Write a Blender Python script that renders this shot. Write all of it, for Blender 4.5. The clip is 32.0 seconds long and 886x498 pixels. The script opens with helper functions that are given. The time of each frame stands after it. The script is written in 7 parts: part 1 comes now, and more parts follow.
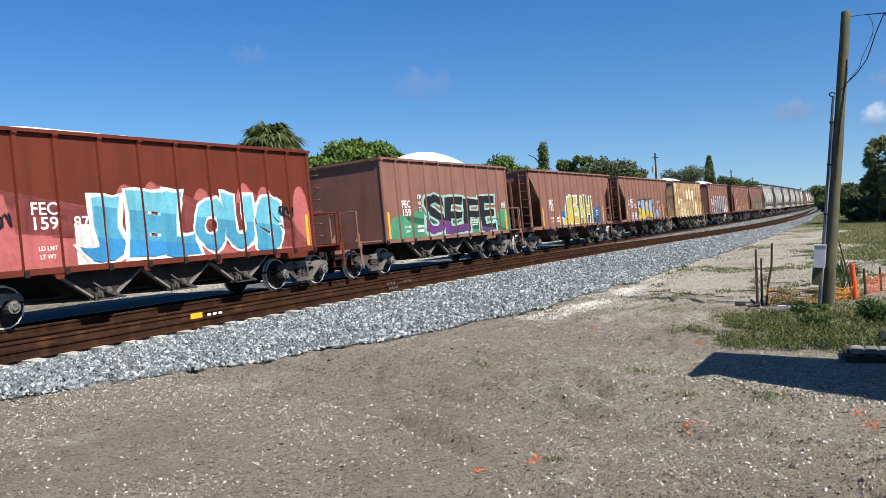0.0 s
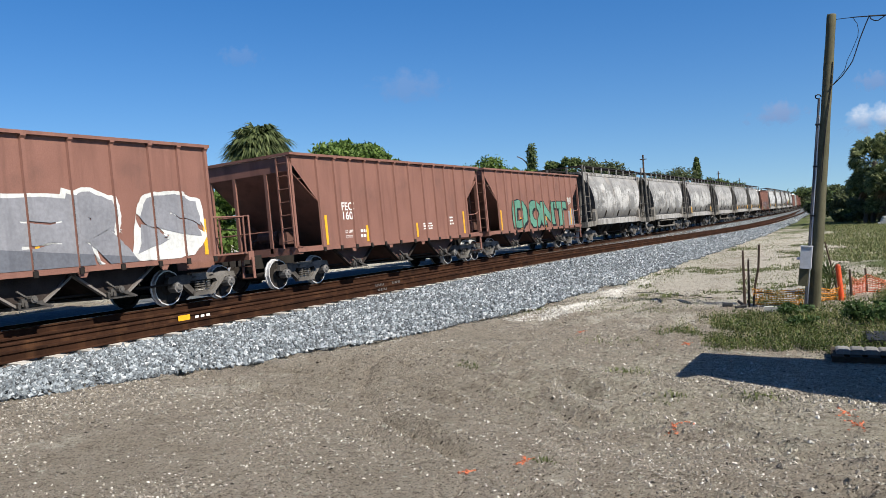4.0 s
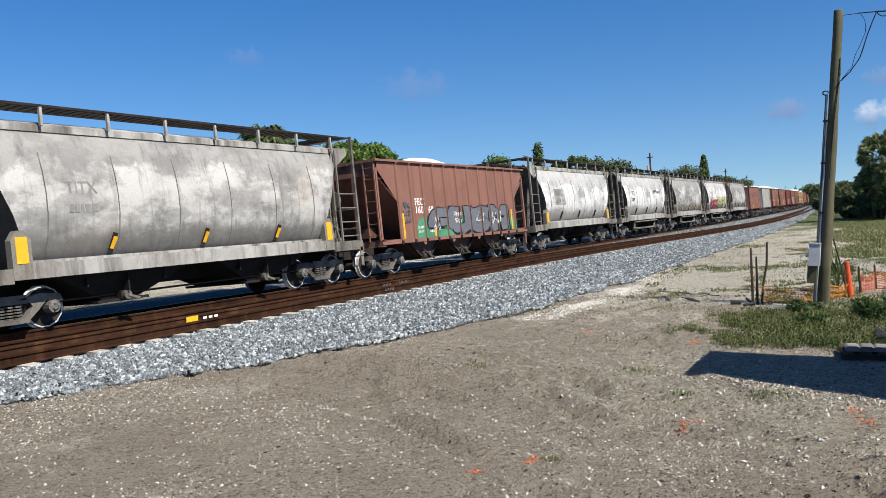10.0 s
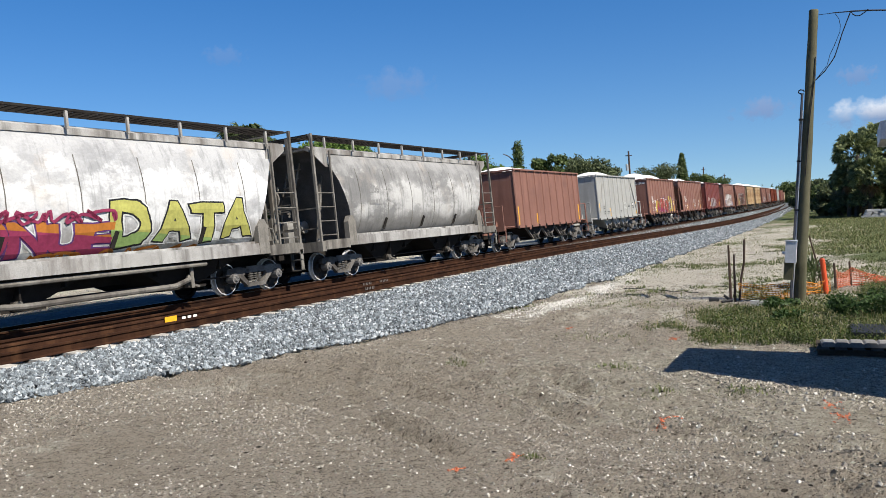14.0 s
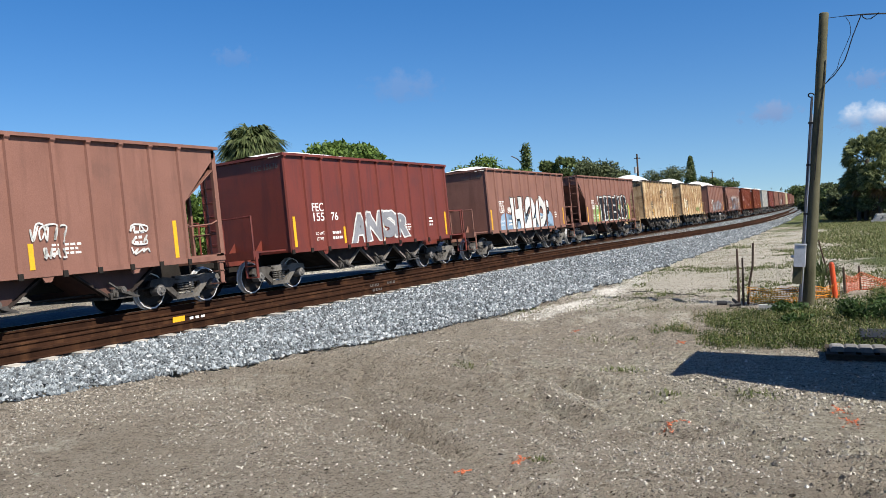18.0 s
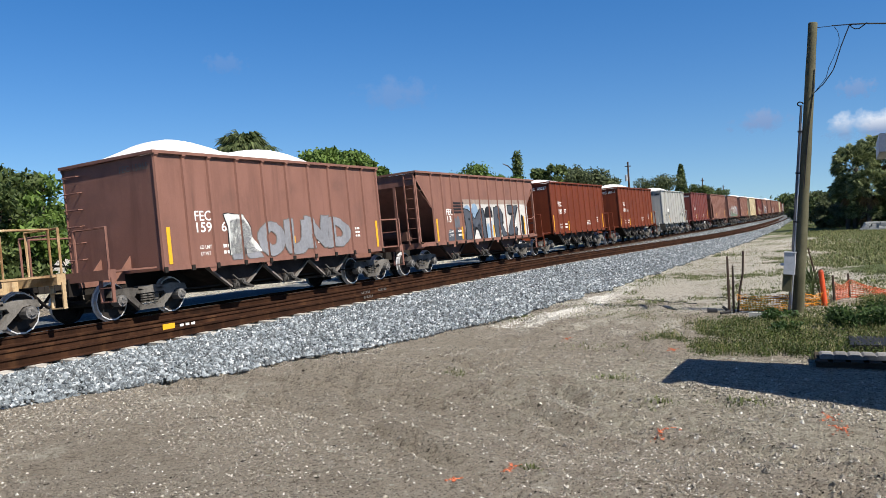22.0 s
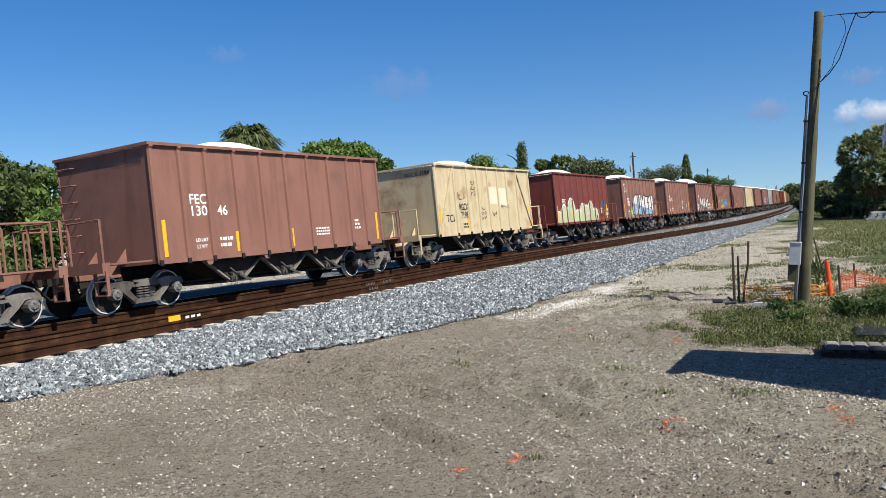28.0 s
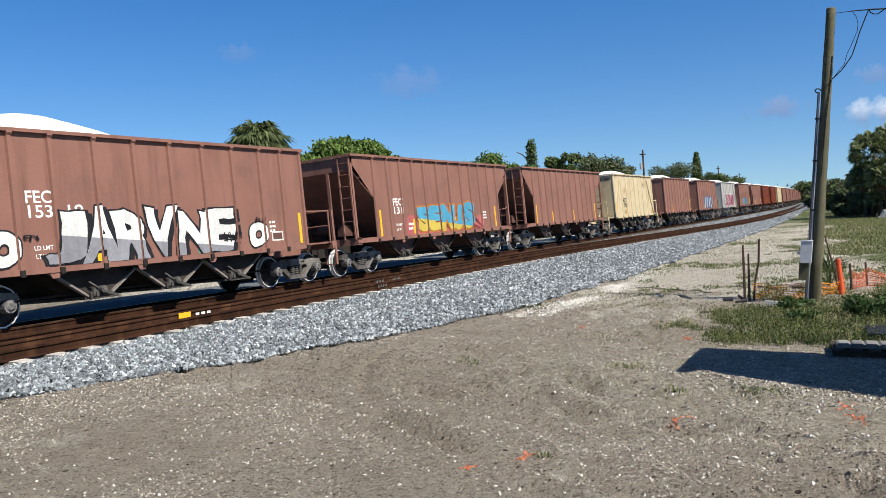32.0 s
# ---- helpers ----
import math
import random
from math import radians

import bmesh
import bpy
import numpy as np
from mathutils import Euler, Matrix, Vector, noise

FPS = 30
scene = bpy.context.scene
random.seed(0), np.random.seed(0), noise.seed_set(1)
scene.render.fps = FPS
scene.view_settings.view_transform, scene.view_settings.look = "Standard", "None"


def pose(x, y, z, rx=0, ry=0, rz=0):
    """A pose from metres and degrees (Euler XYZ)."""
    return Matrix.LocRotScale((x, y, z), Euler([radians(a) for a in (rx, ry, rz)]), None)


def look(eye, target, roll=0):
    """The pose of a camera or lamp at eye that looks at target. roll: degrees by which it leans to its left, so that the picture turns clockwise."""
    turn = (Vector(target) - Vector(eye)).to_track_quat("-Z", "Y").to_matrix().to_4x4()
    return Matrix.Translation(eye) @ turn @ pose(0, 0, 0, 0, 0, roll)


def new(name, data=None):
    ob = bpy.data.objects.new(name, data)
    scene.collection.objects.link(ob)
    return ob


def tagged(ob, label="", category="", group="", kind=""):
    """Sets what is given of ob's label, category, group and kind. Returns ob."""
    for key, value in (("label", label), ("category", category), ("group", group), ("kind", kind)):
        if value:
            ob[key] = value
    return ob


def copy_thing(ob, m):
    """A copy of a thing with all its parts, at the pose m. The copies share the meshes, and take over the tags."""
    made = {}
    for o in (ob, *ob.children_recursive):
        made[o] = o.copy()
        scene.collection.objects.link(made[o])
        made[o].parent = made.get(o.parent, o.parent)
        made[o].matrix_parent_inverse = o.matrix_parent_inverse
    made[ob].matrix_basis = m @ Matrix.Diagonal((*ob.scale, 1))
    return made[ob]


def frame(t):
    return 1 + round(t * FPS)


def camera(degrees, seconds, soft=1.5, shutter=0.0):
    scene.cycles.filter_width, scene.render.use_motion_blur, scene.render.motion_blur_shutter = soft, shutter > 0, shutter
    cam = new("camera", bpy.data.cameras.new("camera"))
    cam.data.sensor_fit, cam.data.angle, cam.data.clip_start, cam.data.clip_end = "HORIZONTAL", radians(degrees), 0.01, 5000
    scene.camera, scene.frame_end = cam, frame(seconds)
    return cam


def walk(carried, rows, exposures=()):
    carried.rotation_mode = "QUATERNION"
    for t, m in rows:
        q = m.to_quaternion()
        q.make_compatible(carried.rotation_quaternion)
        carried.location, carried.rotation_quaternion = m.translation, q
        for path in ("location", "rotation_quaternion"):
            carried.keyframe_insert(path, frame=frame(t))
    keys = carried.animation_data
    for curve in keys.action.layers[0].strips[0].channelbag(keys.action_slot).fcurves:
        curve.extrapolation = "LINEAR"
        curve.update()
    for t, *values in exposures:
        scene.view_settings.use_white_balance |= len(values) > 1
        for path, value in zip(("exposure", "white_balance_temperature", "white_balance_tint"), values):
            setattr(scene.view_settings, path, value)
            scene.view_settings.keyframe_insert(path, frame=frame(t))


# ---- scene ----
cam = camera(57.85, 32.0, soft=0.7)
EYE = (0.0, 0.0, 2.2)
# seconds, turn to the left of the track, tilt, lean
VIEW = [
    (0, 29.26, -2.41, -2.20), (0.5, 29.39, -2.45, -2.11), (1, 29.41, -2.50, -2.11), (1.5, 29.27, -2.54, -2.07),
    (2, 29.03, -2.52, -2.14), (2.5, 28.75, -2.47, -2.13), (3, 28.55, -2.40, -2.13), (3.5, 28.46, -2.34, -2.15),
    (5.5, 28.64, -2.35, -2.55), (6, 28.69, -2.40, -2.58), (6.5, 28.71, -2.46, -2.58), (7, 28.68, -2.48, -2.61),
    (7.5, 28.66, -2.53, -2.54), (8, 28.67, -2.54, -2.52), (8.5, 28.74, -2.49, -2.47), (9, 28.82, -2.41, -2.55),
    (9.5, 28.90, -2.37, -2.56), (10, 28.95, -2.34, -2.63), (10.5, 28.91, -2.26, -2.76), (11, 28.75, -2.20, -2.88),
    (11.5, 28.50, -2.16, -2.95), (12, 28.27, -2.21, -2.93), (12.5, 28.08, -2.31, -2.94), (13, 27.91, -2.42, -2.80),
    (13.5, 27.74, -2.47, -2.83), (14, 27.55, -2.51, -2.80), (14.5, 27.40, -2.50, -2.84), (16.5, 27.50, -2.47, -2.83),
    (17, 27.72, -2.47, -2.68), (17.5, 27.95, -2.43, -2.60), (18, 28.08, -2.35, -2.50), (18.5, 28.08, -2.19, -2.55),
    (19, 27.94, -2.02, -2.54), (19.5, 27.78, -1.89, -2.54), (20, 27.67, -1.84, -2.49), (20.5, 27.61, -1.79, -2.49),
    (21, 27.57, -1.80, -2.45), (21.5, 27.52, -1.81, -2.43), (22, 27.44, -1.86, -2.38), (22.5, 27.40, -1.87, -2.47),
    (23, 27.44, -1.94, -2.50), (23.5, 27.54, -2.04, -2.58), (24, 27.66, -2.22, -2.59), (24.5, 27.77, -2.38, -2.67),
    (25, 27.87, -2.55, -2.61), (25.5, 28.00, -2.58, -2.65), (27.5, 27.92, -2.40, -2.65), (28, 27.80, -2.46, -2.59),
    (28.5, 27.86, -2.53, -2.58), (29, 28.04, -2.57, -2.50), (29.5, 28.25, -2.59, -2.46), (30, 28.39, -2.55, -2.48),
    (30.5, 28.39, -2.56, -2.44), (31, 28.35, -2.56, -2.43), (31.5, 28.38, -2.56, -2.46), (32, 28.47, -2.61, -2.51)]
walk(cam, [(t, pose(*EYE, 0, 0, yaw) @ pose(0, 0, 0, 90 + tilt) @ pose(0, 0, 0, 0, 0, lean)) for t, yaw, tilt, lean in VIEW],
     exposures=[(0, 0.77), (2, 0.74), (14, 0.73), (17, 0.76), (20, 0.74), (21, 0.62), (22, 0.72), (23, 0.86), (24, 0.88), (25, 0.93), (25.5, 0.90), (27.5, 0.75), (29, 0.68), (30, 0.76), (32, 0.77)])

# ---- light ----
TO_SUN = Vector((0.95, -0.23, 1.10)).normalized()
world = bpy.data.worlds.new("world")
scene.world = world
world.use_nodes = True
wn = world.node_tree.nodes
sky = wn.new("ShaderNodeTexSky")
sky.sky_type = "NISHITA"
sky.sun_disc = False
sky.sun_elevation = math.asin(TO_SUN.z)
sky.sun_rotation = math.atan2(TO_SUN.x, TO_SUN.y)
sky.air_density, sky.dust_density, sky.ozone_density = 1.0, 0.5, 3.0
wn["Background"].inputs["Strength"].default_value = 0.0795
vivid = wn.new("ShaderNodeHueSaturation")
vivid.inputs["Saturation"].default_value = 1.38
vivid.inputs["Hue"].default_value = 0.508
world.node_tree.links.new(sky.outputs["Color"], vivid.inputs["Color"])
# look a little above the true direction: clean sea air, no yellow band at the horizon
where = wn.new("ShaderNodeTexCoord")
lift = wn.new("ShaderNodeVectorMath")
lift.operation = "MULTIPLY_ADD"
lift.inputs[1].default_value, lift.inputs[2].default_value = (1, 1, 0.92), (0, 0, 0.075)
world.node_tree.links.new(where.outputs["Generated"], lift.inputs[0])
world.node_tree.links.new(lift.outputs[0], sky.inputs["Vector"])
world.node_tree.links.new(vivid.outputs["Color"], wn["Background"].inputs["Color"])
sun = new("sun", bpy.data.lights.new("sun", "SUN"))
sun.data.energy, sun.data.angle, sun.data.color = 5.0, radians(0.53), (1.0, 0.94, 0.84)
sun.matrix_world = look((0, 0, 40), Vector((0, 0, 40)) - TO_SUN)


# ---- materials ----
def ramp(nt, fac, stops):
    r = nt.nodes.new("ShaderNodeValToRGB")
    while len(r.color_ramp.elements) < len(stops):
        r.color_ramp.elements.new(0.5)
    for e, (p, c) in zip(r.color_ramp.elements, stops):
        e.position, e.color = p, (*c, 1) if len(c) == 3 else c
    nt.links.new(fac, r.inputs["Fac"])
    return r.outputs["Color"]


def noise_tex(nt, vec, scale, detail=4, rough=0.55, stretch=None):
    if stretch:
        mp = nt.nodes.new("ShaderNodeMapping")
        mp.inputs["Scale"].default_value = stretch
        nt.links.new(vec, mp.inputs["Vector"])
        vec = mp.outputs["Vector"]
    n = nt.nodes.new("ShaderNodeTexNoise")
    n.inputs["Scale"].default_value, n.inputs["Detail"].default_value, n.inputs["Roughness"].default_value = scale, detail, rough
    nt.links.new(vec, n.inputs["Vector"])
    return n.outputs["Fac"]


def mixc(nt, fac, a, b, mode="MIX"):
    m = nt.nodes.new("ShaderNodeMix")
    m.data_type, m.blend_type = "RGBA", mode
    for sock, val in ((m.inputs["Factor"], fac), (m.inputs["A"], a), (m.inputs["B"], b)):
        if isinstance(val, bpy.types.NodeSocket):
            nt.links.new(val, sock)
        elif isinstance(val, (int, float)):
            sock.default_value = val
        else:
            sock.default_value = (*val, 1)
    return m.outputs["Result"]


def base_mat(name, rough=0.7, metal=0.0):
    m = bpy.data.materials.new(name)
    m.use_nodes = True
    nt = m.node_tree
    b = nt.nodes["Principled BSDF"]
    b.inputs["Roughness"].default_value, b.inputs["Metallic"].default_value = rough, metal
    b.inputs["Specular IOR Level"].default_value = 0.04 if rough >= 0.8 else 0.22 if rough >= 0.6 else 0.5
    co = nt.nodes.new("ShaderNodeTexCoord").outputs["Object"]
    return m, nt, b, co


def bump(nt, b, h, dist=0.01, strength=0.5):
    n = nt.nodes.new("ShaderNodeBump")
    n.inputs["Distance"].default_value, n.inputs["Strength"].default_value = dist, strength
    nt.links.new(h, n.inputs["Height"])
    nt.links.new(n.outputs["Normal"], b.inputs["Normal"])


def shade(name, dark, light, scale=3.0, rough=0.7, metal=0.0, fine=40.0, relief=0.004, streak=None, grime=None, grime_amt=0.5, vary=0.0, cover=0.58):
    """A surface with two scales of mottling, optional vertical streaks and grime patches."""
    m, nt, b, co = base_mat(name, rough, metal)
    big = noise_tex(nt, co, scale)
    small = noise_tex(nt, co, fine, 3)
    col = ramp(nt, big, [(0.3, dark), (0.7, light)])
    col = mixc(nt, 0.25, col, ramp(nt, small, [(0.3, tuple(c * 0.55 for c in dark)), (0.7, tuple(min(1, c * 1.25) for c in light))]))
    if streak:
        s = noise_tex(nt, co, 1.0, 5, 0.6, stretch=(3.0, 3.0, 0.35))
        col = mixc(nt, ramp(nt, s, [(cover - 0.08, (0, 0, 0)), (cover + 0.13, (1, 1, 1))]), col, streak)
    if grime:
        g = noise_tex(nt, co, 0.9, 6, 0.65)
        col = mixc(nt, ramp(nt, g, [(cover - 0.07, (0, 0, 0)), (cover + 0.10, (grime_amt,) * 3)]), col, grime)
    if vary:
        info = nt.nodes.new("ShaderNodeObjectInfo")
        col = mixc(nt, 1.0, col, ramp(nt, info.outputs["Random"], [(0, (1 - vary,) * 3), (1, (1 + vary,) * 3)]), "MULTIPLY")
    nt.links.new(col, b.inputs["Base Color"])
    if relief:
        bump(nt, b, small, relief)
    return m


def plain(name, col, rough=0.6, metal=0.0):
    return shade(name, tuple(c * 0.85 for c in col), tuple(min(1, c * 1.1) for c in col), 4.0, rough, metal, relief=0.002)


M_BROWN = shade("brown_paint", (0.172, 0.083, 0.061), (0.217, 0.107, 0.080), 0.7, 0.66, streak=(0.139, 0.068, 0.051), grime=(0.112, 0.061, 0.048), grime_amt=0.45)
# body brown darkened: shade under the wagons is put into the colour
M_BROWN2 = shade("shade_darkened_brown", (0.079, 0.042, 0.032), (0.108, 0.055, 0.043), 0.7, 0.62, streak=(0.063, 0.033, 0.027), grime=(0.051, 0.030, 0.027), grime_amt=0.5)
M_RED = shade("red_oxide_paint", (0.112, 0.024, 0.009), (0.142, 0.031, 0.011), 0.7, 0.6, streak=(0.096, 0.021, 0.009), grime=(0.070, 0.019, 0.008), grime_amt=0.35)
M_OXIDE = shade("faded_red_paint", (0.096, 0.018, 0.008), (0.121, 0.024, 0.011), 0.7, 0.6, streak=(0.082, 0.016, 0.008), grime=(0.063, 0.016, 0.008), grime_amt=0.4)
M_MAROON = shade("maroon_paint", (0.114, 0.022, 0.014), (0.154, 0.030, 0.017), 0.7, 0.55, streak=(0.079, 0.018, 0.014), grime=(0.063, 0.018, 0.015), grime_amt=0.4)
M_PATCH = shade("pale_cream_patch_paint", (0.52, 0.45, 0.32), (0.60, 0.53, 0.39), 1.5, 0.65, streak=(0.36, 0.26, 0.15), cover=0.63)
# dusty bay sheet, darkened further to carry the shade below the sill
M_BAY = shade("shade_darkened_dusty_sheet", (0.026, 0.020, 0.018), (0.062, 0.050, 0.044), 1.5, 0.85, grime=(0.013, 0.011, 0.010), grime_amt=0.7, cover=0.54)
# grimy gate steel, toned down for the shade it hangs in
M_GATE = shade("shade_darkened_gate_steel", (0.045, 0.041, 0.037), (0.135, 0.126, 0.115), 4.0, 0.7, grime=(0.02, 0.018, 0.016), grime_amt=0.8, cover=0.52)
# paler than the bay sheet: sun on the edges painted into the colour
M_FLANGE = shade("sunlit_dusty_flange", (0.119, 0.103, 0.092), (0.196, 0.180, 0.163), 3.0, 0.85)
M_CREAM = shade("cream_yellow_paint", (0.405, 0.335, 0.205), (0.485, 0.410, 0.270), 0.9, 0.64, streak=(0.345, 0.250, 0.135), grime=(0.20, 0.105, 0.045), grime_amt=0.75, cover=0.585)
M_GREY = shade("light_grey_paint", (0.278, 0.273, 0.250), (0.332, 0.326, 0.302), 0.8, 0.6, streak=(0.232, 0.228, 0.213), grime=(0.215, 0.204, 0.183), grime_amt=0.35)


def height_mask(nt, co, wobble, amount, lo, hi, most):
    """A mask that falls off with height, its edge broken up by noise: most below lo, nothing above hi (or the reverse)."""
    sp = nt.nodes.new("ShaderNodeSeparateXYZ")
    nt.links.new(co, sp.inputs[0])
    edge = nt.nodes.new("ShaderNodeMath")
    edge.operation = "MULTIPLY_ADD"
    nt.links.new(wobble, edge.inputs[0])
    edge.inputs[1].default_value = amount
    nt.links.new(sp.outputs["Z"], edge.inputs[2])
    r = nt.nodes.new("ShaderNodeMapRange")
    r.inputs["From Min"].default_value, r.inputs["From Max"].default_value = lo, hi
    r.inputs["To Min"].default_value, r.inputs["To Max"].default_value = most, 0.0
    nt.links.new(edge.outputs[0], r.inputs["Value"])
    return r.outputs[0]


def tank_paint(name, base, pale, low, warm, bare=0.5):
    """Cement-dusted tank side: sheets of pale dust with sharp ragged edges, bare grey paint, dark runs, a dirty band below."""
    m, nt, b, co = base_mat(name, 0.68)
    info = nt.nodes.new("ShaderNodeObjectInfo")
    off = nt.nodes.new("ShaderNodeVectorMath")
    off.operation = "MULTIPLY_ADD"
    nt.links.new(info.outputs["Random"], off.inputs[0])
    off.inputs[1].default_value = (3.0, 57.0, 0.0)
    nt.links.new(co, off.inputs[2])
    p = off.outputs[0]
    dark = tuple(c * 0.40 for c in base)
    col = ramp(nt, noise_tex(nt, p, 0.8, 5, 0.62, stretch=(1, 0.7, 1.0)), [(0.36, tuple(c * 0.72 for c in base)), (0.60, base)])
    sheet = noise_tex(nt, p, 0.75, 7, 0.68, stretch=(1.0, 0.75, 1.25))
    col = mixc(nt, ramp(nt, sheet, [(bare - 0.05, (0, 0, 0)), (bare + 0.01, (0.65,) * 3), (bare + 0.09, (1, 1, 1))]), col, pale)
    # rain has washed the shoulder below the roof darker
    col = mixc(nt, ramp(nt, noise_tex(nt, p, 1.1, 7, 0.7, stretch=(1.0, 0.6, 1.1)), [(0.50, (0, 0, 0)), (0.56, (0.45,) * 3), (0.70, (0.8,) * 3)]), col, tuple(c * 0.66 for c in base))
    # the shoulder below the roof is bare and grey, with a scalloped edge of slid dust
    scallop = noise_tex(nt, p, 0.9, 6, 0.62, stretch=(1.0, 0.9, 0.9))
    lift = nt.nodes.new("ShaderNodeMath")
    lift.operation = "SUBTRACT"
    lift.inputs[0].default_value = 1.0
    nt.links.new(height_mask(nt, co, scallop, 2.2, 4.15, 4.30, 1.0), lift.inputs[1])
    soft = nt.nodes.new("ShaderNodeMath")
    soft.operation = "MULTIPLY"
    nt.links.new(lift.outputs[0], soft.inputs[0])
    soft.inputs[1].default_value = 0.62
    col = mixc(nt, soft.outputs[0], col, tuple(c * 0.74 for c in base))
    runs = noise_tex(nt, p, 1.0, 6, 0.65, stretch=(4.0, 6.0, 0.45))
    col = mixc(nt, ramp(nt, runs, [(0.53, (0, 0, 0)), (0.70, (0.62,) * 3)]), col, dark)
    col = mixc(nt, ramp(nt, noise_tex(nt, p, 0.7, 5, 0.6), [(0.58, (0, 0, 0)), (0.72, (0.5,) * 3)]), col, warm)
    ragged = noise_tex(nt, p, 1.5, 7, 0.7, stretch=(1, 1, 0.6))
    col = mixc(nt, height_mask(nt, co, ragged, -0.9, 1.22, 1.52, 0.78), col, low)
    col = mixc(nt, height_mask(nt, co, runs, -0.9, 0.75, 1.1, 0.6), col, dark)
    grit = noise_tex(nt, co, 19.0, 5, 0.72)
    col = mixc(nt, 0.30, col, ramp(nt, grit, [(0.3, (0.42,) * 3), (0.7, (1.0,) * 3)]), "MULTIPLY")
    nt.links.new(col, b.inputs["Base Color"])
    bump(nt, b, noise_tex(nt, p, 1.4, 4, stretch=(1, 0.8, 1)), 0.035, 0.6)
    return m




def smeared_cream():
    """Cream paint gone brown in level smears, with rust runs from the ribs and the top edge."""
    m, nt, b, co = base_mat("rust_stained_cream_paint", 0.66)
    col = ramp(nt, noise_tex(nt, co, 0.6, 5, 0.6), [(0.34, (0.250, 0.140, 0.058)), (0.60, (0.450, 0.335, 0.195))])
    smear = noise_tex(nt, co, 0.8, 6, 0.62, stretch=(1.0, 0.7, 1.9))
    col = mixc(nt, ramp(nt, smear, [(0.49, (0, 0, 0)), (0.56, (0.6,) * 3), (0.72, (0.9,) * 3)]), col, (0.165, 0.085, 0.036))
    col = mixc(nt, ramp(nt, noise_tex(nt, co, 1.7, 6, 0.7, stretch=(1, 1, 1.6)), [(0.56, (0, 0, 0)), (0.66, (0.75,) * 3)]), col, (0.55, 0.45, 0.30))
    runs = noise_tex(nt, co, 1.0, 6, 0.65, stretch=(3.0, 5.0, 0.4))
    col = mixc(nt, ramp(nt, runs, [(0.53, (0, 0, 0)), (0.68, (0.75,) * 3)]), col, (0.10, 0.047, 0.020))
    col = mixc(nt, ramp(nt, noise_tex(nt, co, 14.0, 5, 0.75), [(0.38, (0.3,) * 3), (0.48, (0, 0, 0))]), col, (0.13, 0.07, 0.034))
    nt.links.new(col, b.inputs["Base Color"])
    bump(nt, b, noise_tex(nt, co, 2.5, 4), 0.02, 0.5)
    return m


M_BEIGE = smeared_cream()
M_CEM = tank_paint("cement_dusted_grey_paint", (0.245, 0.240, 0.228), (0.450, 0.440, 0.415), (0.150, 0.143, 0.130), (0.375, 0.322, 0.268), 0.475)
M_CEMW = tank_paint("cement_dusted_white_paint", (0.37, 0.37, 0.365), (0.585, 0.582, 0.565), (0.25, 0.238, 0.218), (0.48, 0.40, 0.315), 0.42)
M_CSILL = shade("rain_streaked_pale_sill", (0.23, 0.222, 0.205), (0.40, 0.39, 0.365), 1.6, 0.75, streak=(0.10, 0.092, 0.082), grime=(0.12, 0.10, 0.085), grime_amt=0.6, cover=0.53)
# dirty steel well below the tank grey: deep shade is partly in the colour
M_CEMD = shade("dirty_steel_shade_darkened", (0.063, 0.060, 0.057), (0.125, 0.119, 0.113), 1.4, 0.8, grime=(0.045, 0.042, 0.040), grime_amt=0.6)
M_CEMF = shade("dust_streaked_frame_steel", (0.106, 0.098, 0.085), (0.225, 0.209, 0.182), 2.2, 0.8, streak=(0.059, 0.054, 0.048), grime=(0.047, 0.038, 0.032), grime_amt=0.6, cover=0.55)
# near-black carries the deep shade under wagons; roof walks and straps share it
M_BLACK = shade("near_black_steel", (0.015, 0.013, 0.012), (0.030, 0.027, 0.024), 2.0, 0.8)
M_TRUCK = shade("dusty_cast_steel", (0.070, 0.062, 0.054), (0.215, 0.200, 0.178), 3.5, 0.7, grime=(0.026, 0.022, 0.019), grime_amt=0.85, cover=0.52, relief=0.006)
M_WHEEL = shade("wheel_steel", (0.016, 0.013, 0.011), (0.036, 0.030, 0.026), 6.0, 0.65, 0.1)
M_TREAD = shade("polished_tread", (0.42, 0.41, 0.40), (0.62, 0.61, 0.60), 8.0, 0.45, 0.3)
M_YEL = plain("reflector_yellow", (0.70, 0.36, 0.012), 0.5)
M_WHITE = plain("white_lettering", (0.72, 0.70, 0.66), 0.6)
M_INK = plain("black_lettering", (0.015, 0.015, 0.015), 0.6)
M_SAND = shade("white_limestone_load", (0.626, 0.607, 0.570), (0.736, 0.727, 0.699), 2.0, 0.95, fine=25.0, relief=0.03)
M_RAIL = shade("rusty_rail_steel", (0.018, 0.009, 0.006), (0.050, 0.023, 0.013), 1.2, 0.82, relief=0.004, vary=0.15, streak=(0.075, 0.036, 0.018), grime=(0.010, 0.007, 0.006), grime_amt=0.6, cover=0.60)
M_RTOP = shade("worn_rail_head", (0.189, 0.166, 0.151), (0.272, 0.249, 0.234), 6.0, 0.35, 0.8)
M_TIE = shade("concrete_tie", (0.347, 0.326, 0.286), (0.462, 0.440, 0.387), 3.0, 0.9, vary=0.12, grime=(0.206, 0.155, 0.108), grime_amt=0.5)
M_WOODP = shade("treated_pole_wood", (0.075, 0.071, 0.043), (0.125, 0.118, 0.076), 2.0, 0.85, streak=(0.040, 0.038, 0.024), relief=0.006)
M_CAP = shade("oily_bearing_steel", (0.076, 0.072, 0.068), (0.181, 0.174, 0.166), 9.0, 0.6, 0.2)
M_CONDUIT = shade("sun_dulled_conduit", (0.060, 0.062, 0.070), (0.105, 0.108, 0.118), 5.0, 0.6)
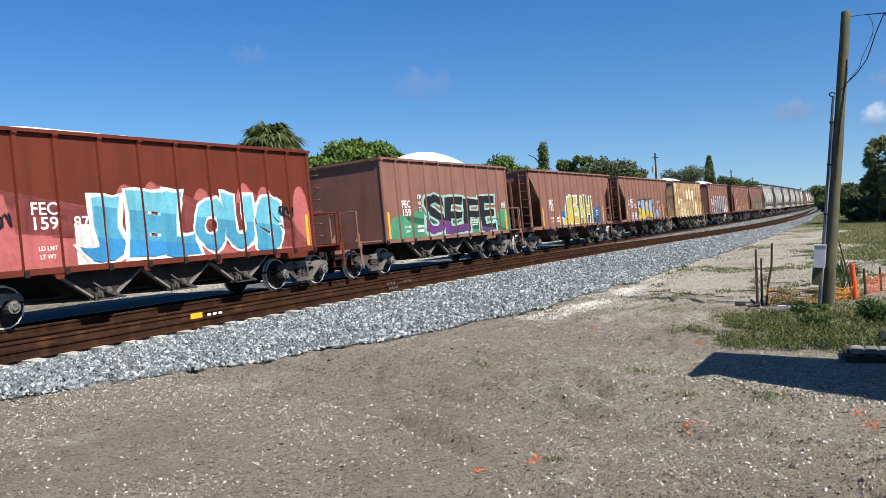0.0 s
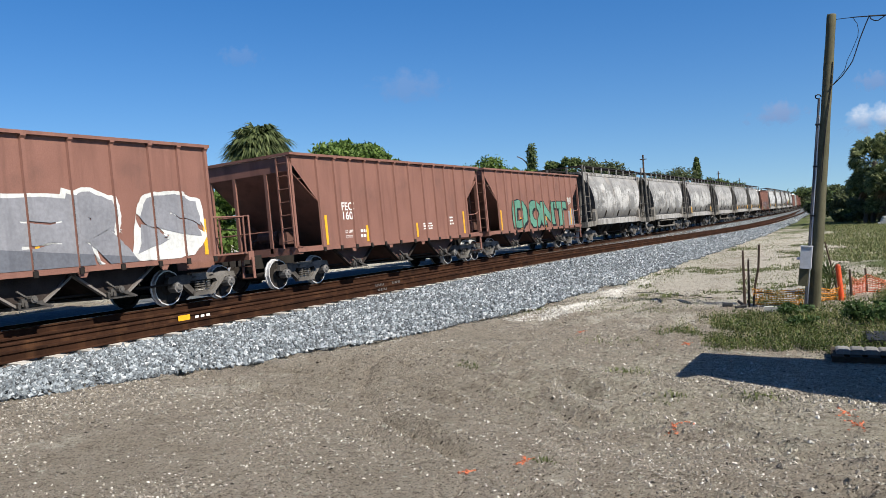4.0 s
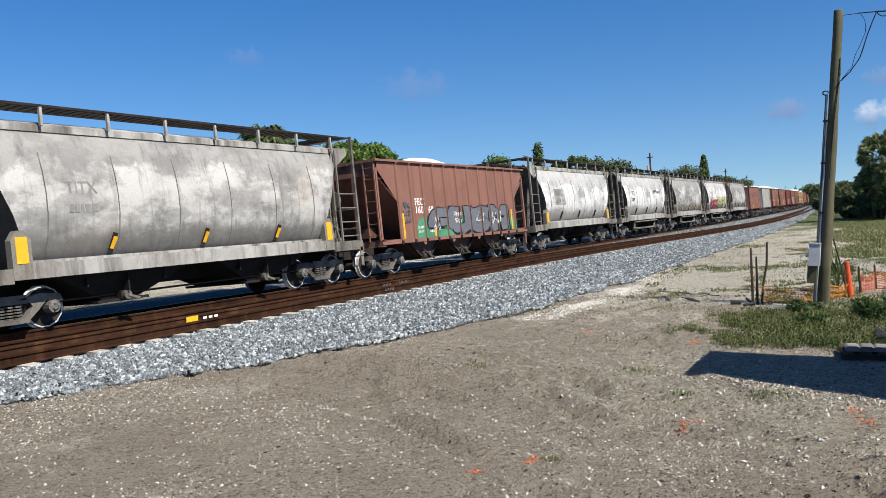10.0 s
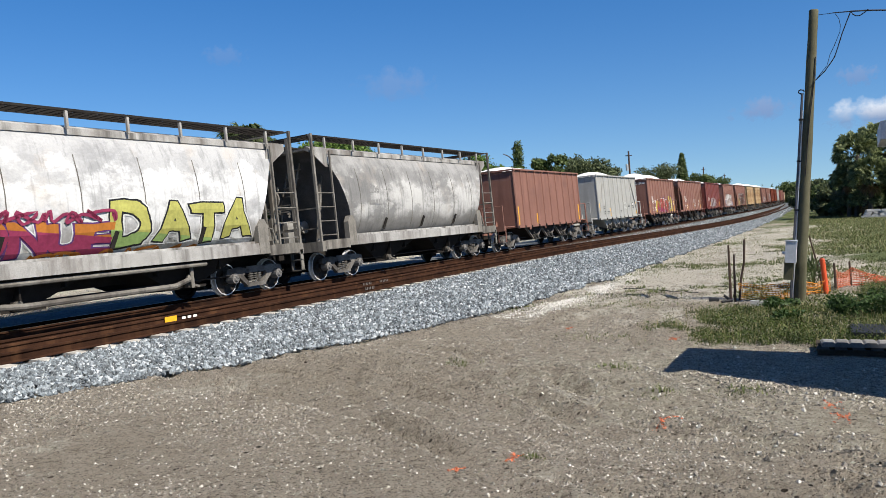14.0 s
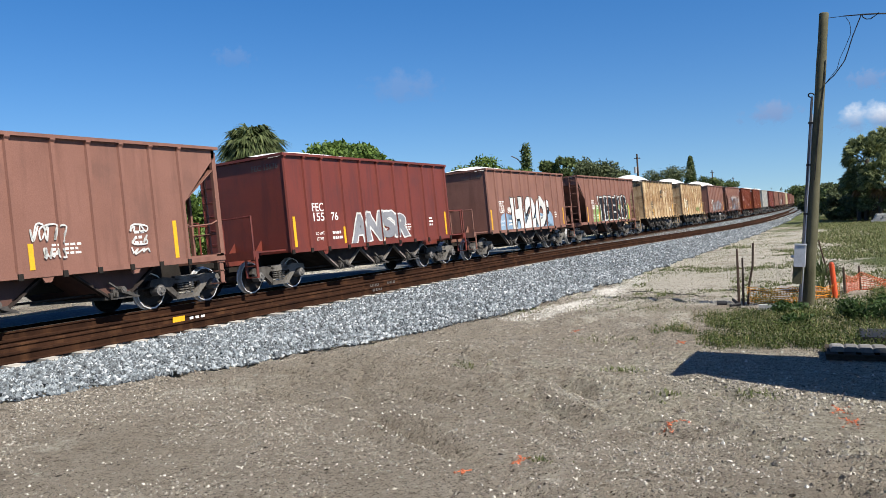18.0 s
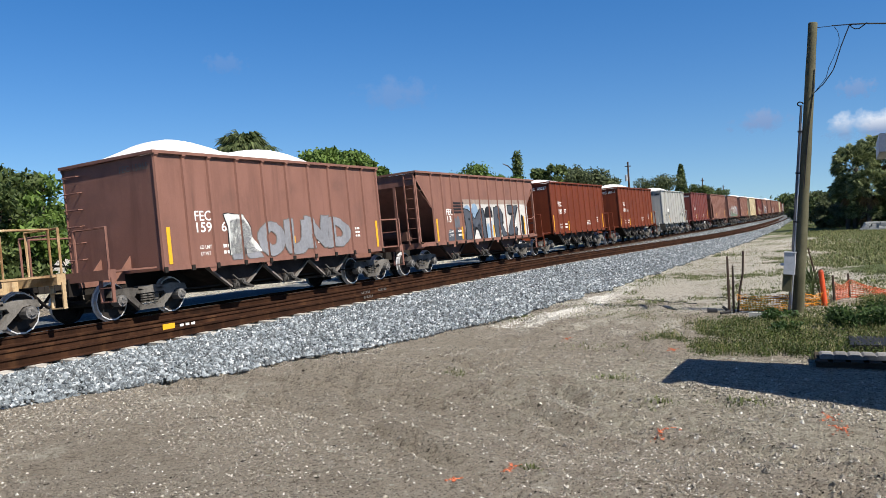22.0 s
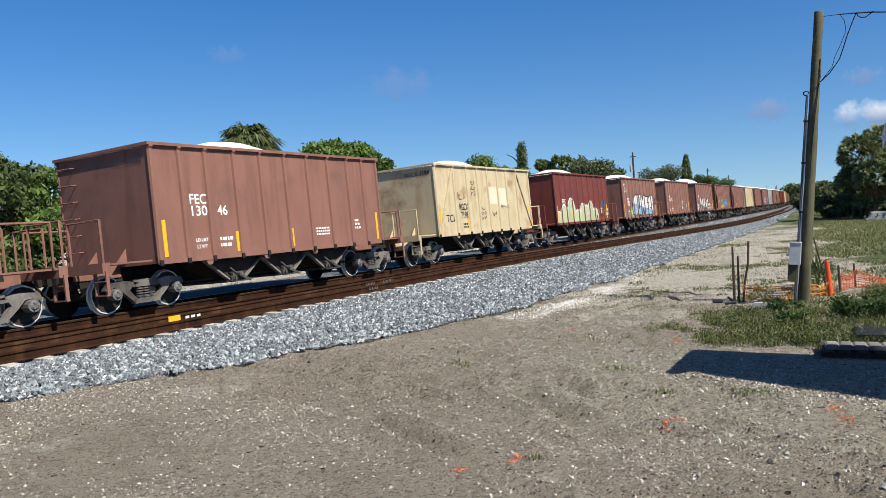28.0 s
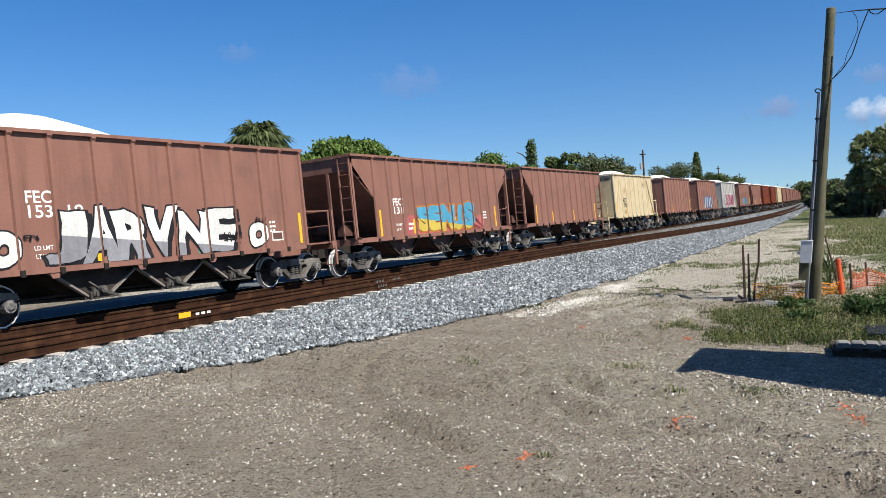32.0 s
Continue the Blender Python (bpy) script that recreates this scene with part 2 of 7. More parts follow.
M_GALV = shade("galvanised_grey", (0.42, 0.43, 0.44), (0.55, 0.56, 0.57), 8.0, 0.5, 0.3)
M_ORANGE = plain("orange_plastic", (0.604, 0.076, 0.015), 0.5)
M_OYEL = plain("yellow_orange_mesh", (0.642, 0.249, 0.023), 0.6)
M_DARK = plain("dark_plastic", (0.015, 0.015, 0.017), 0.6)


# ---- mesh helpers ----
def box(bm, x0, x1, y0, y1, z0, z1):
    v = [bm.verts.new((x, y, z)) for x in (x0, x1) for y in (y0, y1) for z in (z0, z1)]
    for f in ((0, 1, 3, 2), (4, 6, 7, 5), (0, 4, 5, 1), (2, 3, 7, 6), (0, 2, 6, 4), (1, 5, 7, 3)):
        bm.faces.new([v[i] for i in f])
    return v


def prism(bm, pts, axis, a, b):
    """A closed 2D outline (anticlockwise) pushed from a to b along an axis: x takes (y, z), y takes (x, z), z takes (x, y)."""
    def at(p, q):
        return {"x": (q, p[0], p[1]), "y": (p[0], q, p[1]), "z": (p[0], p[1], q)}[axis]
    u = [bm.verts.new(at(p, a)) for p in pts]
    w = [bm.verts.new(at(p, b)) for p in pts]
    n = len(pts)
    for i in range(n):
        bm.faces.new((u[i], u[(i + 1) % n], w[(i + 1) % n], w[i]))
    bm.faces.new(u[::-1])
    bm.faces.new(w)


def tube(bm, p, q, r, n=6, r2=None, caps=True):
    p, q = Vector(p), Vector(q)
    d = (q - p).normalized()
    side = d.orthogonal().normalized()
    up = d.cross(side)
    r2 = r if r2 is None else r2
    a = [bm.verts.new(p + (side * math.cos(t) + up * math.sin(t)) * r) for t in (6.2832 * i / n for i in range(n))]
    b = [bm.verts.new(q + (side * math.cos(t) + up * math.sin(t)) * r2) for t in (6.2832 * i / n for i in range(n))]
    for i in range(n):
        bm.faces.new((a[i], a[(i + 1) % n], b[(i + 1) % n], b[i]))
    if caps:
        bm.faces.new(a[::-1])
        bm.faces.new(b)


def pipe(bm, pts, r, n=6):
    """One bent tube through the points."""
    pts = [Vector(p) for p in pts]
    d0 = (pts[1] - pts[0]).normalized()
    side = d0.orthogonal().normalized()
    prev = None
    for i, p in enumerate(pts):
        a = (p - pts[i - 1]).normalized() if i else d0
        b = (pts[i + 1] - p).normalized() if i + 1 < len(pts) else a
        d = (a + b).normalized() if (a + b).length > 0.01 else a
        side = (side - d * side.dot(d)).normalized()
        up = d.cross(side)
        k = r / max(0.5, d.dot(a))
        ring = [bm.verts.new(p + (side * math.cos(t) + up * math.sin(t)) * k) for t in (6.2832 * j / n for j in range(n))]
        if prev:
            for j in range(n):
                bm.faces.new((prev[j], prev[(j + 1) % n], ring[(j + 1) % n], ring[j]))
        else:
            bm.faces.new(ring[::-1])
        prev = ring
    bm.faces.new(prev)


def lathe(bm, rings, n=14):
    """Rings of (x, y, z, radius) joined into one upright shaft."""
    prev = None
    for x, y, z, r in rings:
        ring = [bm.verts.new((x + r * math.cos(6.2832 * j / n), y + r * math.sin(6.2832 * j / n), z)) for j in range(n)]
        if prev:
            for j in range(n):
                bm.faces.new((prev[j], prev[(j + 1) % n], ring[(j + 1) % n], ring[j]))
        prev = ring
    bm.faces.new(prev)


def bar(bm, p, q, w, h):
    """A rectangular member from p to q."""
    p, q = Vector(p), Vector(q)
    d = (q - p).normalized()
    s = d.cross(Vector((1, 0, 0)))
    s = s.normalized() if s.length > 0.1 else d.cross(Vector((0, 0, 1))).normalized()
    u = d.cross(s)
    a = [bm.verts.new(e + s * i * h / 2 + u * j * w / 2) for e in (p, q) for i, j in ((-1, -1), (1, -1), (1, 1), (-1, 1))]
    for f in ((3, 2, 1, 0), (4, 5, 6, 7), (0, 1, 5, 4), (1, 2, 6, 5), (2, 3, 7, 6), (3, 0, 4, 7)):
        bm.faces.new([a[i] for i in f])


def mesh_of(name, bm, material, smooth=False):
    bmesh.ops.recalc_face_normals(bm, faces=bm.faces)
    me = bpy.data.meshes.new(name)
    bm.to_mesh(me)
    bm.free()
    for m in material if isinstance(material, (list, tuple)) else (material,):
        me.materials.append(m)
    if smooth:
        me.shade_smooth()
    return me


def part(name, bm, material, parent, label="", smooth=False, at=None):
    me = bm if isinstance(bm, bpy.types.Mesh) else mesh_of(name, bm, material, smooth)
    ob = new(name, me)
    ob.parent = parent
    if at is not None:
        ob.matrix_basis = at
    return tagged(ob, label)


def thing(name, label, category, group="", kind="", m=None):
    ob = new(name)
    ob.empty_display_size = 0.3
    if m is not None:
        ob.matrix_basis = m
    return tagged(ob, label, category, group, kind)


def solid(name, bm, material, label, category="", group="", kind="", m=None, smooth=False):
    ob = new(name, mesh_of(name, bm, material, smooth))
    if m is not None:
        ob.matrix_basis = m
    return tagged(ob, label, category, group, kind)


# ---- the line of the track ----
TRACK_X, RAIL_Z, CANT = -15.42, 0.30, 3.72
BEND_FROM, BEND_R = 60.0, 3300.0


def track_at(y, off=0.0):
    """Place on the main track at y, and its heading in degrees: straight, then bending gently away."""
    d = max(0.0, y - BEND_FROM)
    return TRACK_X + off - d * d / (2 * BEND_R), math.degrees(d / BEND_R)


def siding_off(y):
    """How far the siding swings away from the main track, beyond its usual distance."""
    return float(np.interp(y, [25, 32, 39, 46, 53, 64, 77, 95, 130, 179, 230], [0, 0.18, 0.6, 1.15, 1.7, 2.35, 2.75, 2.65, 2.0, 1.0, 0.0]))


def run(t):
    """How far the train has gone at t seconds."""
    q = t / 10
    return 172.257 * q - 2.32 * q ** 2 + 1.653 * q ** 3 - 0.253 * q ** 4


# ---- ground, ballast and tracks ----
def toe_x(y):
    """Foot of the ballast shoulder towards the yard."""
    return float(np.interp(y, [-60, 0, 6, 9.6, 13, 17, 25, 38, 60, 75, 95, 148, 206, 300], [-11.6, -11.3, -10.1, -8.6, -7.5, -6.9, -6.6, -6.6, -6.8, -7.3, -7.8, -10.4, -15.0, -24.0]))


TRACKS = ((-0.6, 12.6, (5.0, 6.7)), (-9.5, 1.0, (9.2, 9.75, 10.9)), (-10.5, -4.0, (12.6, 13.6, 15.2)), (4.0, 14.5, (7.4, 8.9, 9.5)))


def ground_z(x, y):
    d = math.hypot(x + 3, y - 10)
    z = 0.05 * noise.noise((x * 0.35, y * 0.35, 0.0)) + 0.015 * noise.noise((x * 1.7, y * 1.7, 3.0))
    ruts = 0.0
    # wheel tracks of a turning vehicle, with tread marks, and older straight ruts
    for cx, cy, radii in TRACKS:
        dx, dy = x - cx, y - cy
        r, a = math.hypot(dx, dy), math.atan2(dy, dx)
        for q in radii:
            u = r - q
            if abs(u) < 0.5:
                tread = 0.5 + 0.5 * math.sin(a * q * 16)
                ruts += -(0.060 + 0.042 * tread) * math.exp(-(u / 0.13) ** 2) + 0.048 * math.exp(-((abs(u) - 0.24) / 0.09) ** 2)
    fade = 0.60 + 0.8 * noise.noise((x * 0.5, y * 0.5, 21.0))
    return (z + ruts * max(0.0, fade)) * max(0.0, min(1.0, 1.4 - d / 60))


def grid_lines(lo, hi, near_lo, near_hi, step, grow=1.35):
    v = list(np.arange(near_lo, near_hi + 1e-6, step))
    s, a = step, near_hi
    while a < hi:
        s *= grow
        a += s
        v.append(min(a, hi))
    s, a = step, near_lo
    while a > lo:
        s *= grow
        a -= s
        v.insert(0, max(a, lo))
    return v


def calc(nt, op, a, b=0.0, c=0.0):
    n = nt.nodes.new("ShaderNodeMath")
    n.operation = op
    for sock, val in zip(n.inputs, (a, b, c)):
        if isinstance(val, bpy.types.NodeSocket):
            nt.links.new(val, sock)
        else:
            sock.default_value = val
    return n.outputs[0]


def span(nt, v, lo, hi, a=0.0, b=1.0):
    n = nt.nodes.new("ShaderNodeMapRange")
    for key, val in (("From Min", lo), ("From Max", hi), ("To Min", a), ("To Max", b)):
        n.inputs[key].default_value = val
    nt.links.new(v, n.inputs["Value"])
    return n.outputs[0]


def ground_material():
    m, nt, b, co = base_mat("sandy_yard_soil", 0.95)
    sp = nt.nodes.new("ShaderNodeSeparateXYZ")
    nt.links.new(co, sp.inputs[0])
    gx, gy = sp.outputs["X"], sp.outputs["Y"]
    mid = noise_tex(nt, co, 2.2, 6, 0.7)
    clod = noise_tex(nt, co, 9.0, 6, 0.78)
    fine = noise_tex(nt, co, 28.0, 5, 0.75)
    soil = ramp(nt, noise_tex(nt, co, 0.5, 5, 0.62), [(0.33, (0.330, 0.284, 0.222)), (0.66, (0.425, 0.373, 0.306))])
    soil = mixc(nt, 0.6, soil, ramp(nt, mid, [(0.28, (0.245, 0.205, 0.153)), (0.5, (0.375, 0.321, 0.248)), (0.75, (0.480, 0.425, 0.340))]))
    soil = mixc(nt, ramp(nt, clod, [(0.36, (0.85,) * 3), (0.45, (0, 0, 0))]), soil, (0.100, 0.083, 0.062))
    soil = mixc(nt, ramp(nt, clod, [(0.56, (0, 0, 0)), (0.68, (0.6,) * 3)]), soil, (0.380, 0.340, 0.270))
    soil = mixc(nt, ramp(nt, fine, [(0.36, (0.85,) * 3), (0.46, (0, 0, 0))]), soil, (0.075, 0.062, 0.046))
    soil = mixc(nt, ramp(nt, fine, [(0.55, (0, 0, 0)), (0.68, (0.55,) * 3)]), soil, (0.370, 0.338, 0.265))
    # crushed limestone worked into the soil where lorries turn, and drifts of pale sand towards the meadow
    spot = calc(nt, "ADD", calc(nt, "POWER", calc(nt, "MULTIPLY", calc(nt, "ADD", gx, 0.7), 0.26), 2.0), calc(nt, "POWER", calc(nt, "MULTIPLY", calc(nt, "ADD", gy, -10.3), 0.34), 2.0))
    lime = calc(nt, "ADD", span(nt, spot, 0.0, 1.6, 0.30, 0.0), noise_tex(nt, co, 1.6, 7, 0.75))
    soil = mixc(nt, ramp(nt, lime, [(0.60, (0, 0, 0)), (0.74, (0.9,) * 3)]), soil, ramp(nt, clod, [(0.36, (0.24, 0.208, 0.155)), (0.62, (0.56, 0.515, 0.41))]))
    dust = calc(nt, "ABSOLUTE", calc(nt, "ADD", calc(nt, "MULTIPLY_ADD", calc(nt, "SINE", calc(nt, "MULTIPLY", gy, 0.7)), -0.10, gx), 6.15))
    band = calc(nt, "MULTIPLY", span(nt, dust, 0.10, 0.75, 1.0, 0.0), calc(nt, "MULTIPLY", span(nt, gy, 13.8, 16.5), span(nt, gy, 26.0, 34.0, 1.0, 0.0)))
    band = calc(nt, "MULTIPLY_ADD", noise_tex(nt, co, 1.3, 7, 0.72, stretch=(1.0, 0.5, 1.0)), 1.1, calc(nt, "MULTIPLY", band, 0.62))
    soil = mixc(nt, ramp(nt, band, [(0.97, (0, 0, 0)), (1.10, (0.9,) * 3)]), soil, ramp(nt, clod, [(0.34, (0.34, 0.315, 0.255)), (0.6, (0.66, 0.635, 0.565))]))
    drift = calc(nt, "ADD", calc(nt, "MULTIPLY", span(nt, gy, 13.0, 21.0), span(nt, gy, 60.0, 90.0, 0.22, 0.0)), noise_tex(nt, co, 0.55, 7, 0.70, stretch=(1.0, 0.75, 1.0)))
    soil = mixc(nt, ramp(nt, drift, [(0.58, (0, 0, 0)), (0.70, (0.9,) * 3)]), soil, ramp(nt, clod, [(0.33, (0.220, 0.188, 0.135)), (0.43, (0.520, 0.475, 0.380)), (0.62, (0.720, 0.680, 0.580))]))
    # stones of three sizes lying in the soil
    for scale, start, limit in ((11.0, 0.72, 0.34), (38.0, 0.40, 0.44), (95.0, 0.40, 0.50)):
        grit = nt.nodes.new("ShaderNodeTexVoronoi")
        grit.inputs["Scale"].default_value = scale
        nt.links.new(co, grit.inputs["Vector"])
        tone = nt.nodes.new("ShaderNodeSeparateColor")
        nt.links.new(grit.outputs["Color"], tone.inputs[0])
        less = calc(nt, "LESS_THAN", grit.outputs["Distance"], ramp(nt, tone.outputs[0], [(start, (0, 0, 0)), (1.0, (limit,) * 3)]))
        soil = mixc(nt, less, soil, ramp(nt, tone.outputs[1], [(0.2, (0.026, 0.021, 0.016)), (0.45, (0.140, 0.118, 0.088)), (0.7, (0.345, 0.315, 0.240)), (1.0, (0.56, 0.54, 0.44))]))
    meadow = calc(nt, "MULTIPLY", span(nt, gx, -2.6, 0.4), span(nt, gy, 21.0, 30.0))
    grassy = calc(nt, "MULTIPLY_ADD", calc(nt, "MAXIMUM", span(nt, gy, 30.0, 85.0), meadow), 0.40, noise_tex(nt, co, 0.30, 7, 0.72, stretch=(1.0, 0.5, 1.0)))
    grass = ramp(nt, fine, [(0.3, (0.046, 0.070, 0.016)), (0.7, (0.118, 0.152, 0.045))])
    soil = mixc(nt, ramp(nt, grassy, [(0.72, (0, 0, 0)), (0.88, (0.9,) * 3)]), soil, grass)
    nt.links.new(soil, b.inputs["Base Color"])
    bump(nt, b, calc(nt, "MULTIPLY_ADD", clod, 3.0, fine), 0.08, 1.0)
    return m


M_GROUND = ground_material()
bm = bmesh.new()
xs = grid_lines(-2500, 2500, -9.5, 1.2, 0.085)
ys = grid_lines(-2500, 3500, 3.6, 15.5, 0.085, 1.12)
rows = [[bm.verts.new((x, y, ground_z(x, y) if x > -60 else 0.0)) for y in ys] for x in xs]
for a, c in zip(rows, rows[1:]):
    for i in range(len(ys) - 1):
        bm.faces.new((a[i], c[i], c[i + 1], a[i + 1]))
solid("ground", bm, M_GROUND, "flat yard of sandy soil with pale gravel and tyre ruts", kind="structure", smooth=True)

# ballast bed under both tracks, sloping down to the yard
M_BED = shade("ballast_bed", (0.055, 0.060, 0.063), (0.165, 0.178, 0.182), 14.0, 0.95, fine=60.0, relief=0.05)
bm = bmesh.new()
prev = None
for y in list(range(-600, -10, 30)) + [v * 1.0 for v in range(-10, 60, 2)] + list(range(60, 240, 6)) + list(range(240, 900, 15)):
    cx, _ = track_at(y)
    shift = cx - TRACK_X
    edge = -10.85 + shift + siding_off(y)
    t = min(toe_x(y), -11.2 + shift) if y < 0 else max(toe_x(y), edge + 0.6) if y < 300 else -10.0 + shift
    prof = [(cx - 6.0, -0.1), (cx - 3.2, 0.10), (cx - 1.4, 0.10), (cx + 1.45, 0.16), (cx + 1.9, 0.17), (edge, 0.19), (edge + (t - edge) * 0.6, 0.13), (t - 0.45, 0.04), (t - 0.2, -0.06)]
    cur = [bm.verts.new((x, y, z)) for x, z in prof]
    if prev:
        for i in range(len(cur) - 1):
            bm.faces.new((prev[i], prev[i + 1], cur[i + 1], cur[i]))
    prev = cur
ballast = solid("ballast", bm, M_BED, "bed of grey crushed stone ballast under two tracks", kind="structure")


def rail_profile(h=0.171):
    return [(-0.07, 0), (0.07, 0), (0.07, 0.012), (0.012, 0.03), (0.012, h - 0.045), (0.036, h - 0.036), (0.036, h - 0.004), (0.03, h), (-0.03, h), (-0.036, h - 0.004), (-0.036, h - 0.036), (-0.012, h - 0.045), (-0.012, 0.03), (-0.07, 0.012)]


def long_rail(off, z, y0, y1, step, swing=False):
    """A rail along the track at a sideways offset."""
    bm = bmesh.new()
    prof = rail_profile()
    prev = None
    y = y0
    while y <= y1:
        cx, hd = track_at(y)
        cx += siding_off(y) if swing else 0.0
        cur = [bm.verts.new((cx + off + px, y, z + pz)) for px, pz in prof]
        if prev:
            for i in range(len(cur)):
                bm.faces.new((prev[i], prev[(i + 1) % len(cur)], cur[(i + 1) % len(cur)], cur[i])).material_index = 1 if i == 7 else 0
        prev = cur
        y += step
    return bm


main_track = thing("railway_track", "main railway track with rusty rails on a banked ballast bed", "railway track", kind="structure")
for side in (0.753, -0.753):
    part("rail", long_rail(side * 0.998, RAIL_Z - 0.171 + side * 0.065, -600, 900, 20), (M_RAIL, M_RTOP), main_track)
side_track = thing("railway_track", "new siding with rusty rails on concrete ties, unused", "railway track", kind="structure")
for off in (3.72, 2.28):
    part("rail", long_rail(off, 0.225, -600, 230, 5, True), (M_RAIL, M_RAIL), side_track, "rusty unused rail with painted marks")
loose_rail = solid("loose_rail", long_rail(2.86, 0.225, -300, 150, 5, True), (M_RAIL, M_RAIL), "long rusty spare rail lying between the siding's rails", "rail")


def tie_mesh(material, length, h):
    bm = bmesh.new()
    prism(bm, [(-length / 2, 0), (length / 2, 0), (length / 2, h - 0.02), (length / 2 - 0.04, h), (0.5, h), (0.35, h - 0.03), (-0.35, h - 0.03), (-0.5, h), (-length / 2 + 0.04, h), (-length / 2, h - 0.02)], "y", -0.13, 0.13)
    return mesh_of("tie", bm, material)


TIE = tie_mesh(M_TIE, 2.24, 0.21)
for i in range(190):
    y = -4 + i * 0.61
    cx, hd = track_at(y)
    part("tie", TIE, None, side_track, at=pose(cx + siding_off(y) + 3.02 + random.uniform(-0.03, 0.03), y, 0.014 + random.uniform(-0.008, 0.008), 0, 0, hd + random.uniform(-0.6, 0.6)))
M_OLDTIE = shade("oily_tie", (0.076, 0.064, 0.053), (0.128, 0.113, 0.098), 3.0, 0.9, vary=0.15)
TIE2 = tie_mesh(M_OLDTIE, 2.6, 0.19)
for i in range(150):
    y = -4 + i * 0.61
    cx, hd = track_at(y)
    part("tie", TIE2, None, main_track, at=pose(cx, y, -0.06, 0, -CANT, hd))


# ---- rolling stock: parts that all wagons share ----
def wheelset_mesh():
    bm = bmesh.new()
    for s in (1, -1):
        ring = [(0.0, 0.66), (0.11, 0.66), (0.16, 0.69), (0.34, 0.70), (0.36, 0.66), (0.445, 0.66), (0.445, 0.69), (0.42, 0.70), (0.415, 0.79), (0.388, 0.79), (0.36, 0.785), (0.34, 0.745), (0.17, 0.735), (0.12, 0.80), (0.0, 0.80)]
        n = 14
        loops = []
        for r, x in ring:
            if r == 0:
                loops.append([bm.verts.new((s * x, 0, 0))])
            else:
                loops.append([bm.verts.new((s * x, r * math.cos(6.2832 * i / n), r * math.sin(6.2832 * i / n))) for i in range(n)])
        for k, (a, b) in enumerate(zip(loops, loops[1:])):
            for i in range(n):
                j = (i + 1) % n
                if len(a) == 1:
                    f = bm.faces.new((a[0], b[i], b[j]))
                elif len(b) == 1:
                    f = bm.faces.new((a[i], b[0], a[j]))
                else:
                    f = bm.faces.new((a[i], b[i], b[j], a[j]))
                f.material_index = 1 if 5 <= k <= 8 else 0
    tube(bm, (-0.95, 0, 0), (0.95, 0, 0), 0.085, 10)
    # worn spokes of dirt so that the turning shows
    box(bm, 0.735, 0.752, -0.03, 0.03, 0.18, 0.33)
    box(bm, 0.735, 0.752, -0.03, 0.03, -0.33, -0.18)
    return mesh_of("wheelset", bm, (M_WHEEL, M_TREAD))


def sideframe_mesh():
    """Cast side frame of a bogie, with springs and bearing caps, for the side towards +x; z from the rail."""
    bm = bmesh.new()
    x0, x1 = 0.93, 1.05
    def arch(sy):
        prism(bm, [(sy * 0.20, 0.62), (sy * 0.62, 0.70), (sy * 1.06, 0.66), (sy * 1.12, 0.52), (sy * 1.0, 0.50), (sy * 0.9, 0.56), (sy * 0.74, 0.54), (sy * 0.60, 0.40), (sy * 0.36, 0.20), (sy * 0.22, 0.20), (sy * 0.30, 0.30), (sy * 0.46, 0.46), (sy * 0.40, 0.54), (sy * 0.22, 0.52)][::int(sy)], "x", x0, x1)
    arch(1)
    arch(-1)
    box(bm, x0, x1, -0.34, 0.34, 0.60, 0.70)
    box(bm, x0, x1 + 0.02, -0.36, 0.36, 0.16, 0.25)
    for y in (-0.17, 0.0, 0.17):
        for k in range(5):
            tube(bm, (1.0, y, 0.25 + k * 0.056), (1.0, y, 0.28 + k * 0.056), 0.075, 8)
    box(bm, 0.97, 1.06, -0.30, 0.30, 0.53, 0.60)
    return mesh_of("side_frame", bm, M_TRUCK)


def cap_mesh():
    bm = bmesh.new()
    tube(bm, (0.9, 0, 0), (1.13, 0, 0), 0.13, 12)
    tube(bm, (1.13, 0, 0), (1.17, 0, 0), 0.10, 12, 0.06)
    for i in range(3):
        a = 2.094 * i
        tube(bm, (1.15, 0.06 * math.cos(a), 0.06 * math.sin(a)), (1.185, 0.06 * math.cos(a), 0.06 * math.sin(a)), 0.018, 6)
    return mesh_of("bearing_cap", bm, M_CAP)


def bolster_mesh():
    bm = bmesh.new()
    box(bm, -0.93, 0.93, -0.2, 0.2, 0.40, 0.66)
    box(bm, -0.7, 0.7, -0.62, -0.52, 0.28, 0.42)
    box(bm, -0.7, 0.7, 0.52, 0.62, 0.28, 0.42)
    return mesh_of("bolster", bm, M_BLACK)


def coupler_mesh():
    bm = bmesh.new()
    box(bm, -0.09, 0.09, 0.0, 0.55, 0.78, 0.94)
    prism(bm, [(-0.17, 0.5), (0.16, 0.46), (0.19, 0.66), (0.08, 0.76), (0.02, 0.66), (-0.12, 0.70)], "z", 0.74, 0.98)
    pipe(bm, [(0.28, 0.0, 0.86), (0.30, 0.2, 0.62), (0.22, 0.45, 0.44), (0.12, 0.62, 0.46)], 0.03, 6)
    return mesh_of("coupler", bm, M_BLACK)


WHEELSET, FRAME, CAP, BOLSTER, COUPLER = wheelset_mesh(), sideframe_mesh(), cap_mesh(), bolster_mesh(), coupler_mesh()


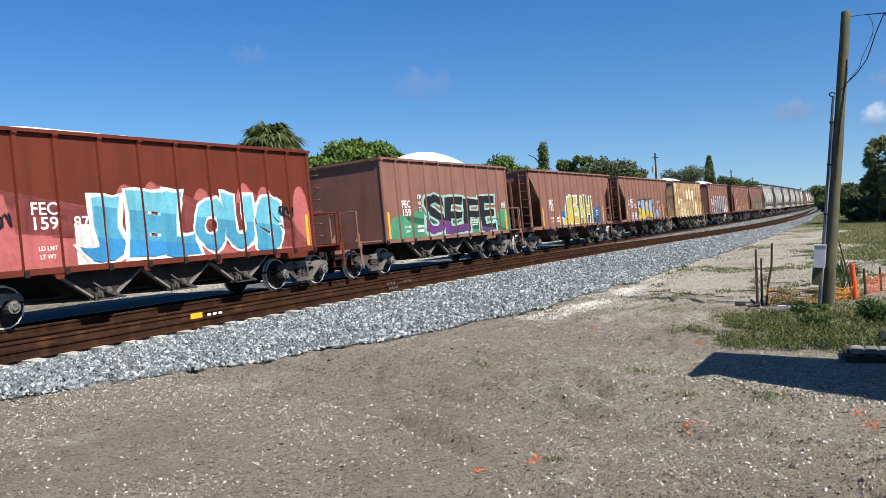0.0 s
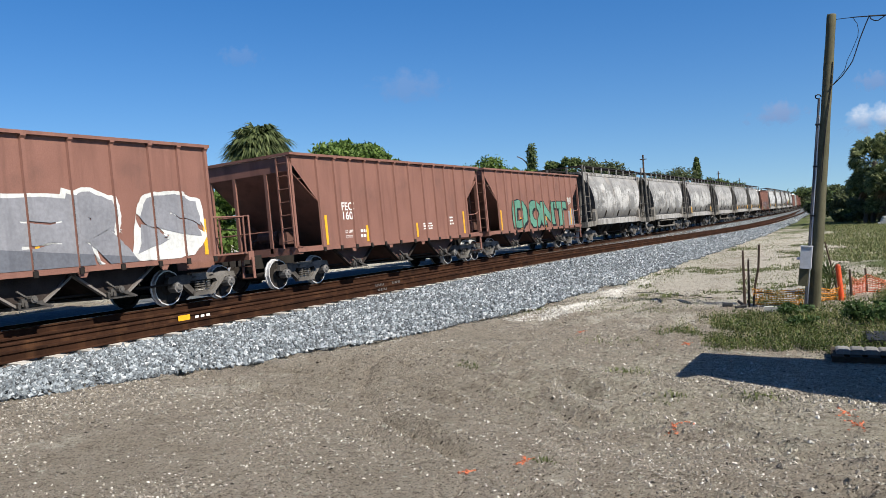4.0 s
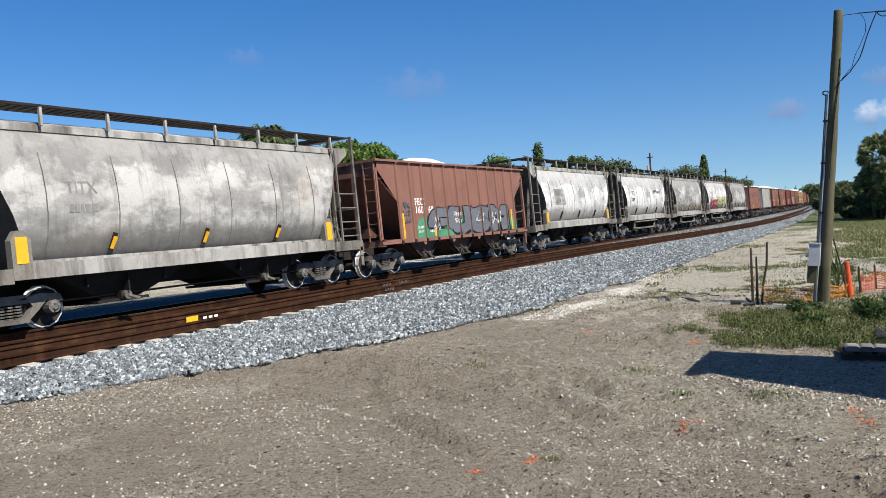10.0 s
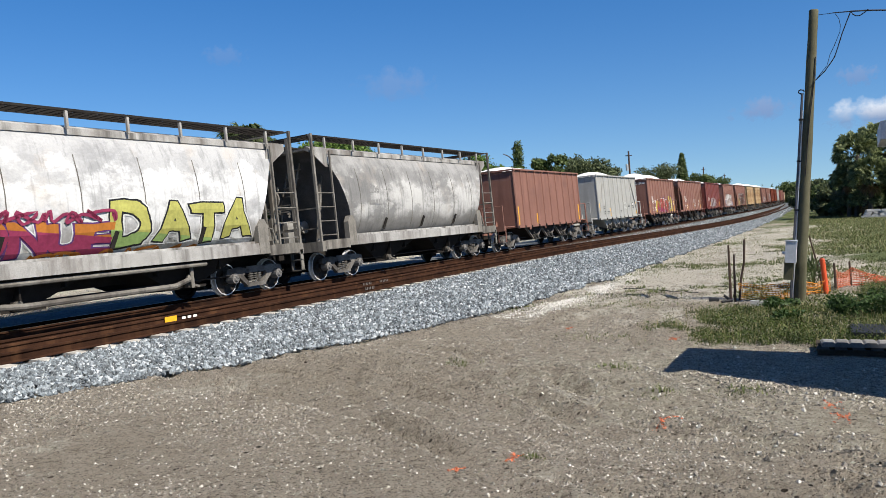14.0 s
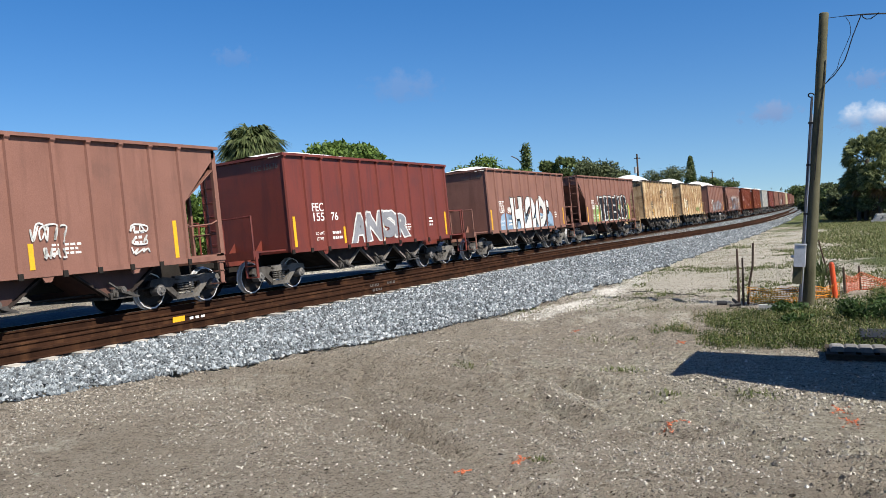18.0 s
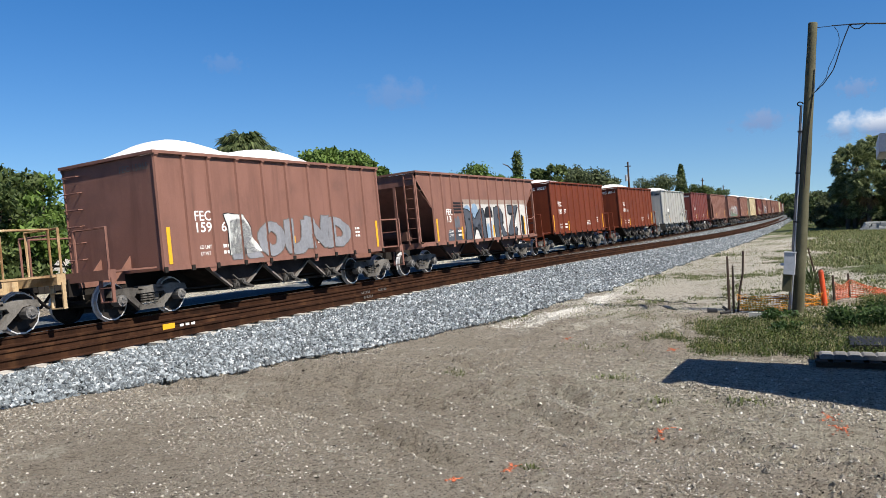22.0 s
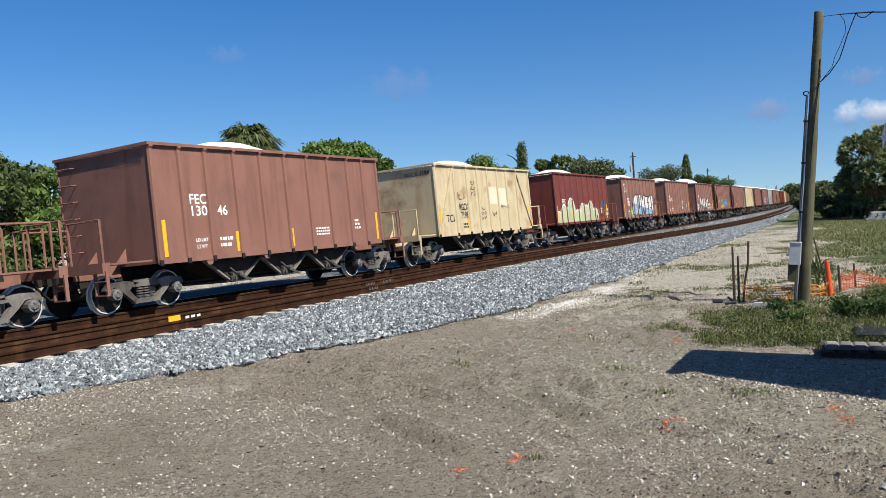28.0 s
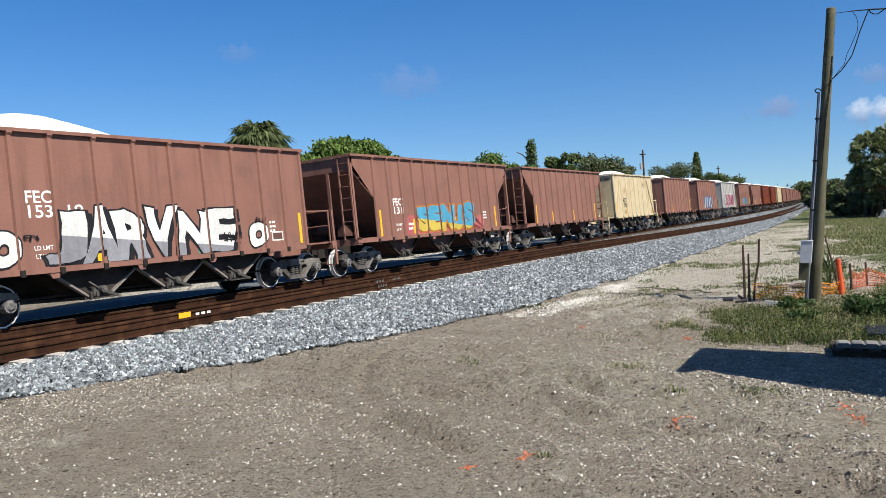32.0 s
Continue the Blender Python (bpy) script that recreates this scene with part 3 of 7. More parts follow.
def bogies(car, centre, end):
    for sy in (-1, 1):
        b = part("bogie", BOLSTER, None, car, at=pose(0, sy * centre, 0))
        for s in (0, 180):
            part("side_frame", FRAME, None, b, at=pose(0, 0, 0, 0, 0, s))
        for dy in (-0.864, 0.864):
            part("wheelset", WHEELSET, None, b, at=pose(0, dy, 0.42))
            for s in (0, 180):
                part("bearing_cap", CAP, None, b, at=pose(0, dy, 0.42, 0, 0, s))
        part("coupler", COUPLER, None, car, at=pose(0, sy * end, 0, 0, 0, 0 if sy > 0 else 180))


# ---- open hopper with box ends ----
HW, SILL, TOP = 1.52, 1.02, 3.66
RIBS = {"A": (-4.67, -3.83, -3.0, -2.0, -1.0, 0.0, 1.0, 2.0, 3.0, 3.83, 4.67), "braced": (-4.67, -3.15, -2.0, -1.0, 0.0, 1.0, 2.0, 3.15, 4.67),
        "H": (-4.67, -3.83, -3.03, -2.22, -1.41, -0.465, 0.465, 1.41, 2.22, 3.03, 3.83, 4.67)}


def once(fn):
    kept = {}
    def get(*a):
        if a not in kept:
            kept[a] = fn(*a)
        return kept[a]
    return get


@once
def side_mesh(mat, half):
    bm = bmesh.new()
    box(bm, HW - 0.012, HW, -half, half, SILL, TOP)
    return mesh_of("side_panel", bm, mat)


@once
def end_mesh(mat, half):
    bm = bmesh.new()
    box(bm, -HW + 0.012, HW - 0.012, half - 0.03, half - 0.015, SILL - 0.02, TOP - 0.01)
    return mesh_of("end_panel", bm, mat)


@once
def floor_mesh(half):
    bm = bmesh.new()
    box(bm, -HW + 0.012, HW - 0.012, -half, half, SILL + 0.02, SILL + 0.05)
    return mesh_of("floor_sheet", bm, M_BLACK)


@once
def rim_mesh(mat, half):
    """The angle round the top edge, one closed frame."""
    bm = bmesh.new()
    out, inn = [(HW + 0.085, half + 0.06), (-HW - 0.085, half + 0.06), (-HW - 0.085, -half - 0.06), (HW + 0.085, -half - 0.06)], [(HW - 0.03, half - 0.06), (-HW + 0.03, half - 0.06), (-HW + 0.03, -half + 0.06), (HW - 0.03, -half + 0.06)]
    r = [[bm.verts.new((x, y, z)) for x, y in loop] for loop, z in ((out, TOP), (out, TOP + 0.07), (inn, TOP + 0.07), (inn, TOP))]
    for a, b in zip(r, r[1:] + r[:1]):
        for i in range(4):
            bm.faces.new((a[i], a[(i + 1) % 4], b[(i + 1) % 4], b[i]))
    return mesh_of("top_rim", bm, mat)


@once
def sill_mesh(mat, half):
    bm = bmesh.new()
    box(bm, HW - 0.01, HW + 0.03, -half, half, SILL - 0.05, SILL + 0.06)
    for y in (-3.14, -1.05, 1.05, 3.14):
        prism(bm, [(y - 0.13, SILL - 0.05), (y - 0.07, SILL - 0.16), (y + 0.07, SILL - 0.16), (y + 0.13, SILL - 0.05)], "x", HW - 0.02, HW + 0.012)
    return mesh_of("side_sill", bm, mat)


@once
def rib_mesh(mat, z0, z1):
    bm = bmesh.new()
    foot, face = [(0.0, -0.062), (0.0, 0.062)], [(0.052, 0.038), (0.052, -0.038)]
    prism(bm, foot[:1] + face[::-1] + foot[1:], "z", z0, z1)
    prism(bm, [(0.0, z1 - 0.14), (0.085, z1 - 0.03), (0.085, z1), (0.0, z1)], "y", -0.055, 0.055)
    if z0 < 1.2:
        # dark foot where the rib is bolted to the sill
        k = len(bm.faces)
        box(bm, 0.03, 0.065, -0.05, 0.05, z0 - 0.085, z0 + 0.045)
        bm.faces.ensure_lookup_table()
        for f in bm.faces[k:]:
            f.material_index = 1
    return mesh_of("rib", bm, (mat, M_BLACK))


@once
def bay_mesh(mat):
    """One discharge bay: sloping sheets that meet at a gate."""
    bm = bmesh.new()
    h0, h1 = SILL - 0.03, 0.42
    top = [bm.verts.new((x, y, h0)) for x, y in ((1.2, -1.02), (1.2, 1.02), (-1.2, 1.02), (-1.2, -1.02))]
    low = [bm.verts.new((x, y, h1)) for x, y in ((1.2, -0.24), (1.2, 0.24), (-1.2, 0.24), (-1.2, -0.24))]
    for i in range(4):
        bm.faces.new((top[i], top[(i + 1) % 4], low[(i + 1) % 4], low[i]))
    bm.faces.new(low)
    return mesh_of("hopper_bay", bm, mat)


@once
def flange_mesh(mat):
    bm = bmesh.new()
    bar(bm, (1.23, -1.06, SILL - 0.05), (1.23, -0.26, 0.42), 0.11, 0.045)
    return mesh_of("flange", bm, mat)


def bays(car, places, mat):
    # shade and sunlit edges are in these colours, except on grey wagons
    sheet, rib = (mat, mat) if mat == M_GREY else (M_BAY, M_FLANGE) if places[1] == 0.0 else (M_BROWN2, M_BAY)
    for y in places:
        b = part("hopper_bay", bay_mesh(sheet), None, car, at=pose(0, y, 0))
        part("gate", gate_mesh(M_GATE), None, b)
        part("flange", flange_mesh(rib), None, b)
        part("flange", flange_mesh(rib), None, b, at=Matrix.Diagonal((1, -1, 1, 1)))


@once
def gate_mesh(mat):
    bm = bmesh.new()
    box(bm, -1.25, 1.25, -0.34, 0.34, 0.36, 0.42)
    box(bm, 1.18, 1.30, -0.16, 0.12, 0.42, 0.57)
    tube(bm, (1.2, 0.02, 0.54), (1.42, 0.02, 0.54), 0.075, 9)
    tube(bm, (1.40, 0.02, 0.54), (1.44, 0.02, 0.54), 0.045, 6)
    tube(bm, (1.26, -0.22, 0.47), (1.26, 0.30, 0.47), 0.032, 6)
    bar(bm, (1.34, 0.0, 0.52), (1.36, 0.40, 0.37), 0.04, 0.06)
    bar(bm, (1.31, -0.06, 0.58), (1.31, -0.26, 0.72), 0.05, 0.03)
    bar(bm, (1.36, -0.30, 0.37), (1.36, 0.44, 0.37), 0.05, 0.03)
    for y in (-0.27, -0.12, 0.18):
        box(bm, 1.25, 1.34, y, y + 0.06, 0.40, 0.50)
    return mesh_of("gate", bm, mat)


@once
def platform_mesh(mat, depth):
    """End platform with its crossbeam, reaching from 0 to depth outwards (+y)."""
    bm = bmesh.new()
    box(bm, -1.45, 1.45, depth - 0.2, depth, 0.90, 1.12)
    box(bm, -0.25, 0.25, 0, depth - 0.2, 0.78, 1.05)
    box(bm, 0.75, 1.42, 0.1, depth - 0.2, 1.06, 1.10)
    box(bm, -1.42, -0.75, 0.1, depth - 0.2, 1.06, 1.10)
    prism(bm, [(0.0, 1.1), (0.30, 1.1), (0.0, 1.42)], "x", -0.5, -0.48)
    prism(bm, [(0.0, 1.1), (0.30, 1.1), (0.0, 1.42)], "x", 0.48, 0.5)
    # corner steps
    for s in (1, -1):
        for z in (0.42, 0.72):
            box(bm, s * 1.12, s * 1.47, depth - 0.12, depth - 0.02, z, z + 0.025)
        box(bm, s * 1.09, s * 1.12, depth - 0.12, depth - 0.04, 0.42, 0.95)
        box(bm, s * 1.45, s * 1.48, depth - 0.12, depth - 0.04, 0.42, 0.95)
    return mesh_of("end_platform", bm, mat)


@once
def handrail_mesh(mat, depth, k):
    bm = bmesh.new()
    d = depth - 0.06
    pipe(bm, ([(1.42, d, 1.1), (1.42, d, 2.02), (0.42, d, 2.02), (0.42, d, 1.1)], [(1.46, d - 0.25, 1.1), (1.46, d - 0.25, 2.0), (1.46, 0.02, 2.0)], [(-1.42, d, 1.1), (-1.42, d, 2.02), (-0.42, d, 2.02), (-0.42, d, 1.1)])[k], 0.024, 6)
    return mesh_of("handrail", bm, mat)


@once
def grab_mesh(mat):
    bm = bmesh.new()
    pipe(bm, [(-0.24, 0, 0), (-0.24, 0.13, -0.01), (0.24, 0.13, -0.01), (0.24, 0, 0)], 0.014, 5)
    return mesh_of("grab_iron", bm, mat)


@once
def brake_mesh(mat):
    bm = bmesh.new()
    tube(bm, (-0.35, 0.45, 1.5), (0.35, 0.45, 1.5), 0.17, 10)
    box(bm, -0.75, -0.45, 0.2, 0.6, 1.25, 1.6)
    pipe(bm, [(0.35, 0.45, 1.5), (0.7, 0.45, 1.4), (0.75, 0.4, 1.1)], 0.03)
    return mesh_of("brake_cylinder", bm, mat)


@once
def centre_sill(length):
    bm = bmesh.new()
    box(bm, -0.22, 0.22, -length, length, 0.62, 1.0)
    pipe(bm, [(1.0, -length * 0.75, 0.50), (1.0, length * 0.75, 0.50)], 0.025)
    return mesh_of("centre_sill", bm, M_BLACK)


LOADS = {}


def load_mesh(kind, half):
    """A heap of stone: kinds 1 and 5 one hump, 2 and 4 two humps, 3 a high hump; 0 level below the rim."""
    key = (kind, half)
    if key in LOADS:
        return LOADS[key]
    bm = bmesh.new()
    nx, ny = 12, 40
    grid = []
    for i in range(nx + 1):
        x = -1.49 + 2.98 * i / nx
        row = []
        for j in range(ny + 1):
            y = (-half + 0.05) + (2 * half - 0.1) * j / ny
            across = max(0.0, 1 - (x / 1.62) ** 2)
            if kind == 1:
                hump = 0.68 * math.exp(-((y + 0.9) / 1.7) ** 2)
            elif kind == 2:
                hump = 0.82 * math.exp(-((y + 2.9) / 1.6) ** 2) + 0.80 * math.exp(-((y - 0.6) / 1.9) ** 2)
            elif kind == 3:
                hump = 0.86 * math.exp(-((y + 2.6) / 2.2) ** 2) + 0.35 * math.exp(-((y - 2.2) / 1.7) ** 2)
            elif kind == 5:
                hump = 0.90 * math.exp(-((y - 0.6) / 2.3) ** 2)
            elif kind == 4:
                hump = 0.46 * math.exp(-((y + 3.0) / 2.2) ** 2) + 0.44 * math.exp(-((y - 0.5) / 2.5) ** 2)
            else:
                hump = 0.08
            z = TOP - 0.22 + (hump * 0.9 + 0.1) * across ** 0.8 + 0.03 * noise.noise((x * 2, y * 1.2, kind * 7.0))
            row.append(bm.verts.new((x, y, z)))
        grid.append(row)
    for a, b in zip(grid, grid[1:]):
        for j in range(ny):
            bm.faces.new((a[j], b[j], b[j + 1], a[j + 1]))
    LOADS[key] = mesh_of("load", bm, M_SAND, True)
    return LOADS[key]


@once
def stripe_mesh(h):
    bm = bmesh.new()
    box(bm, 0.0, 0.006, -0.055, 0.055, 0, h)
    return mesh_of("reflector", bm, M_YEL)


def open_hopper(mat, load, label, braced=False):
    car = thing("hopper_wagon", label, "hopper wagon", "wagons of the freight train")
    half = 4.72
    part("floor_sheet", floor_mesh(half - 0.03), None, car)
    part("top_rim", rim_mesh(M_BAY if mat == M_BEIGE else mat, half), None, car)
    for s in (0, 180):
        part("side_panel", side_mesh(mat, half), None, car, at=pose(0, 0, 0, 0, 0, s))
        part("end_panel", end_mesh(mat, half), None, car, at=pose(0, 0, 0, 0, 0, s))
        part("side_sill", sill_mesh(mat, half), None, car, at=pose(0, 0, 0, 0, 0, s))
    for s in (1, -1):
        for y in RIBS["braced" if braced else "A"]:
            part("rib", rib_mesh(mat, SILL, TOP), None, car, at=pose(s * HW, y, 0, 0, 0, 0 if s > 0 else 180))
    if braced:
        for sy in (1, -1):
            bm = bmesh.new()
            bar(bm, (HW + 0.03, sy * 3.25, TOP - 0.1), (HW + 0.03, sy * (half - 0.1), SILL + 0.1), 0.05, 0.09)
            part("diagonal_brace", bm, mat, car)
    bays(car, (-2.0, 0.0, 2.0), mat)
    part("centre_sill", centre_sill(6.2), None, car)
    for sy in (-1, 1):
        m = pose(0, sy * (half - 0.02), 0, 0, 0, 0 if sy > 0 else 180)
        p = part("end_platform", platform_mesh(mat, 1.46), None, car, at=m)
        for k in range(3):
            part("handrail", handrail_mesh(mat, 1.46, k), None, p)
        for k in range(6):
            part("grab_iron", grab_mesh(mat), None, p, at=pose(1.18, 0.01, 1.45 + 0.40 * k))
    part("load", load_mesh(load, half), None, car, "white crushed limestone load")
    bogies(car, 4.72, 6.15)
    for y, z, h in ((-4.47, 1.12, 0.85), (-2.1, 1.12, 0.5), (0.1, 1.12, 0.5), (4.45, 1.12, 0.85)):
        part("reflector", stripe_mesh(h), None, car, at=pose(HW + 0.004, y, z))
    return car


# ---- open hopper with sloped, open ends ----
@once
def slope_side(mat, half):
    bm = bmesh.new()
    cut = 1.2
    prism(bm, [(-half, TOP), (-half, TOP - 0.16), (-half + cut, 2.3), (-half + cut, SILL), (half - cut, SILL), (half - cut, 2.3), (half, TOP - 0.16), (half, TOP)][::-1], "x", HW - 0.012, HW)
    return mesh_of("side_panel", bm, mat)


@once
def slope_end(mat, half):
    """Upper end plate and the slope sheet below it."""
    bm = bmesh.new()
    a, b = -HW + 0.013, HW - 0.013
    prism(bm, [(half, TOP - 0.01), (half - 0.015, TOP - 0.01), (half - 0.015, TOP - 0.42), (half - 2.9, SILL + 0.02), (half - 2.885, SILL), (half, TOP - 0.43)], "x", a, b)
    return mesh_of("slope_sheet", bm, mat)


@once
def end_frame_mesh(mat):
    """Corner posts, sill and ladder at one open end, reaching outwards (+y) from 0."""
    bm = bmesh.new()
    for s in (1, -1):
        box(bm, s * (HW - 0.09), s * HW, -0.10, -0.01, 1.0, TOP - 0.02)
    for x in (-0.62, 0.55):
        box(bm, x - 0.05, x + 0.05, -0.06, 0.0, 1.0, TOP - 0.42)
    box(bm, -HW, HW, -0.25, 0.0, 0.92, 1.14)
    for s in (1, -1):
        box(bm, s * (HW - 0.05), s * HW, -1.2, -0.1, 0.98, 1.12)
    pipe(bm, [(HW - 0.04, -0.05, 1.95), (HW - 0.04, -0.3, 1.86), (HW - 0.04, -1.0, 1.82), (HW - 0.04, -1.19, 1.95)], 0.020)
    pipe(bm, [(-0.62, -0.02, 1.62), (0.55, -0.02, 1.62), (HW - 0.1, -0.02, 1.62)], 0.022)
    for z in (0.40, 0.70):
        box(bm, 1.12, 1.50, -0.16, -0.02, z, z + 0.03)
    box(bm, 1.47, 1.50, -0.16, -0.04, 0.40, 1.0)
    return mesh_of("end_frame", bm, mat)


@once
def ladder_mesh(mat):
    bm = bmesh.new()
    for x in (-0.2, 0.2):
        box(bm, x - 0.02, x + 0.02, 0, 0.05, 1.1, TOP - 0.05)
    for k in range(7):
        tube(bm, (-0.2, 0.03, 1.3 + 0.36 * k), (0.2, 0.03, 1.3 + 0.36 * k), 0.014, 5)
    return mesh_of("ladder", bm, mat)


def slope_hopper(mat, load, label):
    car = thing("hopper_wagon", label, "hopper wagon", "wagons of the freight train")
    half = 5.85
    part("floor_sheet", floor_mesh(half - 2.9), None, car)
    part("top_rim", rim_mesh(M_BAY if mat == M_BEIGE else mat, half), None, car)
    for s in (0, 180):
        part("side_panel", slope_side(mat, half), None, car, at=pose(0, 0, 0, 0, 0, s))
        part("slope_sheet", slope_end(mat, half), None, car, at=pose(0, 0, 0, 0, 0, s))
        part("side_sill", sill_mesh(mat, half), None, car, at=pose(0, 0, 0, 0, 0, s))
    for s in (1, -1):
        for y in RIBS["H"]:
            part("rib", rib_mesh(mat, SILL, TOP), None, car, at=pose(s * HW, y, 0, 0, 0, 0 if s > 0 else 180))
    bays(car, (-2.75, 0.05, 2.85), mat)
    part("centre_sill", centre_sill(6.2), None, car)
    for sy in (-1, 1):
        m = pose(0, sy * half, 0, 0, 0, 0 if sy > 0 else 180)
        e = part("end_frame", end_frame_mesh(mat), None, car, at=m)
        part("ladder", ladder_mesh(mat), None, e, at=pose(1.28 if sy > 0 else -1.28, 0.0, 0))
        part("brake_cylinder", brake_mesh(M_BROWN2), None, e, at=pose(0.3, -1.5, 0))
    part("load", load_mesh(load, half), None, car, "white crushed limestone load")
    bogies(car, 5.0, 6.0)
    for y, z, h in ((-4.45, 1.12, 0.85), (-2.35, 1.12, 0.5), (0.75, 1.12, 0.5), (4.35, 1.12, 0.85)):
        part("reflector", stripe_mesh(h), None, car, at=pose(HW + 0.004, y, z))
    return car


# ---- covered cement hopper ----
SECTION = [(1.12, 1.2), (1.32, 1.45), (1.46, 1.78), (1.53, 2.2), (1.535, 2.6), (1.49, 3.0), (1.40, 3.4), (1.26, 3.75), (1.06, 3.97)]


@once
def tank_mesh(mat):
    """Curved sides that end on a slant, roof and slope sheets."""
    bm = bmesh.new()
    def end_y(z):
        return float(np.interp(z, [1.2, 1.9, 3.1, 3.85, 4.1], [4.5, 4.68, 5.2, 5.66, 5.7]))
    for s in (1, -1):
        prev = None
        for k in range(len(SECTION)):
            x, z = SECTION[k]
            e = end_y(z)
            cur = [bm.verts.new((s * x, -e + 2 * e * j / 10, z)) for j in range(11)]
            if prev:
                for j in range(10):
                    bm.faces.new((prev[j], prev[j + 1], cur[j + 1], cur[j]))
            prev = cur
    v = [bm.verts.new(p) for p in ((-1.05, -5.7, 3.97), (1.05, -5.7, 3.97), (1.05, 5.7, 3.97), (-1.05, 5.7, 3.97), (0, 5.7, 4.10), (0, -5.7, 4.10))]
    bm.faces.new((v[1], v[2], v[4], v[5]))
    bm.faces.new((v[0], v[5], v[4], v[3]))
    me = mesh_of("tank", bm, mat, True)
    return me


@once
def tank_end_mesh(mat):
    bm = bmesh.new()
    for s in (1,):
        pts = [(x, float(np.interp(z, [1.2, 1.9, 3.1, 3.85, 4.1], [4.5, 4.68, 5.2, 5.66, 5.7])), z) for x, z in SECTION]
        a = [bm.verts.new((x, s * (y - 0.01), z)) for x, y, z in pts]
        b = [bm.verts.new((-x, s * (y - 0.01), z)) for x, y, z in pts]
        for i in range(len(a) - 1):
            bm.faces.new((a[i], a[i + 1], b[i + 1], b[i]))
    return mesh_of("slope_sheet", bm, mat)


@once
def hood_mesh(mat):
    """Eave plates and the roof's end hoods."""
    bm = bmesh.new()
    for s in (1, -1):
        prism(bm, [(s * 1.04, 3.92), (s * 1.22, 3.84), (s * 1.22, 3.98), (s * 1.04, 4.06)], "y", -6.1, 6.1)
    for s in (1, -1):
        for q in (1, -1):
            prism(bm, [(s * 5.25, 3.40), (s * 5.55, 3.42), (s * 6.15, 3.80), (s * 6.15, 4.0), (s * 5.5, 4.0)], "x", q * 1.30, q * 1.34)
    box(bm, -1.2, 1.2, -6.1, -5.6, 3.94, 3.98)
    box(bm, -1.2, 1.2, 5.6, 6.1, 3.94, 3.98)
    return mesh_of("roof_edge", bm, mat)


@once
def csill_mesh(mat):
    bm = bmesh.new()
    for s in (1, -1):
        box(bm, s * 1.36, s * 1.50, -4.5, 4.5, 0.98, 1.27)
        box(bm, s * 1.34, s * 1.36, -4.5, 4.5, 1.27, 1.33)
    return mesh_of("side_sill", bm, mat)


@once
def cdeck_mesh(mat):
    """End deck with its beam, for the end towards +y."""
    bm = bmesh.new()
    box(bm, -1.5, 1.5, 4.91, 6.15, 0.98, 1.08)
    box(bm, -1.5, 1.5, 6.15, 6.35, 0.88, 1.18)
    for s in (1, -1):
        box(bm, s * 1.44, s * 1.505, 4.90, 6.17, 0.92, 1.20)
    return mesh_of("end_deck", bm, mat)


@once
def bracket_mesh(mat):
    bm = bmesh.new()
    prism(bm, [(-0.2, 0.98), (0.2, 0.98), (0.2, 1.72), (0.08, 1.9), (-0.08, 1.9), (-0.2, 1.72)], "x", 1.34, 1.51)
    return mesh_of("bolster_bracket", bm, mat)


@once
def kit_mesh(mat):
    """Brake gear on an end deck: valve boxes, levers, pipes and treads."""
    bm = bmesh.new()
    box(bm, 0.45, 0.85, -1.25, -0.95, 1.08, 1.50)
    box(bm, 0.95, 1.30, -1.05, -0.80, 1.08, 1.32)
    tube(bm, (1.05, -0.92, 1.32), (1.05, -0.92, 1.46), 0.09, 8)
    bar(bm, (1.2, -1.15, 1.08), (1.15, -1.05, 2.35), 0.07, 0.05)
    bar(bm, (0.75, -0.5, 1.08), (0.75, -0.45, 1.95), 0.22, 0.05)
    bar(bm, (0.3, -0.5, 1.08), (0.3, -0.5, 2.1), 0.06, 0.06)
    pipe(bm, [(1.3, -1.3, 1.7), (1.36, -1.1, 1.62), (1.36, -0.95, 1.2), (1.3, -0.5, 1.14)], 0.025, 6)
    pipe(bm, [(0.2, -0.2, 1.1), (0.2, -0.25, 2.4), (0.3, -0.5, 3.0)], 0.03, 6)
    tube(bm, (0.55, -0.03, 2.5), (0.55, 0.03, 2.5), 0.28, 14)
    return mesh_of("brake_gear", bm, mat)


@once
def step_ladder_mesh(mat):
    """Slanting tread ladder from the deck up to the roof walk."""
    bm = bmesh.new()
    for x in (-0.2, 0.2):
        bar(bm, (x, -0.25, 2.0), (x - 0.2, -1.0, 4.1), 0.03, 0.06)
    for k in range(8):
        q = k / 7
        box(bm, -0.2 - 0.2 * q, 0.2 - 0.2 * q, -0.35 - 0.75 * q, -0.18 - 0.75 * q, 2.1 + 1.9 * q, 2.13 + 1.9 * q)
    return mesh_of("tread_ladder", bm, mat)


@once
def walk_mesh(mat):
    bm = bmesh.new()
    z = 4.36
    for s in (1, -1):
        box(bm, s * 1.30, s * 1.34, -6.3, 6.3, z - 0.05, z)
        box(bm, s * 0.70, s * 0.73, -6.3, 6.3, z - 0.05, z)
    n = 60
    for i in range(n + 1):
        y = -6.3 + 12.6 * i / n
        for s in (1, -1):
            box(bm, s * 0.70, s * 1.33, y - 0.012, y + 0.012, z - 0.035, z - 0.005)
        if i < 5 or i > n - 5:
            box(bm, -0.7, 0.7, y - 0.02, y + 0.02, z - 0.035, z - 0.005)
    for s in (1, -1):
        for x in (0.8, 0.9, 1.0, 1.1, 1.2):
            box(bm, s * x - 0.008, s * x + 0.008, -6.3, 6.3, z - 0.03, z - 0.01)
    return mesh_of("roof_walk", bm, mat)


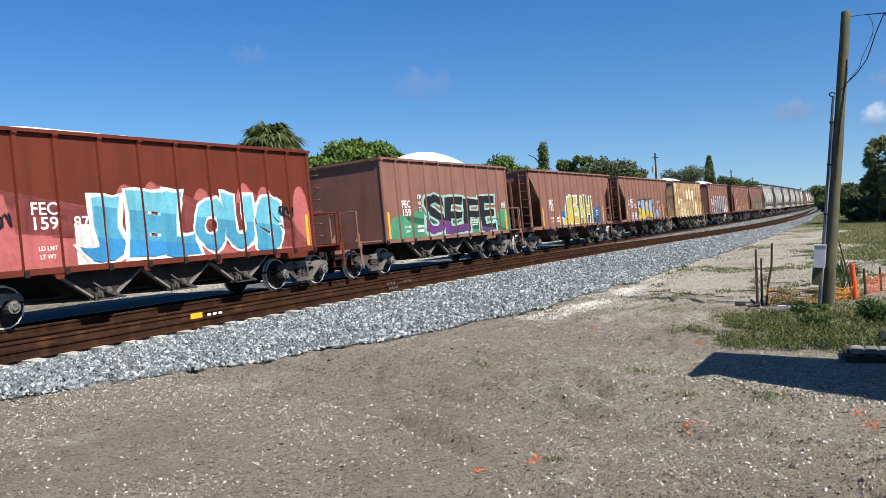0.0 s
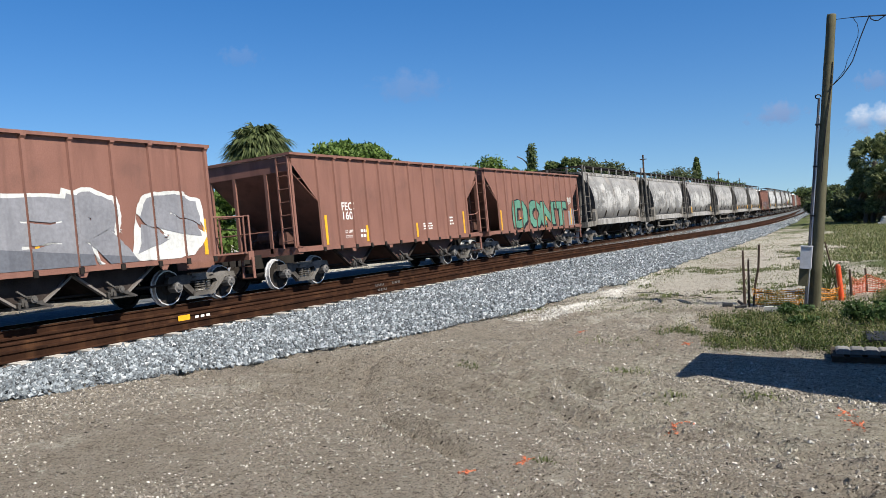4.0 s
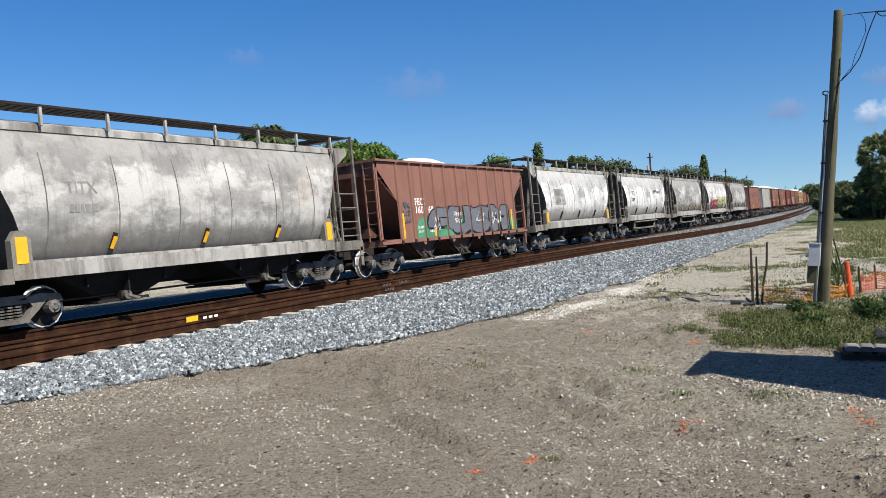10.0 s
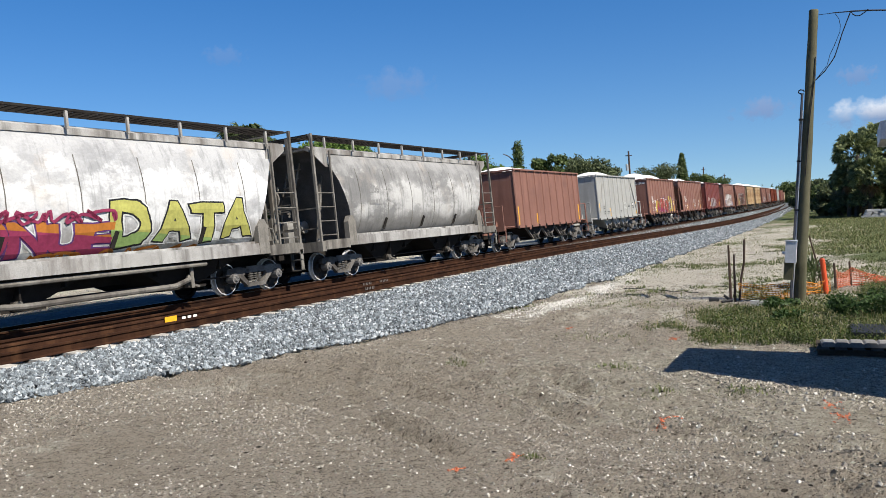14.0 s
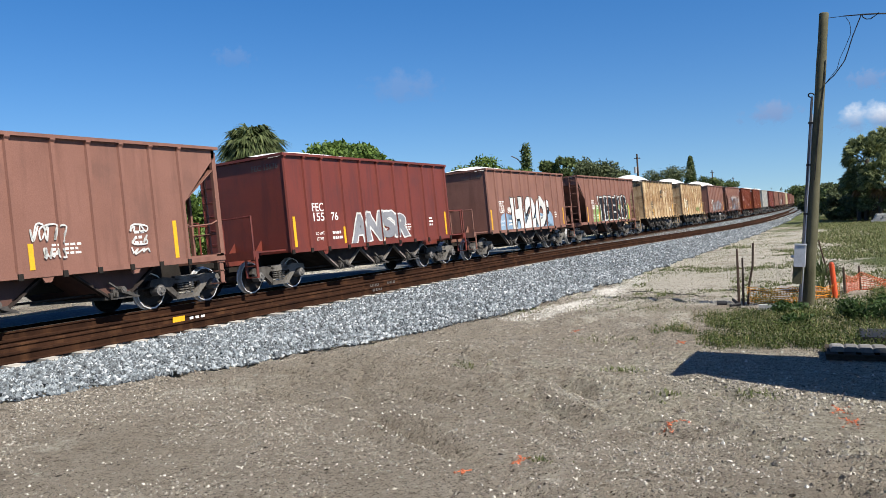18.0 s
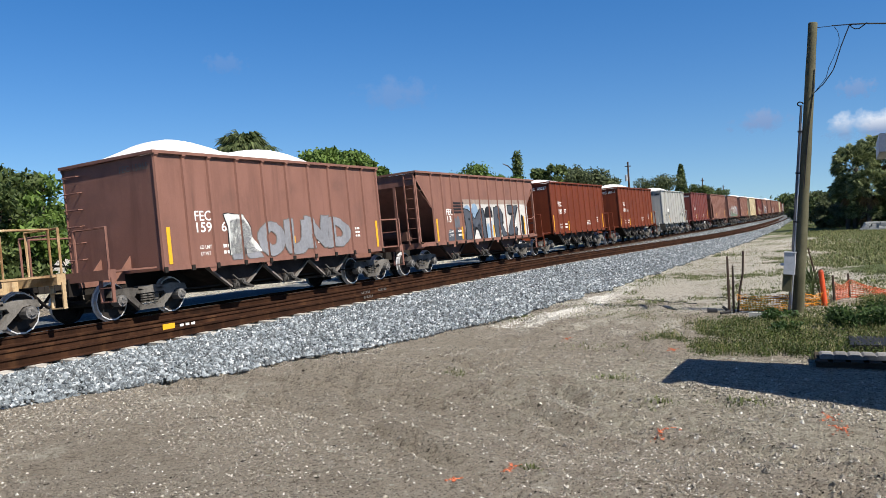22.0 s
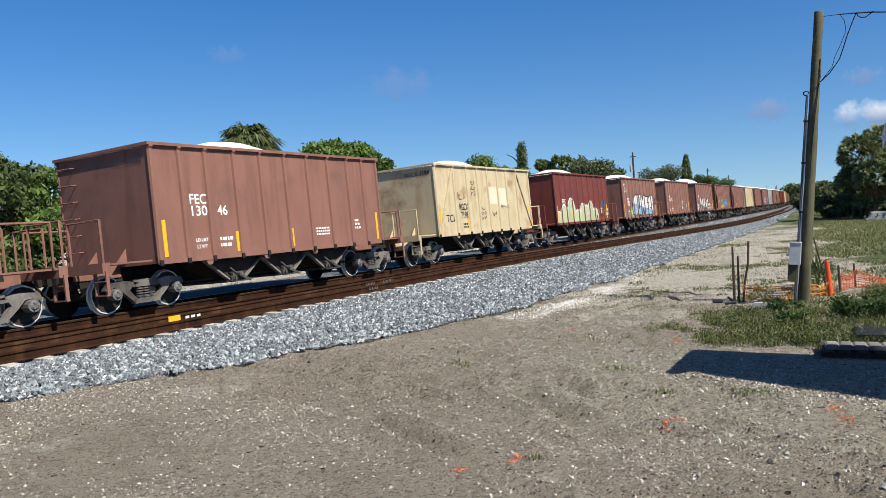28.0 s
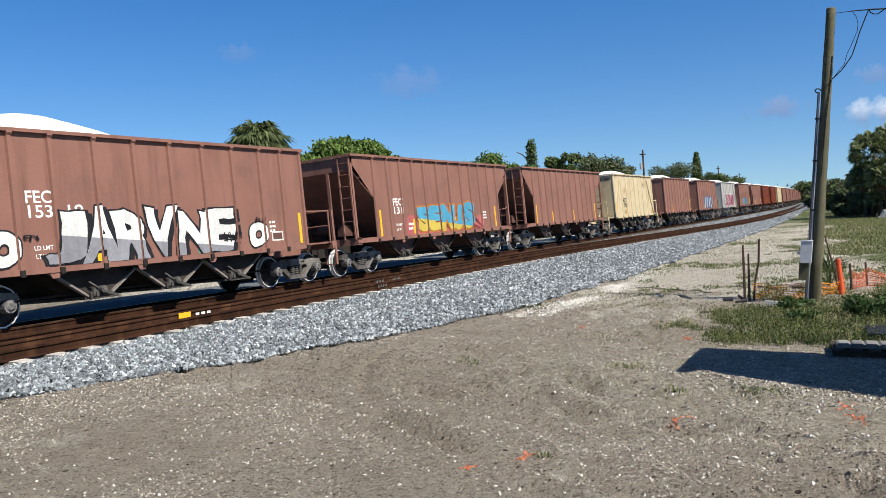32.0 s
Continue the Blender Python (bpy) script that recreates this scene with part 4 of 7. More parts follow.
@once
def stanchion_mesh(mat):
    bm = bmesh.new()
    box(bm, -0.03, 0.03, -0.03, 0.03, 3.95, 4.36)
    return mesh_of("stanchion", bm, mat)


@once
def cframe_mesh(mat):
    """End frame with corner posts, ladders and rails, outer face at 0, reaching inwards (-y)."""
    bm = bmesh.new()
    for s in (1, -1):
        box(bm, s * 1.405, s * 1.48, -0.095, -0.02, 1.0, 4.36)
        box(bm, s * 1.41, s * 1.46, -0.945, -0.895, 1.0, 3.9)
        for k in range(4):
            tube(bm, (s * 1.44, -0.06, 1.35 + 0.42 * k), (s * 1.44, -0.9, 1.35 + 0.42 * k), 0.018, 5)
    for x in (-0.55, 0.6):
        box(bm, x - 0.05, x + 0.05, -0.10, -0.02, 1.0, 4.33)
    for z in (1.55, 2.15, 4.31):
        box(bm, -1.42, 1.42, -0.09, -0.05, z, z + 0.04)
    bar(bm, (0.9, -0.6, 1.05), (0.9, -1.2, 3.6), 0.08, 0.08)
    bar(bm, (-0.9, -0.6, 1.05), (-0.9, -1.2, 3.6), 0.08, 0.08)
    for z in (0.40, 0.70):
        box(bm, 1.14, 1.50, -0.16, -0.02, z, z + 0.03)
    box(bm, 1.47, 1.50, -0.16, -0.04, 0.40, 1.0)
    box(bm, 1.13, 1.16, -0.16, -0.04, 0.40, 1.0)
    return mesh_of("end_frame", bm, mat)


@once
def air_tank_mesh(mat):
    bm = bmesh.new()
    tube(bm, (0.2, -1.5, 1.7), (1.2, -1.5, 1.7), 0.2, 12)
    box(bm, 0.5, 1.2, -1.9, -1.3, 1.08, 1.35)
    box(bm, 0.1, 0.3, -0.9, -0.5, 1.1, 1.9)
    return mesh_of("brake_reservoir", bm, mat)


@once
def cbay_mesh(mat):
    """One bay of a covered wagon: a steep trough with end gussets and an outlet frame."""
    bm = bmesh.new()
    top = [bm.verts.new((x, y, 1.0)) for x, y in ((1.30, -1.75), (1.30, 1.75), (-1.30, 1.75), (-1.30, -1.75))]
    low = [bm.verts.new((x, y, 0.40)) for x, y in ((0.95, -0.45), (0.95, 0.45), (-0.95, 0.45), (-0.95, -0.45))]
    for i in range(4):
        bm.faces.new((top[i], top[(i + 1) % 4], low[(i + 1) % 4], low[i]))
    bm.faces.new(low)
    for y in (-1.0, 0.0, 1.0):
        box(bm, 1.05, 1.28, y - 0.02, y + 0.02, 0.55 if y == 0 else 0.72, 1.0)
    box(bm, -1.08, 1.08, -0.66, 0.66, 0.34, 0.40)
    box(bm, 1.0, 1.14, -0.12, 0.12, 0.40, 0.56)
    return mesh_of("hopper_bay", bm, mat)


@once
def outlet_mesh(mat):
    bm = bmesh.new()
    tube(bm, (0.9, 0.0, 0.46), (1.22, 0.0, 0.46), 0.10, 10)
    bar(bm, (1.22, -0.02, 0.46), (1.24, 0.28, 0.36), 0.03, 0.05)
    return mesh_of("outlet", bm, mat)


@once
def big_reflector_mesh():
    bm = bmesh.new()
    box(bm, 0.0, 0.008, -0.12, 0.12, 0, 0.50)
    return mesh_of("reflector", bm, M_YEL)


@once
def tank_strap_mesh(mat):
    """Short slanted strap on the lower curve of the tank."""
    bm = bmesh.new()
    bar(bm, (1.37, -0.06, 1.42), (1.49, 0.03, 1.78), 0.03, 0.10)
    return mesh_of("strap", bm, mat)


@once
def strap_mark_mesh():
    """Yellow reflecting sheet on a strap of the tank."""
    bm = bmesh.new()
    bar(bm, (1.385, -0.045, 1.46), (1.485, 0.02, 1.70), 0.03, 0.085)
    return mesh_of("reflector", bm, M_YEL)


@once
def cpipe_mesh(mat):
    bm = bmesh.new()
    pipe(bm, [(1.33, -3.3, 0.52), (1.36, -2.2, 0.44), (1.36, 1.6, 0.44), (1.3, 2.1, 0.55), (1.0, 2.4, 0.8)], 0.06, 8)
    pipe(bm, [(1.40, -3.0, 0.88), (1.40, 2.6, 0.88)], 0.05, 8)
    for y in (-3.0, -2.7, 2.2):
        tube(bm, (1.3, y, 0.35), (1.3, y, 0.9), 0.05, 6)
    return mesh_of("discharge_pipe", bm, mat)


@once
def hatch_mesh(mat):
    bm = bmesh.new()
    tube(bm, (0, 0, 4.05), (0, 0, 4.22), 0.33, 14)
    return mesh_of("hatch", bm, mat)


@once
def crib_mesh(mat):
    bm = bmesh.new()
    pts = SECTION[1:7]
    for (x0, z0), (x1, z1) in zip(pts, pts[1:]):
        prism(bm, [(x0, z0), (x0 + 0.006, z0), (x1 + 0.006, z1), (x1, z1)], "y", -0.011, 0.011)
    return mesh_of("weld_seam", bm, mat)


def covered_hopper(mat, piped, label):
    car = thing("covered_hopper_wagon", label, "hopper wagon", "wagons of the freight train")
    part("tank", tank_mesh(mat), None, car)
    for s in (0, 180):
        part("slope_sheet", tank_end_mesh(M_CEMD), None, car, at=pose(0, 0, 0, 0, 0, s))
    part("roof_edge", hood_mesh(M_CSILL), None, car)
    part("side_sill", csill_mesh(M_CSILL), None, car)
    for turn in (0, 180):
        part("end_deck", cdeck_mesh(M_CEMF), None, car, at=pose(0, 0, 0, 0, 0, turn))
        for y in (-4.7, 4.7):
            part("bolster_bracket", bracket_mesh(M_CEMF), None, car, at=pose(0, 0, 0, 0, 0, turn) @ pose(0, y, 0))
    part("roof_walk", walk_mesh(M_BLACK), None, car)
    for s in (1, -1):
        for i in range(8):
            part("stanchion", stanchion_mesh(M_CSILL), None, car, at=pose(s * 1.31, -5.45 + 10.9 * i / 7, 0))
    for y in (-2.6, 0.0, 2.6):
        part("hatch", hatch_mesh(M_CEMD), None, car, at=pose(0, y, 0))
    for y in (-4.1, -2.45, -0.8, 0.85, 2.5, 4.1):
        part("weld_seam", crib_mesh(M_CEMF), None, car, at=pose(0, y, 0))
    for y in (-2.2, 2.2):
        hb = part("hopper_bay", cbay_mesh(M_BLACK), None, car, at=pose(0, y, 0))
        part("outlet", outlet_mesh(M_CEMF), None, hb)
    for y in (-2.6, 0.0, 2.58):
        part("strap", tank_strap_mesh(M_BLACK), None, car, at=pose(0, y, 0))
    if piped:
        part("discharge_pipe", cpipe_mesh(M_CEMF), None, car)
    part("centre_sill", centre_sill(6.2), None, car)
    for sy in (-1, 1):
        e = part("end_frame", cframe_mesh(M_CEMF), None, car, at=pose(0, sy * 6.35, 0, 0, 0, 0 if sy > 0 else 180))
        part("brake_reservoir", air_tank_mesh(mat), None, e)
        part("brake_gear", kit_mesh(M_CEMF), None, e)
        part("tread_ladder", step_ladder_mesh(M_CEMF), None, e)
    bogies(car, 4.75, 6.42)
    return car


# ---- the train ----
CARS = []
BROWN_A = "brown open hopper wagon with box ends, loaded with white stone"
BROWN_H = "brown open hopper wagon with sloped open ends"
PITCH = 13.15
MIDDLE = [12.96, 26.01, 39.03, 52.55, 65.24, 78.22, 91.90, 104.24, 117.67, 131.30, 144.57, 158.49, 171.85, 185.26, 198.50, 211.79, 225.49, 238.88, 252.12, 265.73, 279.24, 292.32, 305.43, 318.48, 331.62, 344.72, 357.75, 371.01, 383.94, 397.28, 410.46, 423.47, 436.68, 449.88, 463.02, 476.29, 489.31, 502.45, 515.84, 528.78, 541.85, 554.92, 568.26, 581.27, 594.74]


def order():
    """Kind, paint and load of each wagon, front to back, with its middle along the track at the start."""
    kinds = {}
    for n in range(65):
        kinds[n] = ["A", M_BROWN, 1]
    for n in (2, 3, 6, 7, 14, 23, 26, 30, 35, 43, 44, 50, 55):
        kinds[n] = ["H", M_BROWN, 1]
    for n in (8, 9, 10, 11, 12, 13, 15, 16, 17, 18, 19):
        kinds[n] = ["C", M_CEM, n in (9, 11, 16, 17, 18)]
    kinds[15][1] = kinds[16][1] = kinds[18][1] = M_CEMW
    for n, mat in {0: M_OXIDE, 4: M_BEIGE, 21: M_GREY, 24: M_MAROON, 27: M_BEIGE, 28: M_BEIGE, 31: M_RED, 32: M_RED, 33: M_GREY, 34: M_MAROON, 38: M_CREAM, 39: M_MAROON, 45: M_CREAM, 48: M_GREY, 51: M_RED, 52: M_RED, 53: M_CREAM}.items():
        kinds[n][1] = mat
    for n, l in {0: 4, 1: 5, 2: 0, 3: 0, 6: 0, 7: 0, 20: 4, 22: 2, 24: 4, 25: 4, 26: 0, 27: 3, 28: 3, 29: 2, 31: 4, 32: 1, 33: 1, 36: 0, 38: 1, 41: 1, 42: 3, 35: 0, 34: 0, 44: 0, 43: 0, 30: 0, 37: 1}.items():
        kinds[n][2] = l
    return [(*kinds[n], MIDDLE[n] if n < len(MIDDLE) else MIDDLE[-1] + PITCH * (n - len(MIDDLE) + 1)) for n in range(65)]


PLAN = order()
made = {}
for kind, mat, load, place in PLAN:
    key = (kind, mat.name, load)
    if key in made:
        car = copy_thing(made[key], Matrix())
    elif kind == "A":
        car = open_hopper(mat, load, BROWN_A, mat in (M_GREY, M_CREAM))
    elif kind == "H":
        car = slope_hopper(mat, load, BROWN_H)
    else:
        car = covered_hopper(mat, load, "dusty grey covered hopper wagon with curved sides")
    made.setdefault(key, car)
    CARS.append(car)


# ---- lettering and spray paint on the wagons ----


@once
def glyphs(text, fat):
    """Flat mesh data of a text in the built-in font, thickened by fat: points and faces in its plane."""
    cu = bpy.data.curves.new("text", "FONT")
    cu.body, cu.size, cu.offset, cu.resolution_u = text, 1.0, fat, 4
    ob = bpy.data.objects.new("text", cu)
    me = bpy.data.meshes.new_from_object(ob)
    pts = np.array([v.co[:2] for v in me.vertices]).reshape(-1, 2)
    faces = [tuple(p.vertices) for p in me.polygons]
    bpy.data.objects.remove(ob)
    bpy.data.meshes.remove(me)
    bpy.data.curves.remove(cu)
    return pts, faces


def flat_bm(pts, faces):
    """Points (y, z) as a mesh in the plane x = 0."""
    bm = bmesh.new()
    v = [bm.verts.new((0, p[0], p[1])) for p in pts]
    for f in faces:
        bm.faces.new([v[i] for i in f])
    return bm


def cut(bm, co, no):
    """Keep what lies behind the plane."""
    bmesh.ops.bisect_plane(bm, geom=bm.verts[:] + bm.edges[:] + bm.faces[:], plane_co=co, plane_no=no, clear_outer=True)


def coat(car, name, bm, material, lift, ribs=(), curved=False, label=""):
    """Lay a flat figure on a wagon's side, over its ribs as well, or round a curved side."""
    if curved:
        for x, z in SECTION[1:-1]:
            bmesh.ops.bisect_plane(bm, geom=bm.verts[:] + bm.edges[:] + bm.faces[:], plane_co=(0, 0, z), plane_no=(0, 0, 1))
        zs, xs_ = [p[1] for p in SECTION], [p[0] for p in SECTION]
        for v in bm.verts:
            v.co.x = float(np.interp(v.co.z, zs, xs_)) + lift + 0.004
        out = bm
    else:
        cut(bm, (0, 0, SILL + 0.07), (0, 0, -1))
        lo, hi = min((v.co.y for v in bm.verts), default=0), max((v.co.y for v in bm.verts), default=0)
        out = bm.copy()
        for v in out.verts:
            v.co.x = HW + lift
        for y in ribs:
            if lo - 0.05 < y < hi + 0.05:
                piece = bm.copy()
                cut(piece, (0, y - 0.038, 0), (0, -1, 0))
                cut(piece, (0, y + 0.038, 0), (0, 1, 0))
                vs = {v: out.verts.new((HW + 0.053 + lift, v.co.y, v.co.z)) for v in piece.verts}
                for f in piece.faces:
                    out.faces.new([vs[v] for v in f.verts])
                piece.free()
        bm.free()
    if not out.faces:
        out.free()
        return None
    me = bpy.data.meshes.new(name)
    out.to_mesh(me)
    out.free()
    me.materials.append(material)
    ob = new(name, me)
    ob.parent = car
    return tagged(ob, label)


def dense(pts, faces):
    """The same flat mesh with its edges split, so that it can be bent."""
    bm = flat_bm(pts, faces)
    bmesh.ops.subdivide_edges(bm, edges=bm.edges[:], cuts=2, use_grid_fill=True)
    bm.verts.index_update()
    out = np.array([v.co[1:3] for v in bm.verts]), [tuple(v.index for v in f.verts) for f in bm.faces]
    bm.free()
    return out


def letter(ch, fat, y0, y1, z0, z1, slant, wave, grow):
    """Points of one letter fitted to a box, its outline grown by grow."""
    base, _ = glyphs(ch, fat)
    pts, faces = dense(*glyphs(ch, fat + grow))
    lo, hi = base.min(0), base.max(0)
    u = (pts - lo) / (hi - lo)
    w = u[:, 0] + wave * np.sin(u[:, 1] * 3.0)
    z = z0 + (z1 - z0) * (u[:, 1] + 0.06 * wave * np.sin(u[:, 0] * 5))
    y = y0 + (y1 - y0) * w + slant * (z - z0)
    # a loose wrist: bend the strokes
    bend = np.array([(noise.noise((a * 1.9, b * 2.4, 3.0)) + 0.5 * noise.noise((a * 5.0, b * 5.5, 4.0)), noise.noise((a * 2.6, b * 1.7, 7.0)) + 0.5 * noise.noise((a * 5.5, b * 4.0, 9.0))) for a, b in zip(y, z)])
    return np.stack([y, z], -1) + bend * np.array([0.085, 0.075]) * min(1.0, (z1 - z0) / 1.2), faces


def rib_places(n):
    kind, mat = PLAN[n][:2]
    return [] if kind == "C" else RIBS["H" if kind == "H" else "braced" if mat in (M_GREY, M_CREAM) else "A"]


GRAFFITI = {}


def spray(n, word, y0, y1, z0, z1, fill, line, low=None, shadow=None, fat=0.06, edge=0.05, seed=0, split=0.45, gap=1.12, slant=0.0, rim=None, top=None):
    GRAFFITI.setdefault(n, fill.name.replace("_spray", "").replace("_", " "))
    """A word sprayed in fat letters with an outline, a second tone low down and a drop shadow."""
    rng = np.random.default_rng(seed + n)
    car, kind = CARS[n], PLAN[n][0]
    ribs, curved = rib_places(n), kind == "C"
    w = (y1 - y0) / len(word)
    for i, ch in enumerate(word):
        a = y0 + w * i - w * (gap - 1) / 2
        b = a + w * gap
        dz0, dz1 = rng.uniform(-0.06, 0.09, 2)
        s, wv = slant + rng.uniform(-0.12, 0.12), rng.uniform(-0.13, 0.13)
        lift = 0.006 + 0.0006 * i
        def lay(grow, mat, up, dy=0.0, dz=0.0, cutz=None):
            p, f = letter(ch, fat, a, b, z0 + dz0, z1 + dz1, s, wv, grow)
            bm = flat_bm(p + np.array([dy, dz]), f)
            if cutz is not None:
                cut(bm, (0, 0, cutz), (0, 0.1, 1))
            coat(car, "spray_letter", bm, mat, up, ribs, curved)
        if shadow:
            lay(edge * 0.9, shadow, lift, 0.10, -0.07)
        if rim:
            lay(edge * 1.75, rim, lift + 0.0035)
        lay(edge, line, lift + 0.007)
        lay(0.0, fill, lift + 0.013)
        if low:
            lay(0.0, low, lift + 0.019, cutz=z0 + (z1 - z0) * split)
        if top:
            lay(-0.012, top, lift + 0.0165, cutz=z0 + (z1 - z0) * 0.68)


def cloud(n, y0, y1, z0, z1, material, bumps=5, lift=0.003, seed=0):
    """A sprayed patch with a scalloped upper edge."""
    rng = np.random.default_rng(seed + n)
    pts = [(y0, z0)]
    pts.append((y1, z0))
    m = bumps * 8
    top = []
    h = rng.uniform(0.6, 1.0, bumps + 1)
    for i in range(m + 1):
        t = i / m
        k = min(int(t * bumps), bumps - 1)
        top.append((y0 + (y1 - y0) * t, z0 + (z1 - z0) * h[k] * (0.55 + 0.45 * abs(math.sin(t * bumps * math.pi)) ** 0.5)))
    bm = flat_bm(pts + top[::-1], [tuple(range(len(pts) + len(top)))])
    bmesh.ops.triangulate(bm, faces=bm.faces[:])
    kind = PLAN[n][0]
    coat(CARS[n], "spray_patch", bm, material, lift, rib_places(n), kind == "C")


def scribble(n, y0, y1, z0, z1, material, seed, strokes=9, w=0.018, lift=0.03):
    """An unreadable hand-drawn tag: looping signs drawn with a thin cap, on as many lines as its height takes."""
    rng = np.random.default_rng(seed)
    bm = bmesh.new()
    wide, high = y1 - y0, z1 - z0
    lines = max(1, round(high / max(0.24, wide * 0.45)))
    signs = max(2, round(strokes / (2.0 * lines)))
    for r in range(lines):
        za, ch = z1 - high * (r + 1) / lines, high / lines * 0.86
        knots = []
        for k in range(signs):
            ya, cw = y0 + wide * k / signs, wide / signs * 0.92
            m = int(rng.integers(4, 6))
            up = np.arange(m) % 2 == rng.integers(0, 2)
            knots += list(np.stack([ya + cw * rng.uniform(0, 1, m), za + ch * np.where(up, rng.uniform(0.65, 1.0, m), rng.uniform(0.0, 0.35, m))], -1))
        knots = [knots[0]] + knots + [knots[-1]]
        line = [0.5 * (2 * b + (c - a) * t + (2 * a - 5 * b + 4 * c - d) * t * t + (3 * b - a - 3 * c + d) * t ** 3) for a, b, c, d in zip(knots, knots[1:], knots[2:], knots[3:]) for t in (0.0, 0.25, 0.5, 0.75)]
        prev = None
        for i, (p, q) in enumerate(zip(line, line[1:])):
            g = q - p
            nrm = np.array([-g[1], g[0]]) / (np.linalg.norm(g) + 1e-6) * w
            pair = [bm.verts.new((0.0003 * (i % 5), *v)) for v in (p - nrm, p + nrm)]
            if prev:
                bm.faces.new((prev[0], prev[1], pair[1], pair[0]))
            prev = pair
    kind = PLAN[n][0]
    coat(CARS[n], "spray_tag", bm, material, lift, rib_places(n), kind == "C")


def words(n, text, y, z, h, material, wide=1.0, lift=0.005, name="lettering", fat=0.012, width=None):
    """Stencilled lettering with its lower left corner at (y, z), stretched to a width where one is given."""
    p, f = glyphs(text, fat)
    p = p - p.min(0)
    s = h / 0.70
    p = p * np.array([width / p[:, 0].max() if width else s * wide, s]) + np.array([y, z])
    kind = PLAN[n][0]
    coat(CARS[n], name, flat_bm(p, f), material, lift, rib_places(n), kind == "C")


def end_words(n, text, material, h=0.15):
    p, f = glyphs(text, 0.01)
    p = (p - p.min(0)) * h / 0.70
    half = 4.72 if PLAN[n][0] == "A" else 5.85
    x1 = 1.36
    p[:, 0] += x1 - p[:, 0].max()
    p[:, 1] += TOP - 0.33
    bm = bmesh.new()
    v = [bm.verts.new((q[0], -half - 0.003, q[1])) for q in p]
    for q in f:
        bm.faces.new([v[i] for i in q])
    me = bpy.data.meshes.new("lettering")
    bm.to_mesh(me)
    bm.free()
    me.materials.append(material)
    ob = new("lettering", me)
    ob.parent = CARS[n]


def block(n, y0, y1, z0, z1, material, lift=0.002, name="paint_patch", ribs=False):
    kind = PLAN[n][0]
    coat(CARS[n], name, flat_bm([(y0, z0), (y1, z0), (y1, z1), (y0, z1)], [(0, 1, 2, 3)]), material, lift, rib_places(n) if ribs else (), kind == "C")


def bars(n, y, z, w, h, rows, material, lift=0.005):
    """Small print too fine to read, as rows of bars."""
    rng = np.random.default_rng(int(n * 31 + z * 100))
    bm = bmesh.new()
    for r in range(rows):
        zz, yy = z - r * h * 1.9, y
        while yy < y + w:
            l = rng.uniform(0.05, 0.14)
            bm.faces.new([bm.verts.new((0, *q)) for q in ((yy, zz), (yy + l, zz), (yy + l, zz + h), (yy, zz + h))])
            yy += l + 0.035
    kind = PLAN[n][0]
    printed = coat(CARS[n], "small_print", bm, material, lift, (), kind == "C")
    if printed:
        tagged(printed, kind="stuff")


def spray_paint(name, col, rough=0.6):
    return shade(name, tuple(c * 0.58 for c in col), tuple(c * 0.88 for c in col), 1.1, rough, fine=14.0, relief=0, streak=tuple(c * 0.5 for c in col), cover=0.60)


S_BLUE = spray_paint("sky_blue_spray", (0.076, 0.317, 0.468))
S_SKY = spray_paint("pale_sky_spray", (0.16, 0.50, 0.62))
S_MIDB = spray_paint("mid_blue_spray", (0.045, 0.26, 0.52))
S_SLATE = spray_paint("slate_grey_spray", (0.085, 0.095, 0.115))
S_BRICK = spray_paint("brick_red_spray", (0.34, 0.065, 0.045))
S_HAZE = spray_paint("thin_white_overspray", (0.36, 0.27, 0.22))
S_DIRTYW = spray_paint("dirty_white_spray", (0.62, 0.60, 0.56))
S_GHOST = spray_paint("ghosted_lettering", (0.30, 0.292, 0.275))
S_RUST2 = spray_paint("dark_rust_line", (0.10, 0.05, 0.03))
S_DBLUE = spray_paint("deep_blue_spray", (0.023, 0.121, 0.317))
S_PALE = spray_paint("pale_blue_spray", (0.272, 0.393, 0.528))
S_WHITE = spray_paint("white_spray", (0.72, 0.72, 0.68))
S_MINT = spray_paint("mint_spray", (0.347, 0.528, 0.468))
S_GREEN = spray_paint("green_spray", (0.076, 0.272, 0.151))
S_TEAL = spray_paint("teal_spray", (0.121, 0.287, 0.204))
S_LIME = spray_paint("lime_spray", (0.257, 0.378, 0.121))
S_BLACK = spray_paint("black_spray", (0.017, 0.017, 0.019))
S_PINK = spray_paint("pink_spray", (0.468, 0.128, 0.121))
S_YEL = spray_paint("yellow_spray", (0.544, 0.415, 0.076))
S_PYEL = spray_paint("pale_yellow_spray", (0.468, 0.453, 0.121))
S_MAG = spray_paint("magenta_spray", (0.287, 0.038, 0.091))
S_PURP = spray_paint("purple_spray", (0.121, 0.045, 0.166))
S_PISTA = spray_paint("pistachio_spray", (0.468, 0.513, 0.302))
S_DTEAL = spray_paint("blue_green_spray", (0.023, 0.166, 0.226))
S_RUST = spray_paint("rusty_orange_spray", (0.257, 0.098, 0.045))
S_SILV = spray_paint("silver_spray", (0.272, 0.272, 0.287), 0.45)
S_GREY = spray_paint("grey_spray", (0.151, 0.159, 0.181))
S_ORNG = spray_paint("orange_spray", (0.468, 0.166, 0.030))
S_FADE = spray_paint("faded_lettering", (0.181, 0.159, 0.143))

